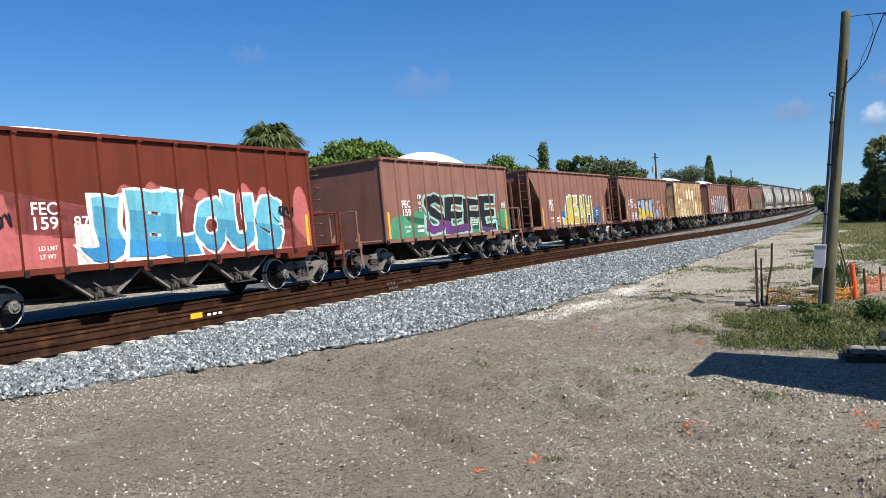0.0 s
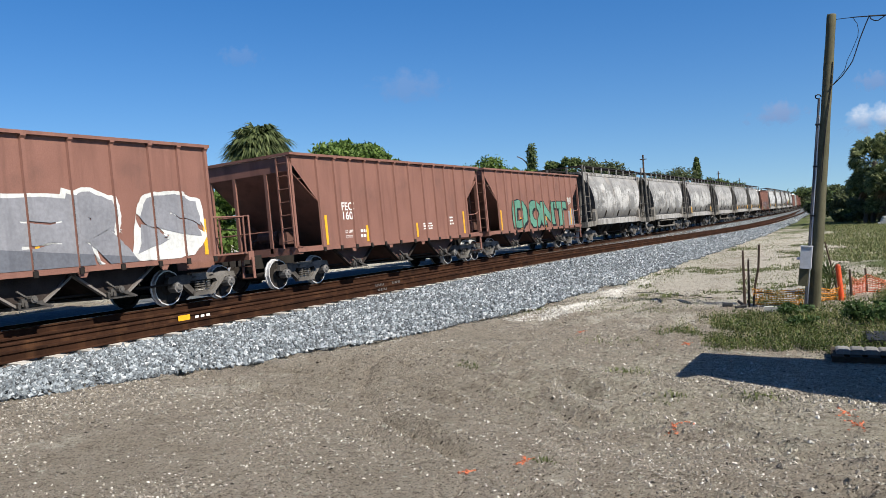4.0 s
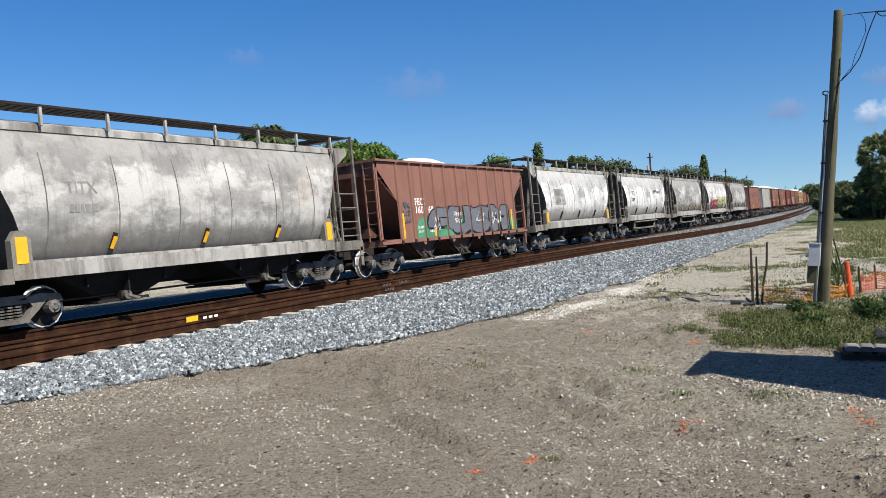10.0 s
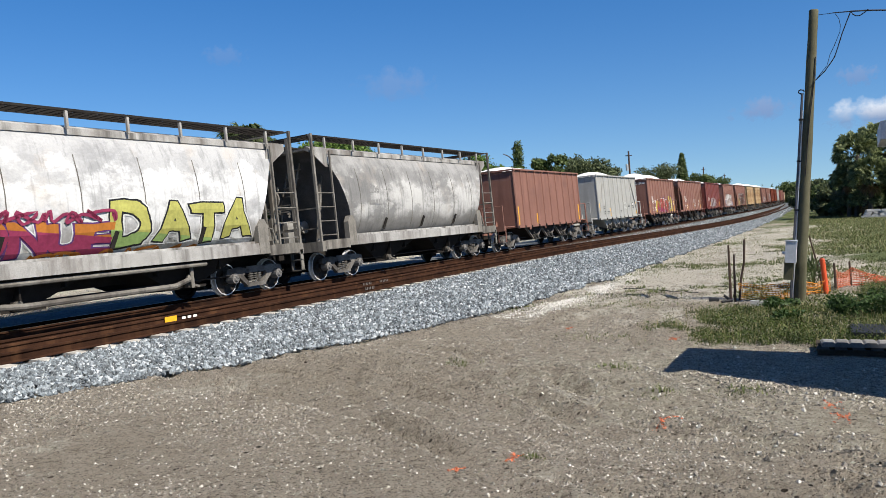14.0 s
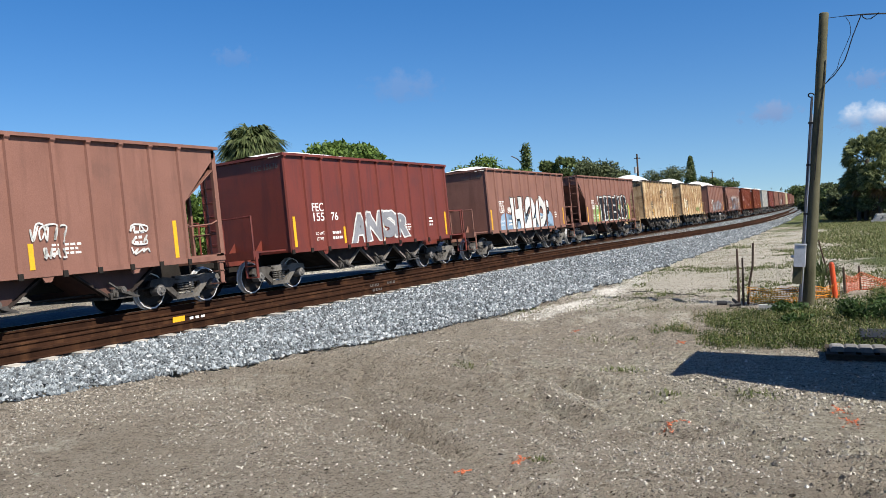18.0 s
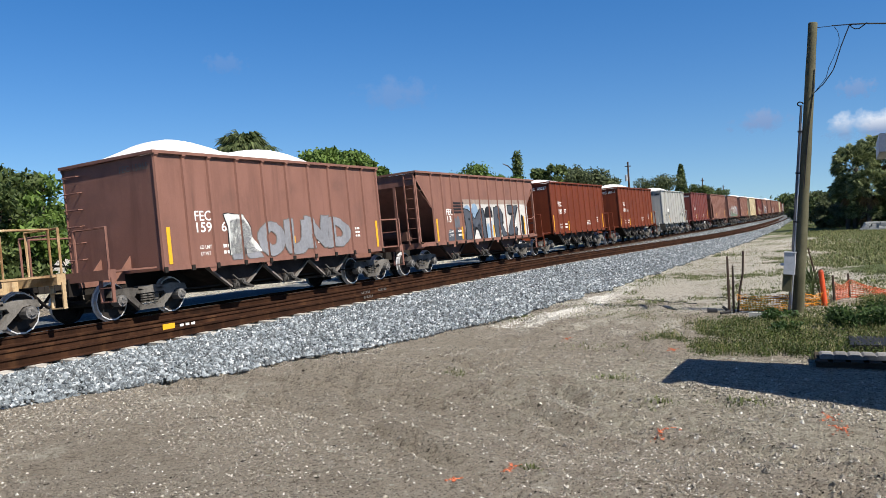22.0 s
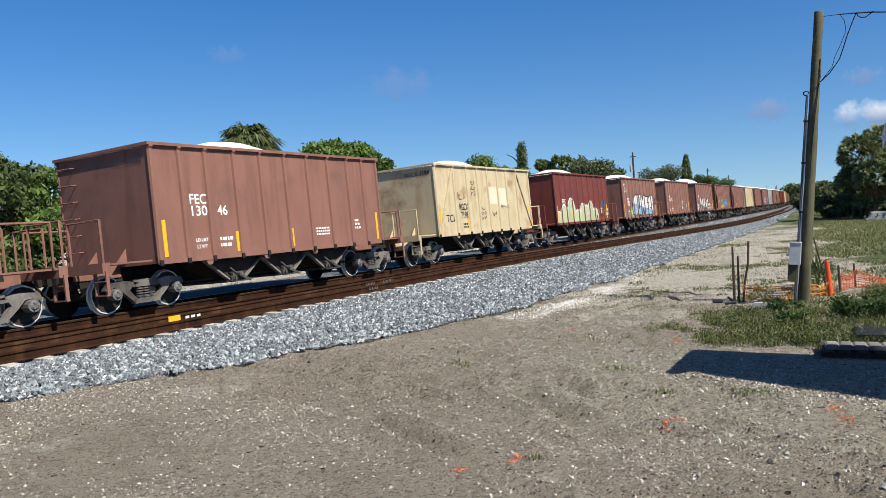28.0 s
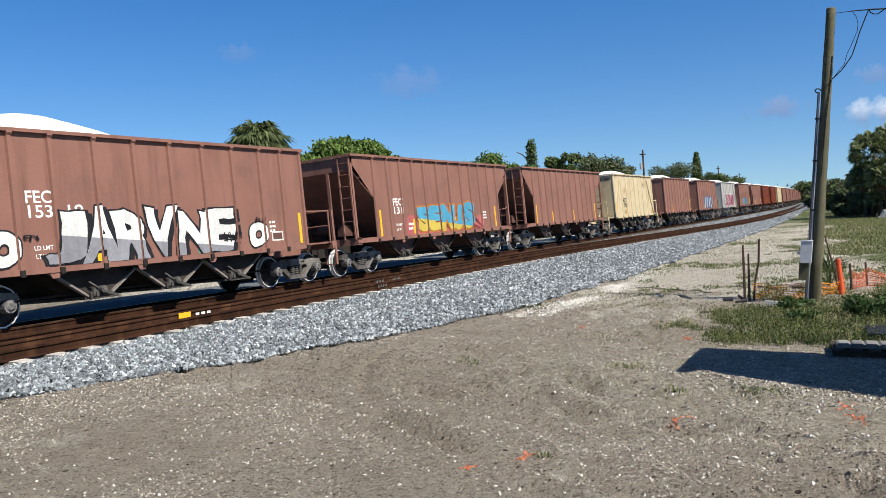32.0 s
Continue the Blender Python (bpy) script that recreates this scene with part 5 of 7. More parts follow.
# stencilled marks: wagon, lines, number halves
for n, a, b in ((0, "159", "87"), (3, "131", "22"), (5, "153", "92"), (14, "160", "69"), (22, "180", "30"), (23, "160", "25"), (24, "155", "76"), (25, "159", "80"), (26, "132", "29"), (29, "159", "65"), (30, "13", ""),
                (31, "180", "37"), (32, "181", "11"), (34, "180", "50"), (36, "154", "68"), (37, "130", "46"), (39, "15", ""), (40, "153", ""), (41, "154", "36"), (42, "153", "19"), (43, "131", ""), (2, "132", ""), (6, "160", ""), (1, "159", "")):
    hi = 0.22 if n in (31, 32, 34, 41, 42, 37) else 0.12 if n == 14 else 0.0
    words(n, "FEC", -3.60, 2.10 + hi * (1.5 if n in (31, 32) else 1), 0.235, M_WHITE, width=0.55)
    words(n, a, -3.57, 1.82 + hi, 0.235, M_WHITE, width=0.17 * len(a))
    if b:
        words(n, b, -2.72, 1.82 + hi, 0.235, M_WHITE, width=0.175 * len(b))
    words(n, "LD LMT", -3.52, 1.42, 0.085, M_WHITE, width=0.40)
    words(n, "LT WT", -3.50, 1.26, 0.085, M_WHITE, width=0.33)
    bars(n, -2.72, 1.42, 0.36, 0.08, 2, M_WHITE)
    bars(n, 1.2, 1.55, 0.6, 0.045, 3, M_WHITE)
    bars(n, 3.2, 1.72, 0.22, 0.06, 3, M_WHITE)
for n, t in ((0, "FEC 15987"), (22, "FEC 18030"), (23, "FEC 16025"), (24, "FEC 15576"), (25, "FEC 15980"), (29, "FEC 15965"), (31, "FEC 18037"), (32, "FEC 18111"), (34, "FEC 18050"), (37, "FEC 13046"), (41, "FEC 15436"), (42, "FEC 15319")):
    end_words(n, t, M_WHITE if n in (22, 31, 32, 34) else S_FADE)
for n, t in ((4, "7167"), (27, "7190"), (28, "7151"), (38, "7198"), (45, "7160")):
    words(n, "RGCX", -2.82, 1.93, 0.26, M_INK, lift=0.006, width=0.78, fat=0.025)
    words(n, t, -2.74, 1.61, 0.26, M_INK, lift=0.006, width=0.64, fat=0.025)
    bars(n, -2.6, 1.36, 0.36, 0.06, 2, M_INK, 0.006)
    end_words(n, "RGCX " + t, M_INK)
for n, t in ((33, "1384"), (21, ""), (48, "")):
    if t:
        block(n, -2.80, -2.12, 1.97, 2.27, M_WHITE)
        words(n, "FEC", -2.72, 2.0, 0.24, M_INK, lift=0.006, width=0.50)
        words(n, t, -2.84, 1.66, 0.27, M_INK, lift=0.006, width=0.72)
        end_words(n, "FEC 1384", M_INK)
    words(n, "LD LMT", -3.62, 1.42, 0.085, M_INK)
    words(n, "LT WT", -3.60, 1.28, 0.085, M_INK)
    bars(n, -3.62, 1.72, 0.4, 0.05, 2, M_INK)
    bars(n, -2.82, 1.42, 0.4, 0.05, 2, M_INK)
    bars(n, 0.25, 1.42, 0.35, 0.05, 2, M_INK)
    bars(n, 2.3, 1.75, 0.4, 0.05, 2, M_INK)
    block(n, 3.2, 3.75, 1.55, 1.95, M_INK, name="data_plate")
    block(n, 3.25, 3.45, 1.60, 1.74, M_WHITE, 0.005, "data_plate")
    block(n, 3.5, 3.70, 1.78, 1.90, M_WHITE, 0.005, "data_plate")
scribble(21, 1.15, 1.9, 1.5, 2.1, S_WHITE, 5)

# sprayed pieces
cloud(0, -4.65, 4.6, 1.05, 2.85, S_PINK, 13)
block(0, -2.72, -2.0, 1.1, 1.9, S_WHITE, 0.0032, "spray_patch", True)
spray(0, "JELOUS", -2.45, 3.35, 1.10, 2.48, S_SKY, S_WHITE, low=S_MIDB, top=S_BLUE, fat=0.085, split=0.22, gap=1.05)
scribble(0, -4.75, -3.95, 1.85, 2.2, S_BLACK, 2)
scribble(0, 3.3, 3.9, 1.9, 2.3, S_BLACK, 3)
cloud(1, -4.45, 4.85, 1.05, 2.05, S_GREEN, 7)
spray(1, "SEFE", -2.25, 3.45, 1.15, 2.45, S_BLACK, S_MINT, low=S_PURP, fat=0.03, edge=0.045, split=0.3, gap=1.0)
scribble(1, 4.00, 4.45, 2.0, 2.35, S_WHITE, 4)
scribble(1, -2.65, -2.35, 1.9, 2.6, S_WHITE, 6)
cloud(2, -2.50, 4.10, 1.05, 2.1, S_DBLUE, 6)
spray(2, "JEAH", -1.80, 2.40, 1.12, 2.45, S_PYEL, S_WHITE, low=S_YEL, shadow=S_BLACK, split=0.3)
cloud(3, -3.45, 3.05, 1.05, 1.8, S_PALE, 7)
spray(3, "SIWB", -2.25, 1.65, 1.12, 2.3, S_PALE, S_BLACK, low=S_YEL, fat=0.05, split=0.4)
spray(3, "III", -1.35, 1.25, 1.25, 2.1, S_YEL, S_BLUE, fat=0.0, seed=4)
scribble(3, -4.20, -3.80, 1.75, 2.35, S_WHITE, 9)
scribble(3, 2.65, 3.45, 1.7, 2.3, S_WHITE, 10)
for y0, y1, z0, z1 in ((-0.67, 0.0, 2.32, 3.0), (0.32, 0.98, 2.32, 3.0), (1.35, 1.98, 2.32, 3.0), (-3.56, -3.02, 2.0, 2.43), (2.4, 2.98, 1.12, 2.12), (-1.72, -1.03, 1.09, 1.58)):
    block(4, y0, y1, z0, z1, M_PATCH)
block(4, -2.75, -2.05, 1.09, 2.35, M_PATCH)
words(4, "C.H", -1.62, 1.16, 0.34, S_BLACK, width=0.52)
scribble(4, -3.75, -3.25, 1.3, 1.75, S_MAG, 51, 8, 0.014)
scribble(4, 1.15, 1.85, 1.12, 1.5, S_GREY, 52, 8, 0.02)
scribble(4, 2.15, 2.7, 2.3, 2.6, S_PURP, 53, 7, 0.015)
for y0, y1, z0, z1 in ((1.7, 2.3, 2.6, 3.0), (3.1, 3.6, 1.4, 1.75)):
    block(27, y0, y1, z0, z1, M_PATCH)
scribble(27, 0.35, 1.15, 2.4, 3.1, S_BLACK, 12, 10, 0.03)
for y0, y1, z0, z1 in ((-3.05, -2.3, 1.3, 2.3), (-3.5, -3.0, 1.6, 2.4), (2.9, 3.5, 1.6, 2.3)):
    block(28, y0, y1, z0, z1, M_PATCH)
scribble(28, 1.45, 2.85, 1.3, 1.7, S_LIME, 13, 8, 0.04)
for y0, y1, z0, z1 in ((0.12, 0.92, 2.15, 2.9), (1.1, 1.92, 2.05, 2.85)):
    block(38, y0, y1, z0, z1, M_PATCH)
for k, (ya, yb, za, zb) in enumerate(((-2.9, -2.2, 2.35, 2.75), (-1.7, -1.2, 2.5, 3.2), (-0.8, -0.3, 1.5, 2.1), (1.2, 2.2, 1.9, 2.2), (0.2, 0.9, 1.6, 1.9))):
    scribble(38, ya, yb, za, zb, S_RUST2, 80 + k, 3, 0.010, 0.007)
words(38, "TCI", -4.00, 1.5, 0.28, S_BLACK, 1.1, 0.006)
spray(5, "NERS", -2.35, 4.05, 1.10, 2.45, S_SILV, S_WHITE, low=S_GREY, fat=0.09, split=0.25)
scribble(5, -4.05, -3.35, 1.9, 2.4, S_WHITE, 14)
spray(7, "DONT", -3.20, 3.70, 1.15, 2.3, S_TEAL, S_BLACK, shadow=S_BLACK, fat=0.06, edge=0.03, gap=1.0)
cloud(7, 3.90, 4.80, 1.1, 2.0, S_SILV, 2)
scribble(7, 3.80, 4.50, 2.2, 2.6, S_WHITE, 15)
cloud(14, -3.60, 4.70, 1.05, 1.85, S_GREEN, 9)
spray(14, "GUSM", -2.95, 3.9, 1.10, 2.12, S_GREY, S_BLACK, shadow=S_BLACK, fat=0.11, edge=0.035, gap=1.08)
for k, (ya, yb, za, zb) in enumerate(((-2.5, -1.9, 1.3, 1.9), (-0.9, -0.3, 1.5, 2.0), (0.9, 1.7, 1.5, 2.0), (2.3, 3.3, 1.4, 2.0))):
    scribble(14, ya, yb, za, zb, S_WHITE, 70 + k, 4, 0.016, 0.034)
scribble(14, -4.4, -3.95, 1.6, 2.4, S_GREY, 75, 4, 0.03)
block(15, -3.65, -2.15, 2.1, 2.9, M_CEM)
words(15, "TITX", -3.55, 2.55, 0.22, S_FADE, 1.0, 0.006)
words(15, "38064", -3.55, 2.2, 0.22, S_FADE, 1.0, 0.006)
cloud(18, -4.20, 4.40, 1.25, 1.75, S_WHITE, 9)
spray(18, "DATA", 0.0, 4.35, 1.42, 2.38, S_PYEL, S_BLACK, low=S_LIME, rim=S_WHITE, split=0.4, fat=0.05, edge=0.03, gap=1.02)
spray(18, "SONUE", -3.95, -0.1, 1.30, 2.0, S_ORNG, S_PURP, low=S_MAG, rim=S_WHITE, split=0.5, fat=0.05, edge=0.035, seed=3)
words(18, "TITX", -3.63, 2.67, 0.28, S_FADE, width=0.66)
words(18, "4618", -3.6, 2.23, 0.28, S_FADE, width=0.66)
scribble(18, -3.9, 0.3, 1.95, 2.30, S_MAG, 16, 16, 0.035)
scribble(18, -4.20, 2.70, 1.22, 1.45, S_ORNG, 17, 22, 0.03)
block(18, -2.90, -2.60, 2.5, 2.75, S_SILV)
cloud(22, -2.45, 3.80, 1.05, 2.50, S_PURP, 7, 0.0025)
cloud(22, -2.40, 3.75, 1.05, 2.42, S_YEL, 7, 0.004)
spray(22, "ASICN", -2.0, 2.3, 1.10, 2.12, S_BRICK, S_WHITE, low=S_MAG, shadow=S_BLACK, rim=S_BLACK, split=0.28, fat=0.07, edge=0.03, gap=1.08)
spray(22, "X", 2.45, 3.0, 1.35, 2.0, S_SLATE, S_WHITE, fat=0.07, seed=3)
scribble(22, 3.9, 4.3, 1.6, 2.2, S_WHITE, 18)
scribble(23, 0.75, 1.60, 1.6, 2.05, S_WHITE, 19)
scribble(23, 1.00, 1.50, 1.3, 1.6, S_WHITE, 20)
scribble(23, 3.00, 3.60, 1.25, 1.95, S_WHITE, 21, 12)
spray(24, "ANSR", -1.70, 1.65, 1.12, 2.0, S_SILV, S_WHITE, fat=0.05)
cloud(25, -3.6, 2.9, 1.05, 2.2, S_PALE, 6)
spray(25, "H2O", -2.25, 1.75, 1.08, 2.55, S_WHITE, S_BLACK, shadow=S_BLACK, fat=0.075, edge=0.02, gap=1.0)
spray(25, "S", 1.9, 2.4, 1.65, 2.4, S_WHITE, S_BLACK, fat=0.1, seed=2)
cloud(26, -3.4, 4.5, 1.05, 2.35, S_LIME, 7)
spray(26, "THEKS", -2.25, 3.65, 1.12, 2.5, S_BLACK, S_WHITE, rim=S_BLACK, fat=0.07, edge=0.045, gap=1.0)
spray(29, "ROUND", -2.35, 2.75, 1.15, 2.1, S_SILV, S_FADE, fat=0.08, edge=0.02)
spray(29, "R", -2.45, -1.35, 1.2, 2.2, S_WHITE, S_BLACK, fat=0.12, edge=0.02, seed=8)
block(30, -2.1, 4.75, 2.45, 2.72, S_HAZE, 0.0018, "spray_patch", True)
block(30, -2.05, 4.78, 1.09, 2.52, S_DIRTYW, 0.0022, "spray_patch", True)
cloud(30, -2.1, -0.7, 1.9, 2.75, S_PALE, 2, 0.003)
spray(30, "M", -1.9, -0.2, 1.13, 2.32, S_SLATE, S_BLACK, shadow=S_BLACK, fat=0.035, edge=0.025)
spray(30, "RZ", 0.95, 3.4, 1.13, 2.36, S_SLATE, S_BLACK, shadow=S_BLACK, fat=0.045, edge=0.025, seed=2, gap=1.0)
cloud(30, 0.05, 0.62, 1.1, 2.0, S_PALE, 2, 0.004)
cloud(30, -0.05, 0.75, 1.95, 2.65, S_BLACK, 1, 0.005)
cloud(30, 3.85, 4.4, 1.1, 2.45, S_BLACK, 1, 0.004)
cloud(30, -3.6, -2.1, 1.1, 1.75, S_SLATE, 3, 0.004)
cloud(30, -3.1, -2.5, 1.6, 2.2, S_GREY, 2, 0.005)
for k in range(4):
    block(30, -3.2 + 0.05 * k, -2.2 + 0.05 * k, 2.16 + 0.12 * k, 2.24 + 0.12 * k, S_BLACK, 0.006, "spray_patch", True)
cloud(36, -4.57, 4.63, 1.05, 1.6, S_TEAL, 9)
spray(36, "RAGUE", -2.27, 3.53, 1.12, 2.3, S_WHITE, S_BLACK, low=S_TEAL, rim=S_WHITE, shadow=S_BLACK, fat=0.09, edge=0.025, split=0.36)
spray(36, "SE", -4.52, -3.07, 1.1, 2.0, S_SILV, S_BLACK, fat=0.08, seed=1)
scribble(36, 3.53, 4.43, 1.3, 2.4, S_DBLUE, 23, 12, 0.05)
cloud(39, -4.33, 4.67, 1.05, 1.95, S_RUST, 6, 0.0022, 4)
for k, (a, b, top) in enumerate(((-4.6, -3.9, 1.8), (-4.0, -2.9, 2.1), (-2.8, -1.6, 2.35), (-1.7, -0.6, 1.75), (-0.7, 0.15, 2.2), (0.0, 0.9, 2.45), (0.75, 1.7, 2.4), (1.5, 2.6, 1.75))):
    cloud(39, a - 0.05, b + 0.05, 1.05, top + 0.09, S_WHITE, 1, 0.003 + 0.0004 * k, k)
    cloud(39, a + 0.03, b - 0.03, 1.08, top, S_PISTA, 1, 0.0064 + 0.0004 * k, k)
scribble(39, -0.03, 1.07, 1.3, 1.6, S_WHITE, 31, 6, 0.02)
scribble(39, 1.97, 2.57, 1.15, 1.4, S_BLACK, 32, 5, 0.02)
words(39, "LAMBO", 3.12, 1.85, 0.34, S_DTEAL, 0.85, 0.006)
block(39, 3.37, 3.77, 1.25, 1.55, S_WHITE)
scribble(39, 4.17, 4.67, 1.3, 1.8, S_WHITE, 24)
cloud(40, -3.10, -2.10, 1.05, 1.9, S_LIME, 2)
spray(40, "SUMES", -2.20, 3.60, 1.12, 2.45, S_WHITE, S_BLACK, low=S_PALE, shadow=S_BLACK, fat=0.08, split=0.5)
scribble(40, -4.30, -3.80, 2.7, 3.35, S_WHITE, 25)
scribble(40, 4.10, 4.60, 1.8, 2.4, S_BLACK, 26)
scribble(41, -1.66, -1.01, 1.55, 2.0, S_PINK, 27)
scribble(41, 1.44, 2.04, 1.4, 2.1, S_WHITE, 28)
cloud(42, 0.6, 1.1, 1.1, 1.75, S_TEAL, 1, 0.004)
spray(42, "JARVNE", -3.35, 1.7, 1.06, 2.15, S_WHITE, S_BLACK, low=S_SILV, fat=0.05, split=0.3, shadow=S_BLACK, edge=0.03)
scribble(42, 1.4, 2.1, 1.3, 1.6, S_BLACK, 61, 10, 0.012)
scribble(42, 2.6, 3.0, 1.75, 1.9, S_BLACK, 62, 6, 0.012)
scribble(42, -3.75, -3.4, 1.6, 1.75, S_BLACK, 63, 6, 0.012)
block(42, 3.25, 3.7, 1.25, 1.5, S_WHITE)
block(42, 3.29, 3.66, 1.29, 1.46, M_BROWN2, 0.005)
spray(42, "O", 2.35, 2.95, 1.08, 1.75, S_WHITE, S_BLACK, fat=0.1)
spray(42, "O", -4.5, -3.9, 1.08, 1.8, S_WHITE, S_BLACK, fat=0.1)
cloud(43, -2.90, 3.20, 1.05, 1.9, S_PINK, 8)
spray(43, "SENUS", -2.10, 2.20, 1.15, 2.1, S_BLUE, S_ORNG, low=S_YEL, fat=0.08, split=0.3)
spray(47, "ANO", -1.75, 2.25, 1.12, 2.2, S_PALE, S_DBLUE, fat=0.08)
spray(48, "RENI", -2.25, 3.25, 1.12, 2.4, S_MAG, S_WHITE, fat=0.08)
spray(49, "BUN", -1.75, 2.25, 1.12, 2.0, S_BLUE, S_BLACK, fat=0.08)
# faded marks and tags on the cement wagons
for n in (8, 9, 10, 11, 12, 13, 16, 17, 19):
    words(n, {12: "5052", 19: "7206"}.get(n, "TITX"), -3.67, 2.15 if n == 12 else 2.6, 0.24, S_FADE if n in (12, 16) else S_GHOST, width=0.72)
    if n not in (12, 16):
        bars(n, -3.62, 2.22, 0.6, 0.16, 1, S_GHOST)
for n in (12, 13, 17):
    for y in (-2.6, 0.0, 2.58):
        part("reflector", strap_mark_mesh(), None, CARS[n], at=pose(0.006, y, 0))
for n in (10, 12, 13, 15):
    for y in (-4.7, 4.7):
        part("reflector", big_reflector_mesh(), None, CARS[n], at=pose(1.512, y, 1.28))
words(10, "GARS", 3.45, 1.65, 0.36, S_BLACK, 1.0, 0.006)
scribble(10, 1.75, 2.65, 1.75, 2.0, S_BLACK, 30, 9, 0.014)
words(16, "AMERICA", 2.7, 2.72, 0.16, S_FADE, lift=0.006, width=1.25)
scribble(16, 1.9, 2.7, 2.75, 3.05, S_FADE, 31, 5, 0.04)
words(16, "35025", -3.75, 2.2, 0.22, S_FADE, width=0.75)


# what sets each wagon apart
TONE = {"brown_paint": "weathered brown", "shade_darkened_brown": "dark brown", "red_oxide_paint": "bright red-brown", "faded_red_paint": "faded red", "maroon_paint": "dark maroon", "rust_stained_cream_paint": "rust-stained cream", "cream_yellow_paint": "cream-yellow", "light_grey_paint": "light grey", "cement_dusted_grey_paint": "dusty grey", "cement_dusted_white_paint": "dusty white"}
for n, (kind, mat, load, place) in enumerate(PLAN):
    form = {"A": "open hopper wagon with box ends", "H": "open hopper wagon with sloped ends", "C": "covered hopper wagon with curved sides"}[kind]
    note = " and %s graffiti" % GRAFFITI[n] if n in GRAFFITI else ", carrying white stone" if kind != "C" and load else ""
    tagged(CARS[n], TONE[mat.name] + " " + form + note, "hopper wagon", "wagons of the freight train")


# ---- loose stone, pebbles and grass: uncountable stuff built as joined geometry ----
def scatter(name, pts, sizes, material, label, seed, flat=0.75, sink=0.25, small=False):
    """Rough stones of eight faces (small ones: the upper four) at the given points, joined."""
    rng = np.random.default_rng(seed)
    base = np.array([(1, 0, 0), (-1, 0, 0), (0, 1, 0), (0, -1, 0), (0, 0, 1), (0, 0, -1)], float)
    tri = np.array([(0, 2, 4), (2, 1, 4), (1, 3, 4), (3, 0, 4), (2, 0, 5), (1, 2, 5), (3, 1, 5), (0, 3, 5)])
    if small:
        base, tri = base[:5], tri[:4]
    n, k = len(pts), len(base)
    v = base[None] * rng.uniform(0.6, 1.25, (n, k, 1)) + rng.normal(0, 0.18, (n, k, 3))
    v *= np.array([1, 1, flat]) * sizes[:, None, None]
    a, t = rng.uniform(0, 6.283, n), rng.normal(0, 0.25 if small else 0.9, n)
    ca, sa, ct, st = np.cos(a)[:, None], np.sin(a)[:, None], np.cos(t)[:, None], np.sin(t)[:, None]
    x, y, z = v[..., 0], v[..., 1] * ct - v[..., 2] * st, v[..., 1] * st + v[..., 2] * ct
    v = np.stack([x * ca - y * sa, x * sa + y * ca, z], -1)
    v += pts[:, None, :]
    v[..., 2] += (sizes * flat * (0.5 - sink))[:, None]
    me = bpy.data.meshes.new(name)
    me.from_pydata(v.reshape(-1, 3), [], (tri[None] + k * np.arange(n)[:, None, None]).reshape(-1, 3))
    me.materials.append(material)
    return tagged(new(name, me), label, kind="stuff")


def island_stone(name, stops, rough=0.9):
    m, nt, b, co = base_mat(name, rough)
    geo = nt.nodes.new("ShaderNodeNewGeometry")
    col = ramp(nt, geo.outputs["Random Per Island"], stops)
    col = mixc(nt, 0.22, col, ramp(nt, noise_tex(nt, co, 60.0, 3), [(0.3, tuple(c * 0.6 for c in stops[0][1])), (0.7, tuple(min(1, c * 1.2) for c in stops[-1][1]))]))
    nt.links.new(col, b.inputs["Base Color"])
    return m


M_BALLAST = island_stone("crushed_granite", [(0.0, (0.018, 0.022, 0.025)), (0.34, (0.060, 0.073, 0.082)), (0.66, (0.155, 0.183, 0.197)), (0.88, (0.300, 0.332, 0.345)), (1.0, (0.52, 0.535, 0.53))])
M_PEBBLE = island_stone("pale_pebbles", [(0.0, (0.045, 0.038, 0.030)), (0.30, (0.110, 0.095, 0.075)), (0.60, (0.250, 0.222, 0.178)), (0.88, (0.41, 0.375, 0.31)), (1.0, (0.60, 0.57, 0.50))])
M_LIME = island_stone("limestone_chips", [(0.0, (0.45, 0.42, 0.36)), (1.0, (0.74, 0.71, 0.65))])
rng = np.random.default_rng(5)


def bed_z(x, edge, toe):
    """Height of the ballast bed between the siding's tie ends and its foot."""
    k = np.clip((x - edge) / np.maximum(toe - edge, 0.2), 0, 1)
    return np.interp(k, [0, 0.6, 1.0], [0.19, 0.14, 0.03])


pts, sizes = [], []
for y0, y1, n, s in ((0, 8, 8600, 0.037), (8, 16, 12600, 0.037), (16, 28, 15500, 0.042), (28, 50, 15000, 0.050), (50, 100, 12000, 0.066), (100, 210, 7000, 0.10)):
    y = rng.uniform(y0, y1, n)
    shift = -np.maximum(0, y - BEND_FROM) ** 2 / (2 * BEND_R)
    toe = np.array([toe_x(v) for v in y]) + 0.35 * np.array([noise.noise((v * 0.8, 0.0, 9.0)) for v in y])
    edge = -10.85 + shift + np.array([siding_off(v) for v in y])
    x = edge - 0.5 + (toe - edge + 0.5) * rng.uniform(0, 1, n) ** 0.92
    pts.append(np.stack([x, y, bed_z(x, edge, toe)], -1))
    sizes.append(rng.uniform(0.6, 1.35, n) * s)
scatter("ballast_stones", np.concatenate(pts), np.concatenate(sizes), M_BALLAST, "loose grey crushed stone on the track shoulder", 11, 0.95, 0.12)
# stones between the main track and the siding where it swings away
y = rng.uniform(26, 130, 9000)
cx = TRACK_X - np.maximum(0, y - BEND_FROM) ** 2 / (2 * BEND_R)
x = cx + 1.5 + rng.uniform(0, 1, len(y)) * (0.5 + np.array([siding_off(v) for v in y]))
scatter("ballast_stones", np.stack([x, y, 0 * x + 0.17], -1), rng.uniform(0.03, 0.07, len(x)), M_BALLAST, "grey crushed stone between two tracks", 16, small=True)
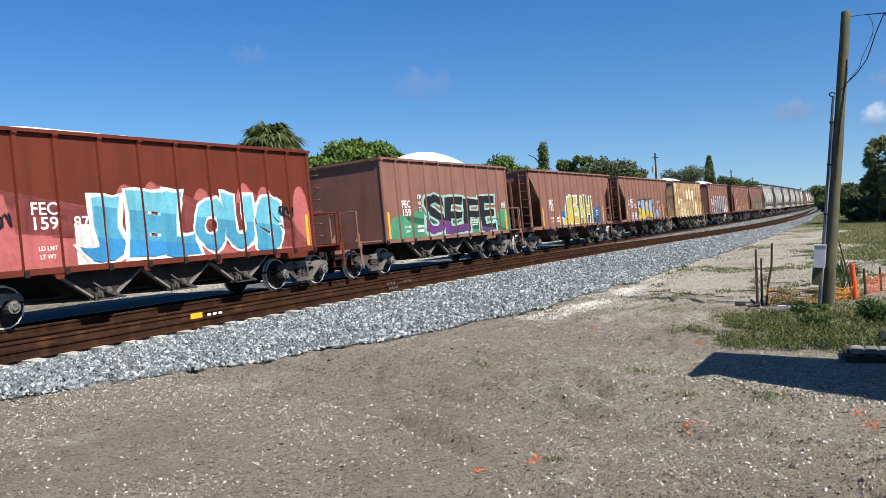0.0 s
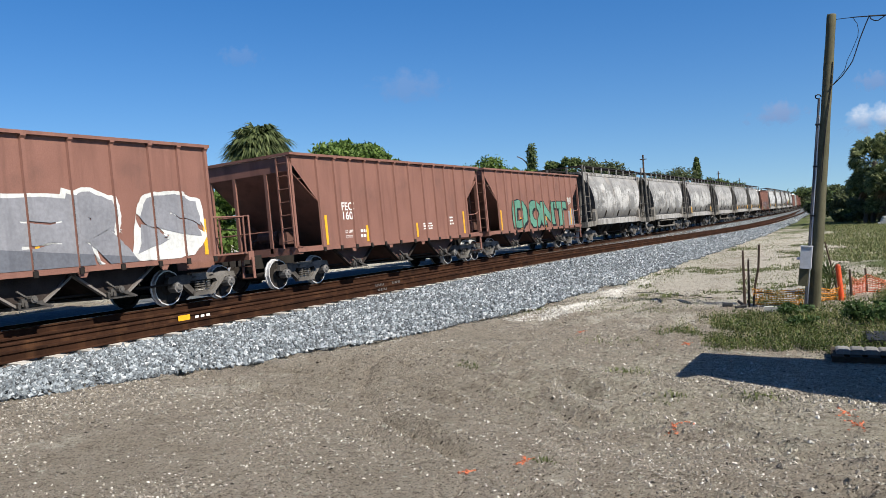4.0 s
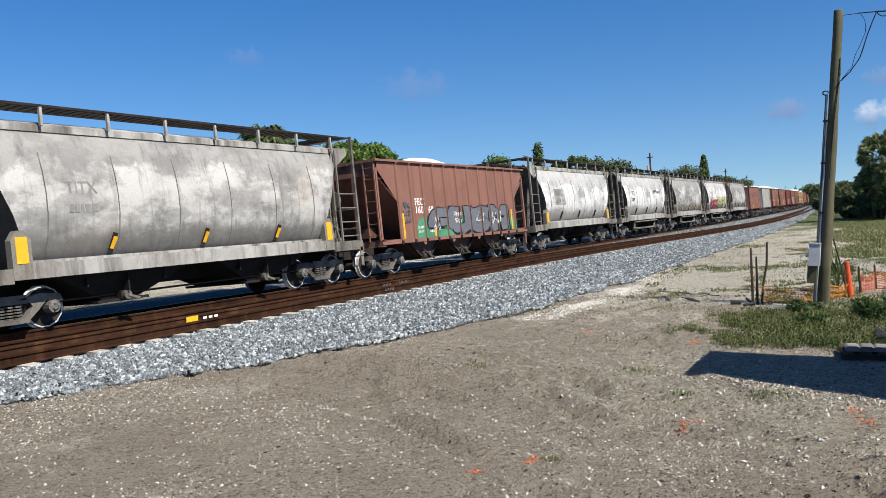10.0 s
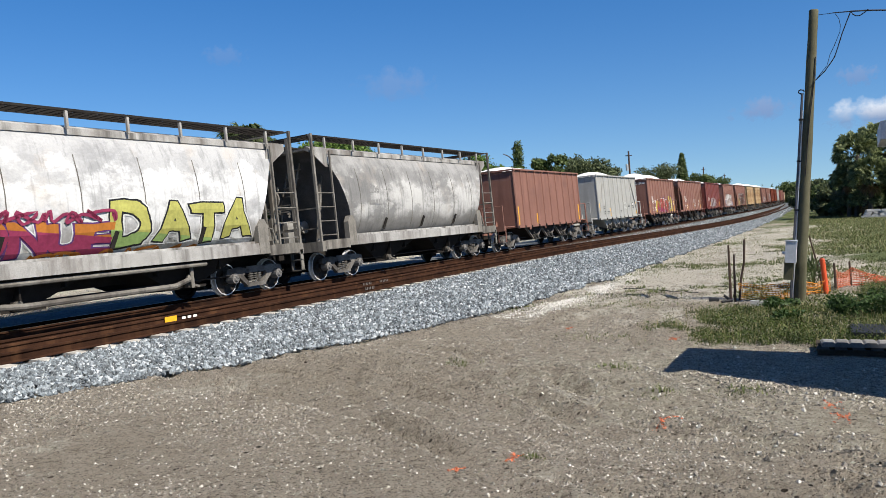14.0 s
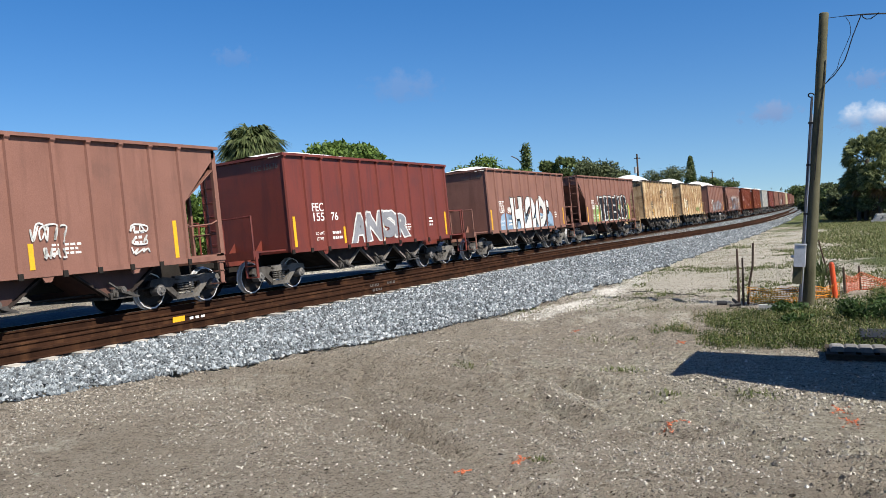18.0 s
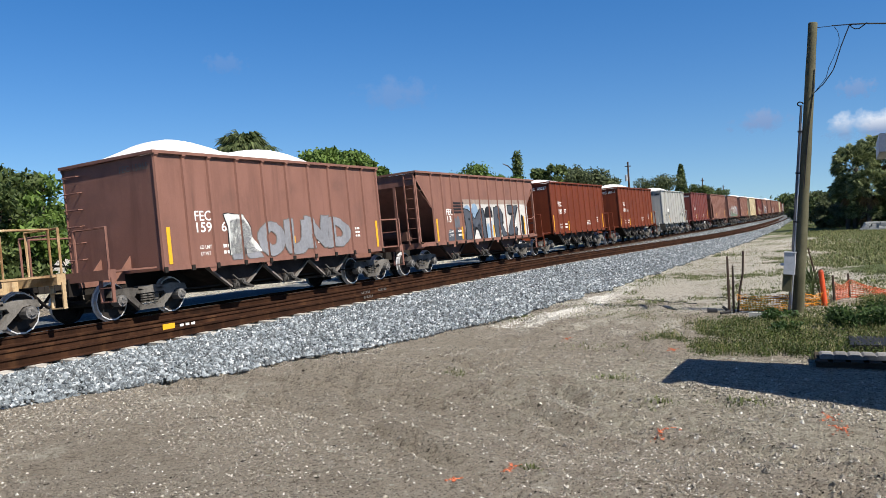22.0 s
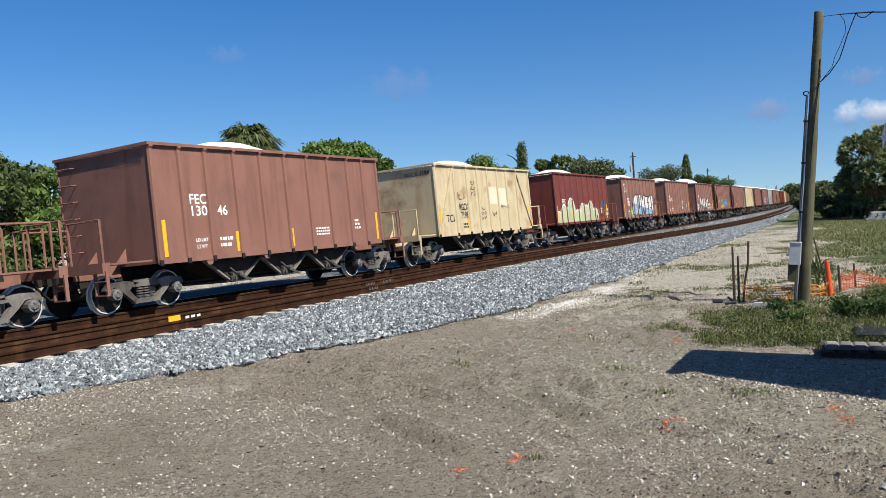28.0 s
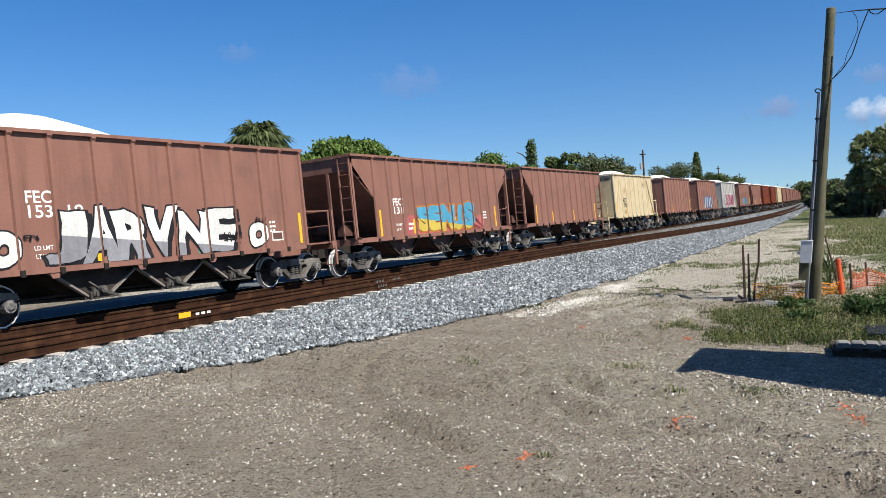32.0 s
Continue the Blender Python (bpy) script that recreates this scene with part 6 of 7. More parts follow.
# stones between the rails of both tracks, dusty brown
M_DULL = island_stone("rust_dusted_ballast", [(0.0, (0.053, 0.038, 0.030)), (0.6, (0.113, 0.087, 0.072)), (1.0, (0.196, 0.166, 0.143))])
y = rng.uniform(2, 70, 16000)
x = rng.uniform(-16.3, -11.4, 16000)
scatter("ballast_stones", np.stack([x, y, np.interp(x, [-16.3, -14, -11.4], [0.11, 0.17, 0.185])], -1), rng.uniform(0.025, 0.05, 16000), M_DULL, "rust-dusted crushed stone between the rails", 12, small=True)

# pebbles over the yard, thinning out with distance
n = 170000
az, d = np.radians(rng.uniform(-60, 4, n)), 3.4 + 19.0 * rng.uniform(0, 1, n)
x, y = d * np.sin(az), d * np.cos(az)
toe = np.array([toe_x(v) for v in y])
dens = np.array([noise.noise((a * 0.5, b * 0.5, 5.0)) + 0.6 * noise.noise((a * 1.6, b * 1.6, 8.0)) + 0.4 * noise.noise((a * 5.0, b * 5.0, 2.0)) for a, b in zip(x, y)])
keep = (x > toe - 0.1) & (dens > rng.uniform(-0.55, 0.60, n)) & (y > 2.2)
x, y, d = x[keep], y[keep], d[keep]
z = np.array([ground_z(a, b) for a, b in zip(x, y)])
s = (0.0048 + 0.0120 * rng.uniform(0, 1, len(x)) ** 3.0) * (0.65 + d / 18)
scatter("pebbles", np.stack([x, y, z], -1), s, M_PEBBLE, "small pale pebbles scattered over sandy soil", 13, 0.85, 0.45, True)
# coarser broken stone in bands
pts = []
for cx, cy, dx, dy, ang, k in ((-0.9, 9.1, 1.7, 0.35, -0.25, 420), (-1.4, 8.0, 1.1, 0.25, -0.5, 260), (-0.6, 7.5, 0.9, 0.3, -0.3, 260), (-2.4, 5.6, 0.5, 0.25, 0.2, 170), (-3.6, 8.2, 0.9, 0.35, 0.3, 130), (-1.2, 6.4, 1.2, 0.5, -0.3, 220), (-2.7, 12.2, 0.8, 0.4, 0.0, 120), (-1.1, 10.0, 1.0, 0.16, -0.33, 700), (-0.4, 9.5, 0.9, 0.2, -0.33, 500)):
    u, w = rng.normal(0, dx, k), rng.normal(0, dy, k)
    pts.append(np.stack([cx + u * math.cos(ang) - w * math.sin(ang), cy + u * math.sin(ang) + w * math.cos(ang), 0 * u], -1))
pts = np.concatenate(pts)
pts[:, 2] = [ground_z(a, b) for a, b, _ in pts]
scatter("broken_stones", pts, 0.006 + 0.026 * rng.uniform(0, 1, len(pts)) ** 3, M_PEBBLE, "coarser broken stones lying in drifts", 14)
# pale chips spilt along the foot of the ballast
t = rng.uniform(0, 1, 16000)
y = 15.0 + 15.0 * t ** 1.2
x = -6.2 + 0.10 * np.sin(y * 0.7) + rng.normal(0, 0.22, len(y))
drift = np.array([noise.noise((a * 1.1, b * 0.55, 14.0)) for a, b in zip(x, y)])
keep = drift + 0.28 * rng.normal(0, 1, len(x)) > 0.42 + 0.5 * np.clip((y - 25) / 8, 0, 1)
x, y = x[keep], y[keep]
scatter("limestone_chips", np.stack([x, y, 0 * x + 0.01], -1), 0.007 + 0.022 * rng.uniform(0, 1, len(x)) ** 2.5, M_LIME, "white limestone chips spilt along the ballast foot", 15)


def leaf_mat(name, dark, light, back=0.25):
    m, nt, b, co = base_mat(name, 0.6)
    geo = nt.nodes.new("ShaderNodeNewGeometry")
    col = ramp(nt, geo.outputs["Random Per Island"], [(0.0, dark), (0.7, light), (1.0, tuple(min(1, c * 1.35) for c in light))])
    col = mixc(nt, ramp(nt, noise_tex(nt, co, 0.7), [(0.4, (0, 0, 0)), (0.7, (0.5, 0.5, 0.5))]), col, tuple(c * 0.9 for c in dark))
    nt.links.new(col, b.inputs["Base Color"])
    tr = nt.nodes.new("ShaderNodeBsdfTranslucent")
    nt.links.new(col, tr.inputs["Color"])
    mx = nt.nodes.new("ShaderNodeMixShader")
    mx.inputs[0].default_value = back
    nt.links.new(b.outputs[0], mx.inputs[1])
    nt.links.new(tr.outputs[0], mx.inputs[2])
    nt.links.new(mx.outputs[0], nt.nodes["Material Output"].inputs["Surface"])
    return m


M_GRASS = leaf_mat("green_grass", (0.016, 0.030, 0.007), (0.095, 0.125, 0.030))
M_DRYG = leaf_mat("sun_bleached_grass", (0.070, 0.088, 0.028), (0.165, 0.180, 0.068))
M_DRY = leaf_mat("dry_grass", (0.151, 0.143, 0.060), (0.257, 0.234, 0.121))
M_WEED = leaf_mat("dark_weed_leaves", (0.017, 0.038, 0.009), (0.053, 0.091, 0.024))
# lighter copy of the palm green, with sunlight put into the colour
M_PALM2 = leaf_mat("sunlit_palm_fronds", (0.045, 0.064, 0.022), (0.215, 0.245, 0.110), 0.35)


def blades(name, x, y, h, material, label, seed, lean=0.35, width=0.012):
    rng = np.random.default_rng(seed)
    n = len(x)
    z = np.array([ground_z(a, b) for a, b in zip(x, y)])
    a = rng.uniform(0, 6.283, n)
    w = width * rng.uniform(0.6, 1.4, n)
    d = np.stack([np.cos(a), np.sin(a)], -1)
    p = np.stack([-d[:, 1], d[:, 0]], -1)
    l = rng.uniform(0, lean, n) * h
    v = np.zeros((n, 5, 3))
    root = np.stack([x, y], -1)
    v[:, 0, :2], v[:, 1, :2] = root - p * w[:, None], root + p * w[:, None]
    mid = root + d * (l * 0.35)[:, None]
    v[:, 2, :2], v[:, 3, :2] = mid + p * (w * 0.8)[:, None], mid - p * (w * 0.8)[:, None]
    v[:, 4, :2] = root + d * l[:, None] * 1.4
    v[:, :2, 2] = z[:, None] - 0.01
    v[:, 2:4, 2] = (z + h * 0.6)[:, None]
    v[:, 4, 2] = z + h
    idx = 5 * np.arange(n)[:, None]
    faces = [tuple(q) for q in (idx + np.array([0, 1, 2, 3]))] + [tuple(q) for q in (idx + np.array([3, 2, 4]))]
    me = bpy.data.meshes.new(name)
    me.from_pydata(v.reshape(-1, 3), [], faces)
    me.materials.append(material)
    return tagged(new(name, me), label, kind="stuff")


def patch(cx, cy, rx, ry, n):
    return rng.normal(cx, rx, n), rng.normal(cy, ry, n)


# the overgrown patch round the pole
n = 95000
x = rng.uniform(-3.8, 4.0, n)
y = rng.uniform(12.3, 21.5, n)
edge = np.interp(y, [12.6, 14, 16, 18, 21.5], [-2.55, -2.8, -3.1, -2.6, -1.6])
inside = np.minimum((x - edge + 0.25) / 1.7, (y - 12.6) / 0.9)
clump = np.array([noise.noise((a * 1.3, b * 1.3, 1.0)) + 0.7 * noise.noise((a * 4.1, b * 4.1, 2.0)) for a, b in zip(x, y)])
back = np.clip((y - 16.6) / 1.2, 0, 1) * np.clip((0.4 - x) / 0.6, 0, 1)
keep = clump + 1.0 * np.clip(inside, -1, 0.9) - 0.75 * back > 0.18 + 0.25 * rng.uniform(0, 1, n)
x, y, clump, back = x[keep], y[keep], clump[keep], back[keep]
tall = (0.02 + 0.125 * rng.uniform(0, 1, len(x)) ** 2.2 * np.clip(0.6 + clump, 0.25, 1.4)) * (1 - 0.55 * back) * np.clip(0.45 + 0.7 * inside[keep], 0.3, 1.0)
blades("grass", x, y, tall, M_GRASS, "rough green grass and weeds round the pole", 21, 1.7, 0.0045)
# leafy ground cover among the grass
k = 60000
pick = rng.integers(0, len(x), k)
cover = np.stack([x[pick] + rng.normal(0, 0.05, k), y[pick] + rng.normal(0, 0.05, k), 0.01 + 0.12 * rng.uniform(0, 1, k) ** 1.5], -1)
u, w = rng.normal(0, 1, (k, 3)), rng.normal(0, 1, (k, 3))
u /= np.linalg.norm(u, axis=1)[:, None]
w /= np.linalg.norm(w, axis=1)[:, None]
sz = rng.uniform(0.010, 0.026, k)[:, None]
quad = np.stack([cover - u * sz, cover + w * sz * 0.6, cover + u * sz, cover - w * sz * 0.6], 1).reshape(-1, 3)
me = bpy.data.meshes.new("ground_cover")
me.from_pydata(quad, [], [tuple(q) for q in (4 * np.arange(k)[:, None] + np.array([0, 1, 2, 3]))])
me.materials.append(M_GRASS)
tagged(new("ground_cover", me), "small leafy weeds among the rough grass", kind="stuff")
sel = rng.uniform(0, 1, len(x)) < 0.15
blades("dry_grass", x[sel], y[sel] + 0.05, rng.uniform(0.04, 0.20, sel.sum()), M_DRY, "dry straw-coloured grass among the weeds", 22, 0.8, 0.006)
# scattered tufts on the yard and along the ballast
xs_, ys_ = [], []
for cx, cy, rx, ry, k in ((-5.0, 19.0, 0.9, 0.5, 500), (-4.6, 17.2, 0.8, 0.35, 400), (-6.2, 26.0, 0.5, 2.0, 700), (-5.9, 33.0, 0.6, 3.0, 800), (-3.0, 10.6, 0.14, 0.12, 90), (-5.27, 10.4, 0.13, 0.08, 70), (-2.1, 9.3, 0.12, 0.1, 50), (-1.2, 9.6, 0.2, 0.12, 90), (-2.6, 6.5, 0.08, 0.05, 30), (-6.9, 17.0, 0.25, 0.5, 220), (-3.9, 13.0, 0.4, 0.2, 80), (-5.0, 42.0, 1.3, 4.0, 1500), (-6.0, 55.0, 1.2, 6.0, 2200), (-2.5, 26.0, 1.2, 1.5, 700), (-0.5, 30.0, 1.5, 2.0, 1200)):
    a, b = patch(cx, cy, rx, ry, k)
    xs_.append(a)
    ys_.append(b)
x, y = np.concatenate(xs_), np.concatenate(ys_)
blades("grass", x, y, rng.uniform(0.015, 0.06, len(x)), M_DRYG, "scattered tufts of grass on the yard", 23, 1.6, 0.008)
# patchy low grass on the sand beyond the pole
n = 60000
y = 18.5 + 32.0 * rng.uniform(0, 1, n) ** 1.3
x = rng.uniform(-6.4, 1.5, n)
clump = np.array([noise.noise((a * 0.55, b * 0.30, 31.0)) + 0.6 * noise.noise((a * 2.0, b * 1.4, 33.0)) for a, b in zip(x, y)])
keep = clump - 0.12 * np.clip((-x - 4.0), -2, 0.5) > 0.22 + 0.16 * rng.uniform(0, 1, n)
x, y = x[keep], y[keep]
blades("grass", x, y, 0.015 + 0.07 * rng.uniform(0, 1, len(x)) ** 2 * (0.7 + y / 60), M_DRYG, "patchy low grass on pale sand", 26, 1.6, 0.012)
# the far meadow
n = 52000
y = rng.uniform(33, 100, n)
x = rng.uniform(-4.6, 8, n) - (y > 70) * 1.0
clear = np.array([noise.noise((a * 0.25, b * 0.12, 6.0)) for a, b in zip(x, y)]) + np.clip((x + 2.2) / 3.0, -1, 1) + np.clip((y - 52) / 30, -0.5, 1)
keep = clear > 0.1 * rng.uniform(-1, 1, n)
x, y = x[keep], y[keep]
blades("grass", x, y, rng.uniform(0.04, 0.17, len(x)), M_DRYG, "tall grass of the meadow beyond the pole", 24, 1.5, 0.016)
blades("dry_grass", x[::5] + 0.1, y[::5], rng.uniform(0.06, 0.18, len(x[::5])), M_DRY, "dry seed stalks in the tall meadow grass", 25, 0.9, 0.016)


# ---- plants ----
def leaf_cloud(centres, radii, n, size, seed, squash=0.8):
    """Points of a crown made of overlapping clumps, as leaf quads."""
    rng = np.random.default_rng(seed)
    c = np.array(centres, float)
    r = np.array(radii, float)
    k = rng.choice(len(c), n, p=r ** 2 / (r ** 2).sum())
    d = rng.normal(0, 1, (n, 3))
    d /= np.linalg.norm(d, axis=1)[:, None]
    p = c[k] + d * (r[k] * rng.uniform(0.5, 1.0, n) * np.where(rng.uniform(0, 1, n) < 0.16, 1.35, 1.08))[:, None] * np.array([1, 1, squash])
    u = rng.normal(0, 1, (n, 3))
    u /= np.linalg.norm(u, axis=1)[:, None]
    w = np.cross(u, d + 0.5 * rng.normal(0, 1, (n, 3)))
    w /= np.linalg.norm(w, axis=1)[:, None] + 1e-6
    s = (size * rng.uniform(0.6, 1.4, n))[:, None]
    v = np.stack([p - u * s, p + w * s * 0.45, p + u * s, p - w * s * 0.45], 1)
    return v.reshape(-1, 3), [tuple(q) for q in (4 * np.arange(n)[:, None] + np.array([0, 1, 2, 3]))]


def crown_mesh(name, verts, faces, material):
    me = bpy.data.meshes.new(name)
    me.from_pydata(verts, [], faces)
    me.materials.append(material)
    return me


M_BARK = shade("grey_bark", (0.068, 0.057, 0.045), (0.128, 0.109, 0.091), 4.0, 0.95, relief=0.02)
M_LEAF1 = leaf_mat("bright_broad_leaves", (0.045, 0.085, 0.014), (0.130, 0.195, 0.045), 0.32)
M_LEAF2 = leaf_mat("dark_broad_leaves", (0.036, 0.060, 0.018), (0.118, 0.152, 0.052), 0.35)
M_LEAF3 = leaf_mat("grey_green_leaves", (0.050, 0.066, 0.030), (0.120, 0.142, 0.066), 0.35)
M_PALM = leaf_mat("palm_fronds", (0.038, 0.060, 0.019), (0.128, 0.151, 0.060), 0.35)
M_PALMD = leaf_mat("dead_palm_fronds", (0.091, 0.057, 0.023), (0.189, 0.128, 0.060))


def tree(x, y, height, spread, material, label, seed, n=5000, leaf=0.16, low=0.25, category="tree", name="tree"):
    """A tapered trunk with limbs and a crown of separate clumps."""
    rng = np.random.default_rng(seed)
    t = thing(name, label, category, "trees beyond the track", m=pose(x, y, 0))
    bm = bmesh.new()
    top = height * 0.55
    tube(bm, (0, 0, -0.1), (0.1, 0.05, top), 0.055 * height ** 0.8, 8, 0.03 * height ** 0.7)
    cs, rs = [], []
    k = int(9 + spread * 2.5)
    for i in range(k):
        a = rng.uniform(0, 6.283)
        rr = spread * rng.uniform(0.15, 0.85)
        zc = height * (rng.uniform(0.74, 0.87) if i % 3 else rng.uniform(low + 0.1, 0.8)) - 0.12 * rr if low > 0 else height * rng.uniform(0.1, 0.84) - 0.12 * rr
        p = (rr * math.cos(a), rr * math.sin(a), zc)
        cs.append(p)
        rs.append(rng.uniform(0.28, 0.5) * spread * 0.75)
        tube(bm, (0.05, 0.02, top * rng.uniform(0.35, 0.95)), p, 0.02 * height ** 0.7, 5, 0.012)
    part("trunk", bm, M_BARK, t)
    v, f = leaf_cloud(cs, rs, n, leaf, seed + 1)
    part("crown", crown_mesh("crown", v, f, material), None, t)
    return t


def fan(bm_v, bm_f, root, direction, length, width, n, rng, droop, twist=0.0):
    """One fan leaf: a stalk and narrow blades that droop."""
    d = Vector(direction).normalized()
    side = d.cross(Vector((0, 0, 1)))
    side = side.normalized() if side.length > 0.05 else Vector((1, 0, 0))
    up = side.cross(d)
    side, up = side * math.cos(twist) + up * math.sin(twist), up * math.cos(twist) - side * math.sin(twist)
    stalk = Vector(root) + d * length * 0.5
    b = len(bm_v)
    bm_v += [tuple(Vector(root) + side * 0.03), tuple(Vector(root) - side * 0.03), tuple(stalk - side * 0.02), tuple(stalk + side * 0.02)]
    bm_f.append((b, b + 1, b + 2, b + 3))
    for i in range(n):
        a = (i / (n - 1) - 0.5) * 3.6
        out = (d * math.cos(a) + side * math.sin(a)).normalized()
        l = length * 0.55 * rng.uniform(0.8, 1.1) * (0.65 + 0.35 * math.cos(a))
        mid = stalk + out * l * 0.55 + up * 0.06 * length
        tip = stalk + out * l + Vector((0, 0, -droop * l * rng.uniform(0.5, 1.2)))
        q = out.cross(up).normalized() * width
        b = len(bm_v)
        bm_v += [tuple(stalk), tuple(mid + q), tuple(tip), tuple(mid - q)]
        bm_f.append((b, b + 1, b + 2, b + 3))


def palm(x, y, trunk_h, size, label, seed, fronds=80, dead=10, n=22, droop=0.5, leaf=None, ball=0.0):
    rng = np.random.default_rng(seed)
    t = thing("palm", label, "palm tree", "palms", m=pose(x, y, 0))
    bm = bmesh.new()
    for i in range(10):
        z0, z1 = trunk_h * i / 10 - 0.1, trunk_h * (i + 1) / 10
        tube(bm, (0.02 * i, 0, z0), (0.02 * (i + 1), 0, z1), 0.20 + 0.02 * (i % 2), 9, 0.19)
    part("trunk", bm, M_BARK, t)
    v, f = [], []
    for i in range(fronds):
        a, e = rng.uniform(0, 6.283), math.asin(rng.uniform(-0.35, 0.97))
        d = (math.cos(a) * math.cos(e), math.sin(a) * math.cos(e), math.sin(e))
        k = ball * rng.uniform(0.6, 1.0)
        fan(v, f, (0.2 + d[0] * size * k, d[1] * size * k, trunk_h + d[2] * size * k), d, size * (1 - ball) * rng.uniform(0.8, 1.15), (0.024 if leaf else 0.035) * size, n, rng, droop if e > 0 else 0.2, rng.uniform(-1.4, 1.4) if ball else 0.0)
    part("crown", crown_mesh("crown", v, f, leaf or M_PALM), None, t)
    v, f = [], []
    for i in range(dead):
        a, e = rng.uniform(0, 6.283), rng.uniform(-1.3, -0.7)
        d = (math.cos(a) * math.cos(e), math.sin(a) * math.cos(e), math.sin(e))
        fan(v, f, (0.2, 0, trunk_h - 0.1), d, size * 0.8, 0.03 * size, 12, rng, 0.1)
    if dead:
        part("dead_fronds", crown_mesh("dead_fronds", v, f, M_PALMD), None, t, "brown hanging dead fronds")
    return t


def along(az, dist):
    a = math.radians(az)
    return math.sin(a) * dist, math.cos(a) * dist


# beyond the train: (direction in degrees from the track, distance, height, spread)
palm(*along(-41.2, 51), 6.5, 2.25, "fan palm with a round green crown behind the track", 31, 150, 14, 26)
for az, d, h, s, mat, seed, n in ((-37.6, 52, 5.6, 2.4, M_LEAF1, 41, 10000), (-35.8, 53, 6.2, 2.5, M_LEAF1, 42, 10000), (-33.9, 54, 6.7, 2.2, M_LEAF1, 43, 9000), (-32.6, 54, 5.8, 1.7, M_LEAF1, 40, 6000),
                            (-25.6, 70, 6.1, 3.0, M_LEAF1, 44, 6500), (-23.6, 72, 5.9, 2.4, M_LEAF1, 45, 4500), (-19.9, 80, 6.9, 2.2, M_LEAF2, 46, 5500), (-17.6, 86, 6.5, 3.0, M_LEAF3, 47, 7000), (-16.3, 90, 6.0, 2.4, M_LEAF3, 48, 4500),
                            (-12.2, 150, 8.0, 4.0, M_LEAF3, 49, 6000), (-9.6, 150, 6.5, 3.0, M_LEAF2, 50, 3500), (-8.6, 170, 6.5, 3.0, M_LEAF2, 51, 3500), (-27.5, 62, 4.5, 2.5, M_LEAF2, 52, 5000), (-29.5, 60, 4.6, 2.5, M_LEAF1, 53, 5000)):
    tree(*along(az, d), h * 1.22, s * 1.05, mat, "leafy broad-crowned tree standing behind the railway", seed, n)
for i, (az, d, h) in enumerate(((-39.5, 50, 4.3), (-44, 46, 4.6), (-46.5, 44, 4.2), (-49, 42, 4.8), (-51.5, 40, 4.4), (-54, 38, 4.9), (-56.5, 37, 5.3), (-59, 36, 5.0), (-61.5, 35, 4.6), (-64, 35, 4.8))):
    tree(*along(az, d), h * 1.15, 2.4, M_LEAF1 if i % 3 else M_LEAF2, "dense green bush standing behind the railway", 60 + i, 6500, 0.15, 0.0, "bush", "bush")

# bare trunk overgrown with creeper, with one dead branch
px, py = along(-21.95, 76)
vine = thing("tree", "slender dead trunk overgrown with green creeper", "tree", "trees beyond the track", m=pose(px, py, 0))
bm = bmesh.new()
tube(bm, (0, 0, -0.1), (0.1, 0, 8.2), 0.16, 7, 0.07)
pipe(bm, [(0.05, 0, 6.4), (-0.8, -0.2, 7.3), (-1.3, -0.3, 7.55)], 0.05, 5)
part("trunk", bm, M_BARK, vine)
v, f = leaf_cloud([(0.05, 0, 4.4 + 0.5 * i) for i in range(9)], [0.75, 0.7, 0.6, 0.55, 0.5, 0.5, 0.5, 0.45, 0.35], 2600, 0.13, 71, 1.0)
part("crown", crown_mesh("crown", v, f, M_LEAF2), None, vine)


def conifer(x, y, h, seed):
    rng = np.random.default_rng(seed)
    t = thing("norfolk_pine", "tall narrow pine with tiers of level branches", "pine tree", m=pose(x, y, 0))
    bm = bmesh.new()
    tube(bm, (0, 0, -0.1), (0, 0, h), 0.22, 7, 0.03)
    v, f = [], []
    cs, rs = [], []
    for k in range(20):
        z = h * (0.3 + 0.69 * k / 19)
        r = 0.15 * h * (1 - k / 20.5)
        for i in range(6):
            a = 6.283 * i / 6 + k
            p = (r * math.cos(a), r * math.sin(a), z - 0.05 * r)
            tube(bm, (0, 0, z), p, 0.03, 4, 0.01)
            for q in (0.45, 0.75, 1.0):
                cs.append((p[0] * q, p[1] * q, z))
                rs.append(0.34)
    part("trunk", bm, M_BARK, t)
    v, f = leaf_cloud(cs, rs, 6500, 0.17, seed, 0.9)
    part("crown", crown_mesh("crown", v, f, M_LEAF2), None, t)


conifer(*along(-10.75, 165), 11.6, 81)

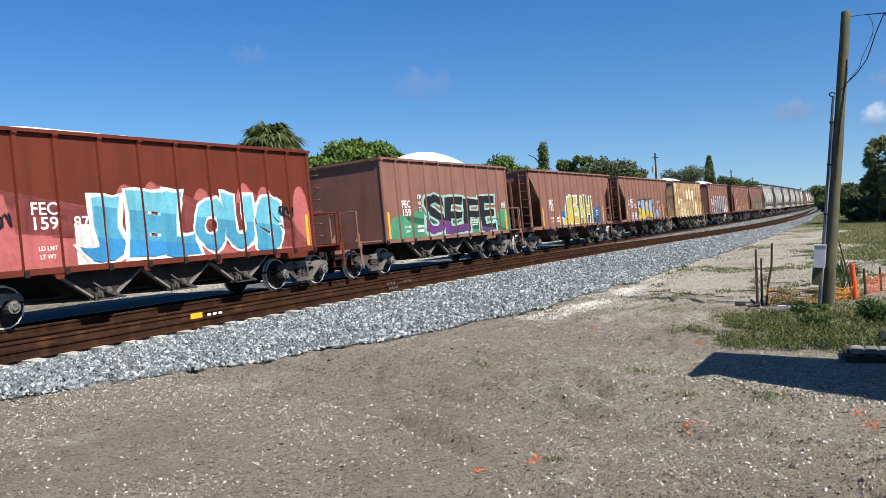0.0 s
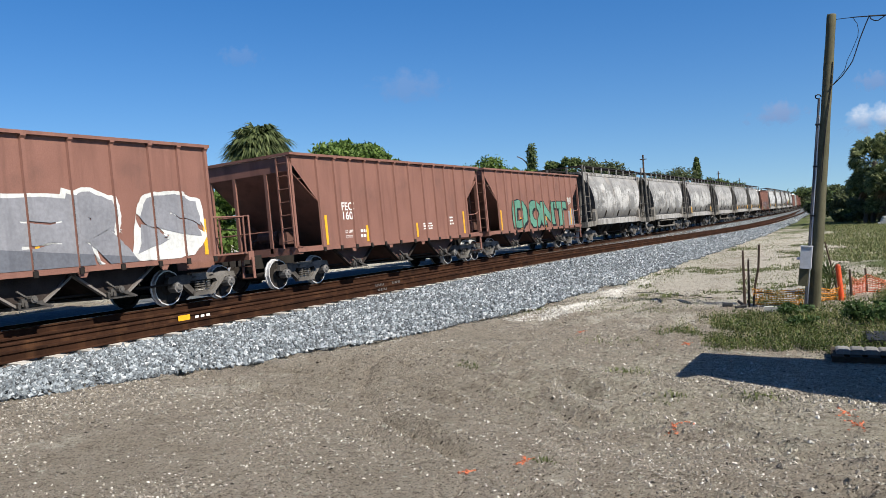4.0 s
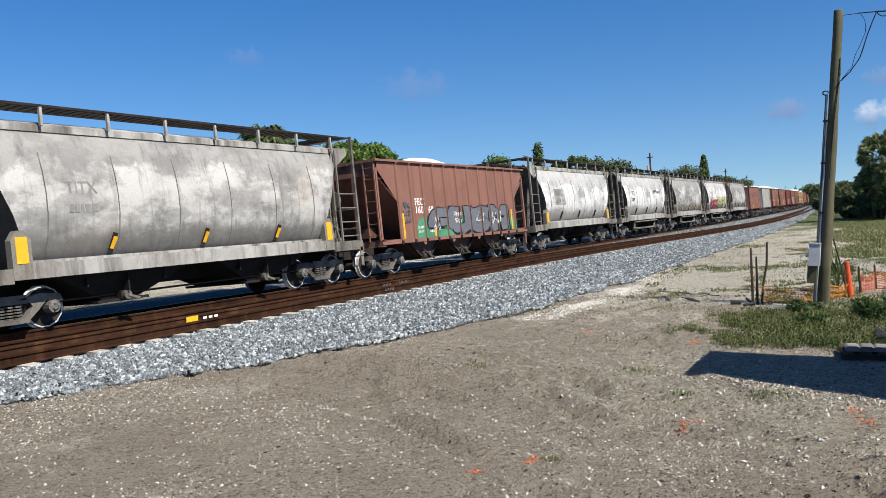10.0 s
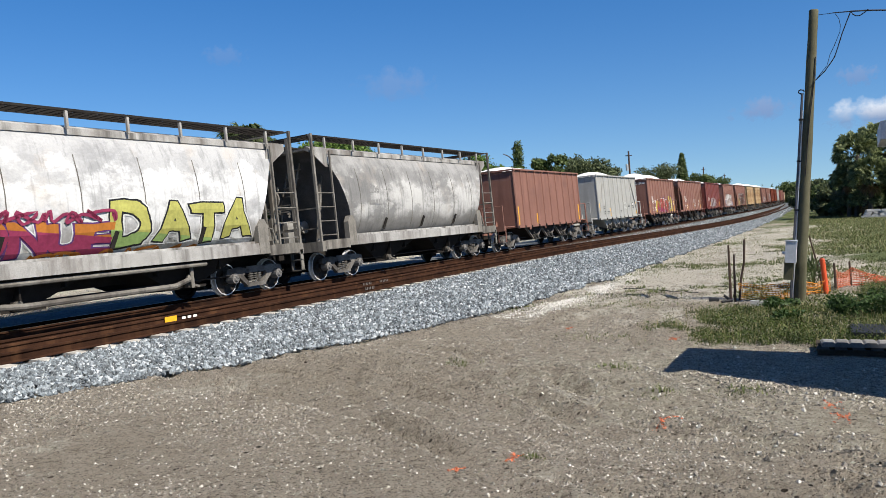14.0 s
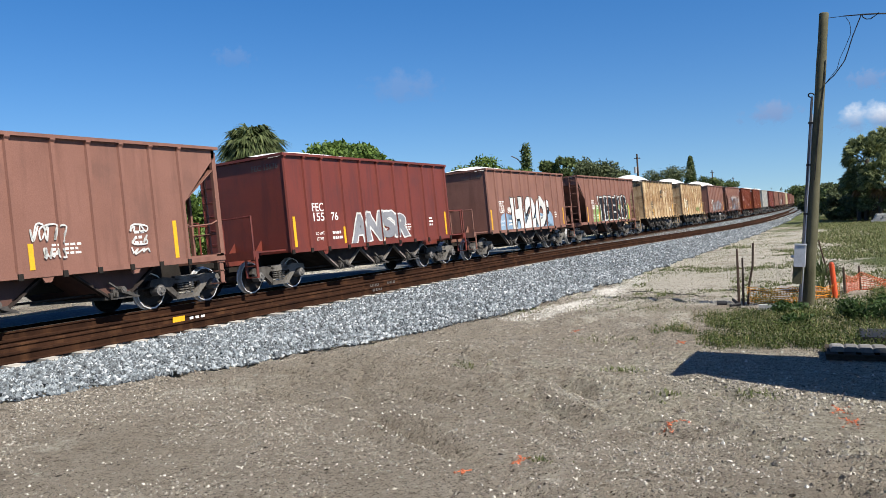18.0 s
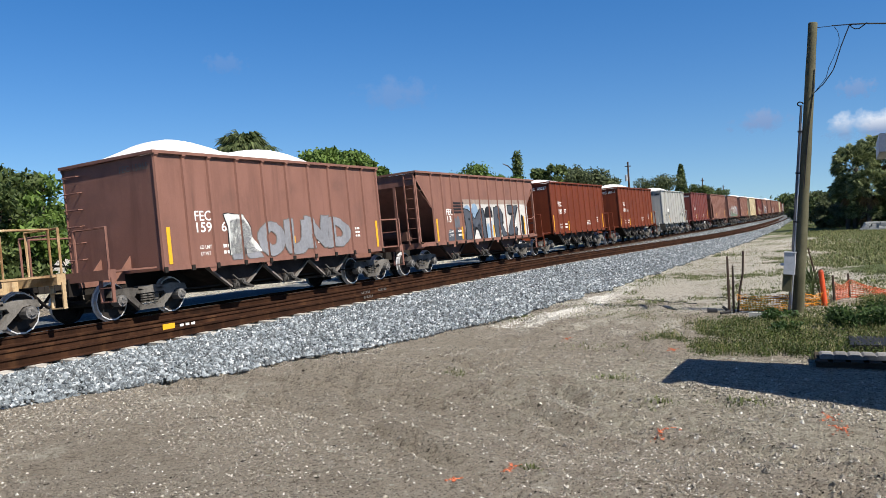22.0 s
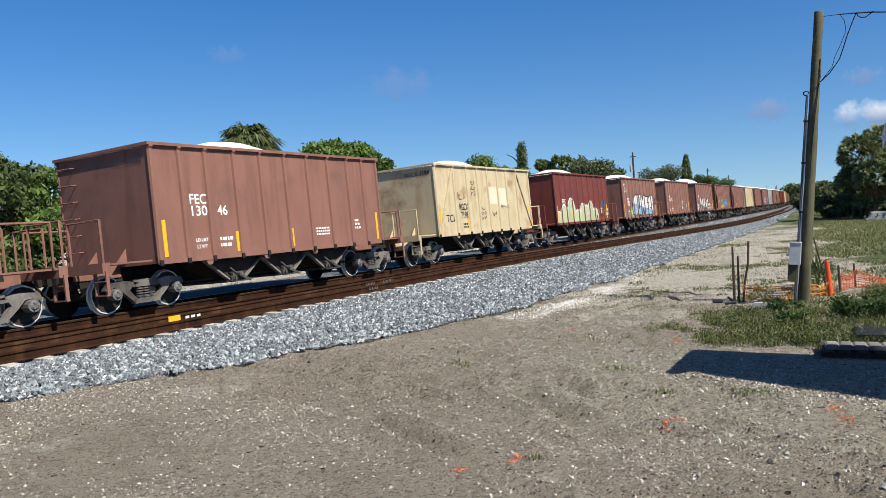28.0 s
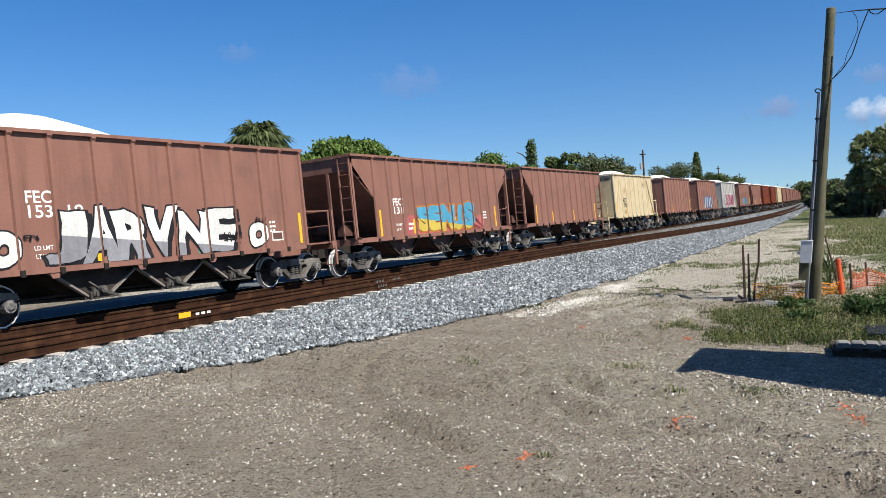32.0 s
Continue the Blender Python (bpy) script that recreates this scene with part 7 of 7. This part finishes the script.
# right of the track: palm clump and far hedge
for i, (px, py, h, s) in enumerate(((-0.3, 84, 5.8, 2.5), (1.6, 86, 6.7, 2.6), (4.6, 85, 6.2, 2.6), (-0.9, 84, 3.6, 2.0), (0.8, 82, 3.6, 2.2), (3.2, 82, 3.4, 2.4), (6.5, 84, 4.0, 3.0), (0.3, 83, 1.6, 1.8))):
    palm(px, py, h, s, "bushy fan palm in a dense clump beside the meadow", 90 + i, 280, 6, 12, 0.2, M_PALM2, 0.55)
for i, (px, py, h, s) in enumerate(((-2.6, 92, 3.2, 1.9), (-1.6, 90, 4.0, 1.9), (-1.0, 86, 2.6, 1.6), (1.6, 84, 3.0, 1.9), (3.6, 84, 4.2, 2.0), (-3.2, 110, 3.8, 3.0), (-4.6, 125, 4.4, 3.2), (-6.0, 140, 4.8, 3.4), (-7.6, 160, 5.2, 3.6), (-9.4, 185, 5.4, 4.0), (-11.4, 215, 6.0, 4.5), (-14.5, 250, 7.0, 5.0), (-18, 290, 7.5, 6.0), (-23, 330, 7.5, 6), (-1.8, 100, 5.0, 2.4))):
    tree(px, py, h, s, M_LEAF2 if i % 2 else M_LEAF3, "dark green bush in the hedge along the track", 110 + i, 5000, 0.17 + 0.0006 * py, 0.0, "bush", "bush")
# woods that close the distance, joined
rng2 = np.random.default_rng(7)
cs, rs = [], []
for i in range(150):
    a = math.radians(-95 + 250 * i / 150)
    d = 420 + 60 * rng2.uniform()
    cs.append((math.sin(a) * d, math.cos(a) * d, 3.0))
    rs.append(rng2.uniform(6, 9))
v, f = leaf_cloud(cs, rs, 26000, 1.0, 8, 0.75)
ob = tagged(new("woods", crown_mesh("woods", v, f, M_LEAF2)), "distant low woods on the horizon", kind="stuff")


# ---- the pole and what stands round it ----
POLE = (-1.16, 18.13)
pole = thing("utility_pole", "weathered green-brown wooden utility pole standing in grass, leaning slightly", "utility pole", m=pose(POLE[0], POLE[1], 0, 0, 4.1, 0))
bm = bmesh.new()
lathe(bm, [(0, 0, -0.2 + 6.15 * i / 12, 0.115 - 0.0022 * i + 0.004 * math.sin(i * 2.1)) for i in range(13)] + [(0, 0, 5.97, 0.08)])
part("shaft", bm, M_WOODP, pole, "round treated timber shaft", smooth=True)
bm = bmesh.new()
tube(bm, (-0.165, -0.06, 0.0), (-0.135, -0.05, 4.30), 0.024, 10)
part("conduit", bm, M_CONDUIT, pole, "dark grey plastic conduit pipe")
bm = bmesh.new()
tube(bm, (-0.125, -0.075, 0.0), (-0.108, -0.06, 3.95), 0.013, 8)
part("conduit", bm, M_GALV, pole, "thin pale conduit pipe")
bm = bmesh.new()
pipe(bm, [(-0.135 + 0.055 * math.cos(a) - 0.02, -0.05 - 0.02 * math.sin(a), 4.33 + 0.04 * math.sin(a)) for a in (0.0, 0.9, 1.8, 2.7, 3.6, 4.5, 5.4)], 0.012, 6)
part("weatherhead", bm, M_DARK, pole, "bent black cable loop")
for z in (1.9, 2.9, 3.75):
    bm = bmesh.new()
    box(bm, -0.178, -0.085, -0.095, -0.02, z, z + 0.035)
    part("strap", bm, M_DARK, pole)
bm = bmesh.new()
prism(bm, [(-0.105, -0.10), (0.105, -0.10), (0.105, 0.10), (-0.105, 0.10)], "z", 0.84, 1.28)
mb = part("meter_box", bm, M_GALV, pole, "grey metal meter box", at=pose(-0.19, -0.23, 0))
bm = bmesh.new()
tube(bm, (-0.10, -0.02, 1.03), (-0.17, -0.02, 1.03), 0.03, 8)
box(bm, -0.115, 0.115, -0.115, 0.10, 1.281, 1.30)
part("latch", bm, M_GALV, mb)
bm = bmesh.new()
box(bm, -0.31, -0.14, -0.24, -0.10, 0.48, 0.835)
part("junction_box", bm, M_WOODP, pole, "tan junction box")
for r, pts in ((0.006, [(0.09, 0, 5.87), (0.37, -0.08, 5.89)]), (0.011, [(0.35, -0.08, 5.89), (0.68, -0.12, 5.91)]), (0.015, [(0.66, -0.12, 5.91), (0.96, -0.1, 5.93), (3.0, 0.2, 6.0), (9.0, 1.2, 6.3)]),
               (0.011, [(0.67, -0.12, 5.90), (0.61, -0.12, 5.71), (0.54, -0.12, 5.48), (0.475, -0.12, 5.20), (0.43, -0.12, 5.03), (0.39, -0.12, 4.95), (0.26, -0.13, 4.73), (0.10, -0.12, 4.55)]),
               (0.006, [(0.40, -0.09, 5.87), (0.47, -0.1, 5.77), (0.50, -0.1, 5.65), (0.50, -0.1, 5.52), (0.41, -0.11, 5.24), (0.34, -0.11, 5.06), (0.30, -0.12, 4.85), (0.12, -0.12, 4.58)]),
               (0.010, [(0.68, -0.12, 5.91), (0.71, -0.12, 5.855), (0.77, -0.14, 5.82), (0.84, -0.16, 5.82), (0.92, -0.18, 5.88), (0.98, -0.2, 5.93)]),
               (0.009, [(0.078, -0.075, 5.02), (0.075, -0.082, 4.55), (0.055, -0.095, 4.2), (0.03, -0.106, 3.8), (0.012, -0.112, 3.3), (0.0, -0.117, 2.6)])):
    bm = bmesh.new()
    pts = [(x, y, z - 0.075 * x) for x, y, z in pts]
    pipe(bm, pts, r, 5)
    part("cable", bm, M_DARK, pole, "black service cable")


def stake(x, y, h, lean_x, lean_y, r, material, label, name="stake", category="stake"):
    bm = bmesh.new()
    tube(bm, (0, 0, -0.1), (lean_x * 0.5, lean_y * 0.5, h * 0.5), r, 7, r * 0.95)
    tube(bm, (lean_x * 0.5, lean_y * 0.5, h * 0.5), (lean_x, lean_y, h), r * 0.95, 7, r * 0.7)
    return solid(name, bm, material, label, category, "stakes round the pole", m=pose(x, y, 0))


M_STAKE = shade("weathered_stake", (0.045, 0.030, 0.023), (0.098, 0.068, 0.053), 6.0, 0.9)
stake(-2.52, 18.2, 1.22, -0.02, 0, 0.03, M_STAKE, "dark wooden stake driven into the grass")
stake(-2.44, 18.25, 1.02, 0.0, 0, 0.026, M_STAKE, "dark wooden stake driven into the grass")
bm = bmesh.new()
pipe(bm, [(0, 0, -0.1), (0.06, 0, 0.5), (0.13, 0, 0.85), (0.15, 0, 1.34)], 0.024, 6)
solid("stake", bm, M_STAKE, "bent dark rod leaning beside two stakes", "stake", "stakes round the pole", m=pose(-2.36, 18.2, 0))
stake(-0.80, 20.9, 1.25, -0.28, 0, 0.022, M_STAKE, "thin dark rod leaning in the grass")
bm = bmesh.new()
tube(bm, (0.02, 0, -0.1), (-0.06, 0, 0.78), 0.056, 12)
tube(bm, (-0.06, 0, 0.78), (-0.066, 0, 0.82), 0.056, 12, 0.03)
tube_ob = solid("marker_tube", bm, M_ORANGE, "leaning orange plastic marker tube in the grass", "marker post", m=pose(-0.70, 19.5, 0))
for x, y, h in ((-0.53, 20.6, 0.62), (-0.22, 21.3, 0.60)):
    stake(x, y, h, -0.03, 0, 0.03, M_STAKE, "rusty steel stake holding an orange safety fence")


M_FENCE = plain("faded_orange_mesh", (0.468, 0.098, 0.038), 0.6)


def net(name, x0, y0, x1, y1, h, nx, nz, sag, material, label, seed, tilt=0.0, w=0.008):
    """A slack plastic safety net of crossing strands."""
    rng = np.random.default_rng(seed)
    bm = bmesh.new()
    def at(i, k):
        a, b = i / nx, k / nz
        return Vector((x0 + (x1 - x0) * a, y0 + (y1 - y0) * a - tilt * b, max(0.02, h * b - sag * math.sin(3.1416 * a) * b + 0.03 * noise.noise((a * 9, b * 3, seed))) + 0.01)) + Vector((0, 0.08 * noise.noise((a * 6, b * 5, seed + 3.0)), 0))
    for i in range(nx + 1):
        for k in range(nz + 1):
            if i < nx:
                bar(bm, at(i, k), at(i + 1, k), w, w * 2)
            if k < nz:
                bar(bm, at(i, k), at(i, k + 1), w, w * 1.6)
    return solid(name, bm, material, label, "safety fence")


net("safety_net", -2.34, 18.35, -1.28, 18.5, 0.40, 18, 7, 0.05, M_OYEL, "torn yellow-orange plastic net lying in the grass", 3, 0.3)
net("safety_net", -1.1, 19.1, -0.62, 19.9, 0.36, 10, 6, 0.08, M_OYEL, "torn yellow-orange plastic net lying in the grass", 4, 0.25)
net("safety_net", -0.53, 20.6, -0.22, 21.3, 0.44, 10, 8, 0.10, M_FENCE, "orange plastic safety fence hung between stakes", 5)
net("safety_net", -0.22, 21.3, 1.8, 22.6, 0.44, 34, 8, 0.30, M_FENCE, "orange plastic safety fence hung between stakes", 6)
bm = bmesh.new()
box(bm, -0.38, 0.38, -0.05, 0.05, 0.0, 0.09)
solid("board", bm, shade("white_board", (0.378, 0.370, 0.340), (0.498, 0.491, 0.453), 5, 0.8), "pale weathered board lying in the grass", "board", m=pose(-1.62, 17.1, 0.05, 0, 2, 2))
bm = bmesh.new()
tube(bm, (-0.10, 0, 0.05), (0.10, 0.05, 0.05), 0.06, 10, 0.05)
pipe(bm, [(0.22, 0.05, 0.14), (0.36, -0.05, 0.05), (0.2, -0.2, 0.03)], 0.03)
solid("drain_pipe", bm, M_DARK, "short black corrugated pipe end in the grass", "pipe", m=pose(-2.85, 18.0, 0))
# small palmetto behind the pole
rngp = np.random.default_rng(77)
v, f = [], []
for i in range(12):
    a, e = rngp.uniform(0, 6.283), rngp.uniform(0.6, 1.4)
    fan(v, f, (0, 0, 0.05), (math.cos(a) * math.cos(e), math.sin(a) * math.cos(e), math.sin(e)), 0.85, 0.02, 12, rngp, 0.1)
pm = thing("palmetto", "small palmetto shrub behind the pole", "shrub", m=pose(-1.02, 21.0, 0))
part("fronds", crown_mesh("fronds", v, f, M_PALM), None, pm)
# broad dark weeds
for x, y, h, s, k in ((0.3, 16.2, 0.55, 0.6, 900), (1.1, 16.0, 0.7, 0.7, 1000), (-0.35, 15.9, 0.42, 0.45, 600), (1.9, 15.6, 0.7, 0.8, 1000), (0.9, 14.6, 0.38, 0.6, 600), (-1.3, 15.4, 0.20, 0.5, 350), (-1.4, 16.7, 0.26, 0.5, 400)):
    rngw = np.random.default_rng(int(1000 + x * 70 + y * 13))
    cs = [(rngw.normal(0, s * 0.4), rngw.normal(0, s * 0.35), rngw.uniform(0.25, 0.75) * h) for _ in range(7)]
    t = thing("weed", "leafy dark green weed in the grass", "weed", "weeds", m=pose(x, y, 0))
    v, f = leaf_cloud(cs, [0.34 * h + 0.06] * 7, k, 0.045, int(x * 10 + 200), 0.8)
    part("leaves", crown_mesh("leaves", v, f, M_WEED), None, t)
    bm = bmesh.new()
    for c in cs:
        tube(bm, (c[0] * 0.3, c[1] * 0.3, -0.02), c, 0.008, 4)
    part("stems", bm, M_WEED, t)

# canopy that throws its shade on the yard, on posts outside the view
M_SHEET = shade("white_roof_sheet", (0.415, 0.423, 0.430), (0.498, 0.506, 0.513), 2.0, 0.5)
can = thing("canopy", "flat white sheet-metal canopy roof on steel posts", "canopy")
bm = bmesh.new()
prism(bm, [(0.22, 10.05), (6.0, 7.85), (6.0, 11.6), (0.22, 11.75)], "z", 2.78, 2.98)
part("roof", bm, M_SHEET, can)
for x, y in ((2.6, 9.5), (2.6, 11.4), (5.8, 8.2), (5.8, 11.4)):
    bm = bmesh.new()
    box(bm, x - 0.05, x + 0.05, y - 0.05, y + 0.05, -0.1, 2.78)
    part("post", bm, M_GALV, can)
# pallet with pale blocks in the shade
pal = thing("pallet", "dark wooden pallet lying on the ground under the canopy", "pallet", m=pose(0.16, 12.5, 0, 0, 0, 4))
M_PALLET = shade("dark_pallet_wood", (0.026, 0.021, 0.017), (0.060, 0.049, 0.038), 6.0, 0.9)
for k in range(3):
    bm = bmesh.new()
    box(bm, -0.75, 0.75, -0.35 + 0.33 * k, -0.28 + 0.33 * k, 0.0, 0.07)
    part("bearer", bm, M_PALLET, pal)
for k in range(7):
    bm = bmesh.new()
    box(bm, -0.75 + 0.22 * k, -0.60 + 0.22 * k, -0.40, 0.42, 0.07, 0.09)
    part("slat", bm, M_PALLET, pal)
# pale pavers greyed down: the canopy's partial shade is in the colour
M_PAVER = shade("grimy_shade_greyed_paver", (0.106, 0.102, 0.098), (0.226, 0.219, 0.204), 6.0, 0.9, vary=0.25, grime=(0.053, 0.049, 0.045), grime_amt=0.6)
BLOCKM = mesh_of("paver", (lambda b: (prism(b, [(-0.09, 0), (0.09, 0), (0.09, 0.045), (0.06, 0.065), (-0.06, 0.065), (-0.09, 0.045)], "y", -0.16, 0.16), b)[1])(bmesh.new()), M_PAVER)
for k in range(8):
    ob = new("paver", BLOCKM)
    ob.matrix_basis = pose(0.16 - 0.60 + 0.175 * k, 12.5 + 0.012 * k - 0.1, 0.09, 0, 0, 4 + random.uniform(-4, 4))
    tagged(ob, "pale grey concrete paver lying on a dark pallet", "paver", "pavers on the pallet")
bm = bmesh.new()
box(bm, 0.1, 1.7, 0.0, 0.9, 0.0, 0.11)
solid("black_bin", bm, M_DARK, "low black plastic storage box behind the pallet", "storage box", m=pose(-0.25, 13.5, 0, 0, 0, 2))

# pile of pale blocks by the far palms
M_SLAB = shade("white_weathered_block", (0.340, 0.340, 0.325), (0.468, 0.468, 0.453), 3.0, 0.85, vary=0.15, grime=(0.151, 0.143, 0.128), grime_amt=0.5)
for i in range(12):
    bm = bmesh.new()
    box(bm, -0.28, 0.28, -0.25, 0.25, 0, 0.17)
    solid("concrete_block", bm, M_SLAB, "white concrete block piled in the meadow", "block", "blocks piled in the meadow", m=pose(0.55 + 0.62 * (i % 4) + 0.1 * (i // 4), 80 + 0.1 * (i % 2), 0.20 + 0.19 * (i // 4), 0, 3 * (i % 2), 8 * (i % 3)))
bm = bmesh.new()
box(bm, -0.4, 2.4, -0.4, 0.4, -0.1, 0.2)
solid("concrete_slab", bm, M_SLAB, "long pale slab under a pile of blocks", "slab", m=pose(0.5, 80.1, 0))

# black hoses on the soil
for k, pts in enumerate(([(-5.6, 21.0), (-4.9, 20.9), (-4.2, 20.3), (-3.4, 20.0)], [(-5.1, 19.4), (-4.4, 18.9), (-3.6, 18.6)], [(-3.3, 21.3), (-2.6, 21.0), (-1.6, 20.9), (-0.9, 20.8)])):
    bm = bmesh.new()
    line = []
    for (xa, ya), (xb, yb) in zip(pts, pts[1:]):
        for q in range(6):
            x, y = xa + (xb - xa) * q / 6, ya + (yb - ya) * q / 6
            line.append((x, y + 0.07 * noise.noise((x * 2.2, k * 3.0, 0.0)), ground_z(x, y) + 0.004 + 0.014 * noise.noise((x * 3.0, 5.0, k * 1.0))))
    pipe(bm, line, 0.017, 6)
    solid("hose", bm, M_DARK, "black hose lying on the sandy soil", "hose", "hoses on the ground")
bm = bmesh.new()
pipe(bm, [(-4.15, 4.62, ground_z(-4.15, 4.62) + 0.008), (-4.02, 4.70, ground_z(-4.02, 4.7) + 0.015), (-3.86, 4.72, ground_z(-3.86, 4.72) + 0.01)], 0.008, 5)
solid("twig", bm, M_STAKE, "short dark twig lying on the soil", "twig")

# survey paint sprayed on the ground
M_SPRAY = shade("orange_spray_paint", (0.42, 0.10, 0.045), (0.55, 0.19, 0.10), 12.0, 0.9)
for i, (x, y, s) in enumerate(((-2.72, 13.15, 0.05), (-4.69, 13.7, 0.06), (-3.11, 6.01, 0.03), (-2.78, 6.48, 0.04), (-1.8, 7.98, 0.035), (-1.69, 8.31, 0.035), (-0.2, 8.71, 0.06), (-0.3, 9.25, 0.06))):
    rngs = np.random.default_rng(i)
    arm = rngs.uniform(-1.6, 1.6, 60) * s
    flip = np.where(rngs.uniform(0, 1, 60) < 0.5, 1.0, -1.0)
    p = np.stack([x + arm * 0.8 + rngs.normal(0, s * 0.3, 60), y + arm * flip * 1.8 + rngs.normal(0, s * 0.3, 60), np.zeros(60)], -1)
    p[:, 2] = [ground_z(a, b) + 0.004 for a, b, _ in p]
    tagged(scatter("spray_mark", p, rngs.uniform(0.005, 0.016, 60), M_SPRAY, "orange survey paint sprayed on stones", 40 + i, 0.3, 0.2), kind="stuff")

# painted marks on the siding's rails
def rail_mark(off, y0, strokes, material, label):
    mark = thing("paint_mark", label, "paint mark", m=pose(TRACK_X + off + 0.04, y0, 0.235))
    for ya, yb, za, zb in strokes:
        bm = bmesh.new()
        box(bm, 0, 0.005, ya, yb, za, zb)
        part("stroke", bm, material, mark)


rail_mark(2.86, 11.85, [(-0.16, 0.16, 0.02, 0.15)], M_YEL, "yellow paint mark on a rusty rail")
rail_mark(2.86, 11.85, [(0.3 + 0.16 * k, 0.4 + 0.16 * k, 0.05, 0.10) for k in range(3)], M_WHITE, "white painted scrawl on a rusty rail")
for off, y0 in ((2.86, 19.0), (2.86, 19.9), (3.72, 17.8)):
    rail_mark(off, y0, [q for k in range(3) for q in ((0.16 * k, 0.16 * k + 0.11, 0.05, 0.067), (0.16 * k, 0.16 * k + 0.03, 0.069, 0.115), (0.16 * k + 0.08, 0.16 * k + 0.11, 0.069, 0.115))], S_FADE, "white painted scrawl on a rusty rail")

# far line poles
for az, d, h in ((-14.15, 130, 10.6), (-9.3, 230, 11.5), (-8.0, 300, 11.5)):
    x, y = along(az, d)
    p = thing("utility_pole", "tall wooden line pole far beyond the track", "utility pole", "far line poles", m=pose(x, y, 0, 0, -1.5, 0))
    bm = bmesh.new()
    tube(bm, (0, 0, -0.2), (0, 0, h), 0.2, 8, 0.13)
    part("shaft", bm, M_STAKE, p)
    bm = bmesh.new()
    box(bm, -0.5, 0.5, -0.08, 0.08, h - 0.75, h - 0.62)
    part("crossarm", bm, M_STAKE, p)
    bm = bmesh.new()
    tube(bm, (-0.35, 0, h - 3.0), (-0.35, 0, h - 2.0), 0.24, 10)
    part("transformer", bm, M_GALV, p)

# thin clouds, far behind everything
def cloud_material(name, seed, power):
    m = bpy.data.materials.new(name)
    m.use_nodes = True
    nt = m.node_tree
    nt.nodes.remove(nt.nodes["Principled BSDF"])
    co = nt.nodes.new("ShaderNodeTexCoord")
    sub = nt.nodes.new("ShaderNodeVectorMath")
    sub.operation = "SUBTRACT"
    nt.links.new(co.outputs["Generated"], sub.inputs[0])
    sub.inputs[1].default_value = (0.5, 0.5, 0.5)
    ln = nt.nodes.new("ShaderNodeVectorMath")
    ln.operation = "LENGTH"
    nt.links.new(sub.outputs[0], ln.inputs[0])
    n = noise_tex(nt, co.outputs["Generated"], 2.4 + seed, 7, 0.58, stretch=(2.0, 1.0, 1.0))
    ad = nt.nodes.new("ShaderNodeMath")
    ad.operation = "MULTIPLY_ADD"
    nt.links.new(ln.outputs["Value"], ad.inputs[0])
    ad.inputs[1].default_value = -1.25
    nt.links.new(n, ad.inputs[2])
    fac = ramp(nt, ad.outputs[0], [(0.03, (0, 0, 0)), (0.34, (power,) * 3)])
    sepz = nt.nodes.new("ShaderNodeSeparateXYZ")
    nt.links.new(co.outputs["Generated"], sepz.inputs[0])
    tone = ramp(nt, sepz.outputs["Z"], [(0.36, (0.150, 0.205, 0.325)), (0.62, (0.50, 0.53, 0.585))] if power > 0.8 else [(0.2, (0.125, 0.180, 0.325)), (0.8, (0.185, 0.245, 0.390))])
    em = nt.nodes.new("ShaderNodeEmission")
    nt.links.new(tone, em.inputs["Color"])
    tr = nt.nodes.new("ShaderNodeBsdfTransparent")
    mx = nt.nodes.new("ShaderNodeMixShader")
    nt.links.new(fac, mx.inputs[0])
    nt.links.new(tr.outputs[0], mx.inputs[1])
    nt.links.new(em.outputs[0], mx.inputs[2])
    nt.links.new(mx.outputs[0], nt.nodes["Material Output"].inputs["Surface"])
    return m


for i, (az, el, w, h, power) in enumerate(((1.5, 5.1, 7.4, 3.4, 0.95), (-5.5, 5.9, 5.4, 2.4, 0.7), (-30.4, 9.2, 7.5, 3.2, 0.32), (-42.0, 11.4, 3.8, 1.9, 0.22), (0.1, 7.4, 3.2, 1.8, 0.5))):
    d = 3000.0
    a, e = math.radians(az), math.radians(el)
    c = Vector((math.sin(a) * math.cos(e), math.cos(a) * math.cos(e), math.sin(e))) * d
    sw, sh = d * math.tan(math.radians(w / 2)), d * math.tan(math.radians(h / 2))
    bm = bmesh.new()
    bm.faces.new([bm.verts.new((x * sw, 0.0, z * sh)) for x, z in ((-1, -1), (1, -1), (1, 1), (-1, 1))])
    ob = new("backdrop", mesh_of("backdrop", bm, cloud_material("cloud", i * 0.7, power)))
    ob.matrix_basis = pose(*c, 0, 0, -az)
    ob.visible_shadow = False
    tagged(ob, "thin small cloud low in a clear blue sky", kind="structure")


def car_pose(place, t):
    y = place - run(t)
    x, hd = track_at(y)
    return pose(x, y, RAIL_Z, 0, -CANT, hd)


def motions():
    for car, (kind, mat, load, place) in zip(CARS, PLAN):
        walk(car, [(t, car_pose(place, t)) for t in range(0, 33, 2)])
    # wheels turn while their wagon is near enough to tell
    steps = [k / 30 for k in range(0, 961)]
    for car, (kind, mat, load, place) in zip(CARS, PLAN):
        near = [t for t in steps if -3 < place - run(t) < 48]
        if not near:
            continue
        times = sorted({0.0, 32.0, *near})
        for ob in car.children_recursive:
            if ob.name.startswith("wheelset"):
                home = ob.matrix_basis.copy()
                walk(ob, [(t, home @ Matrix.Rotation(run(min(max(t, near[0]), near[-1])) / 0.42, 4, "X")) for t in times])


motions()
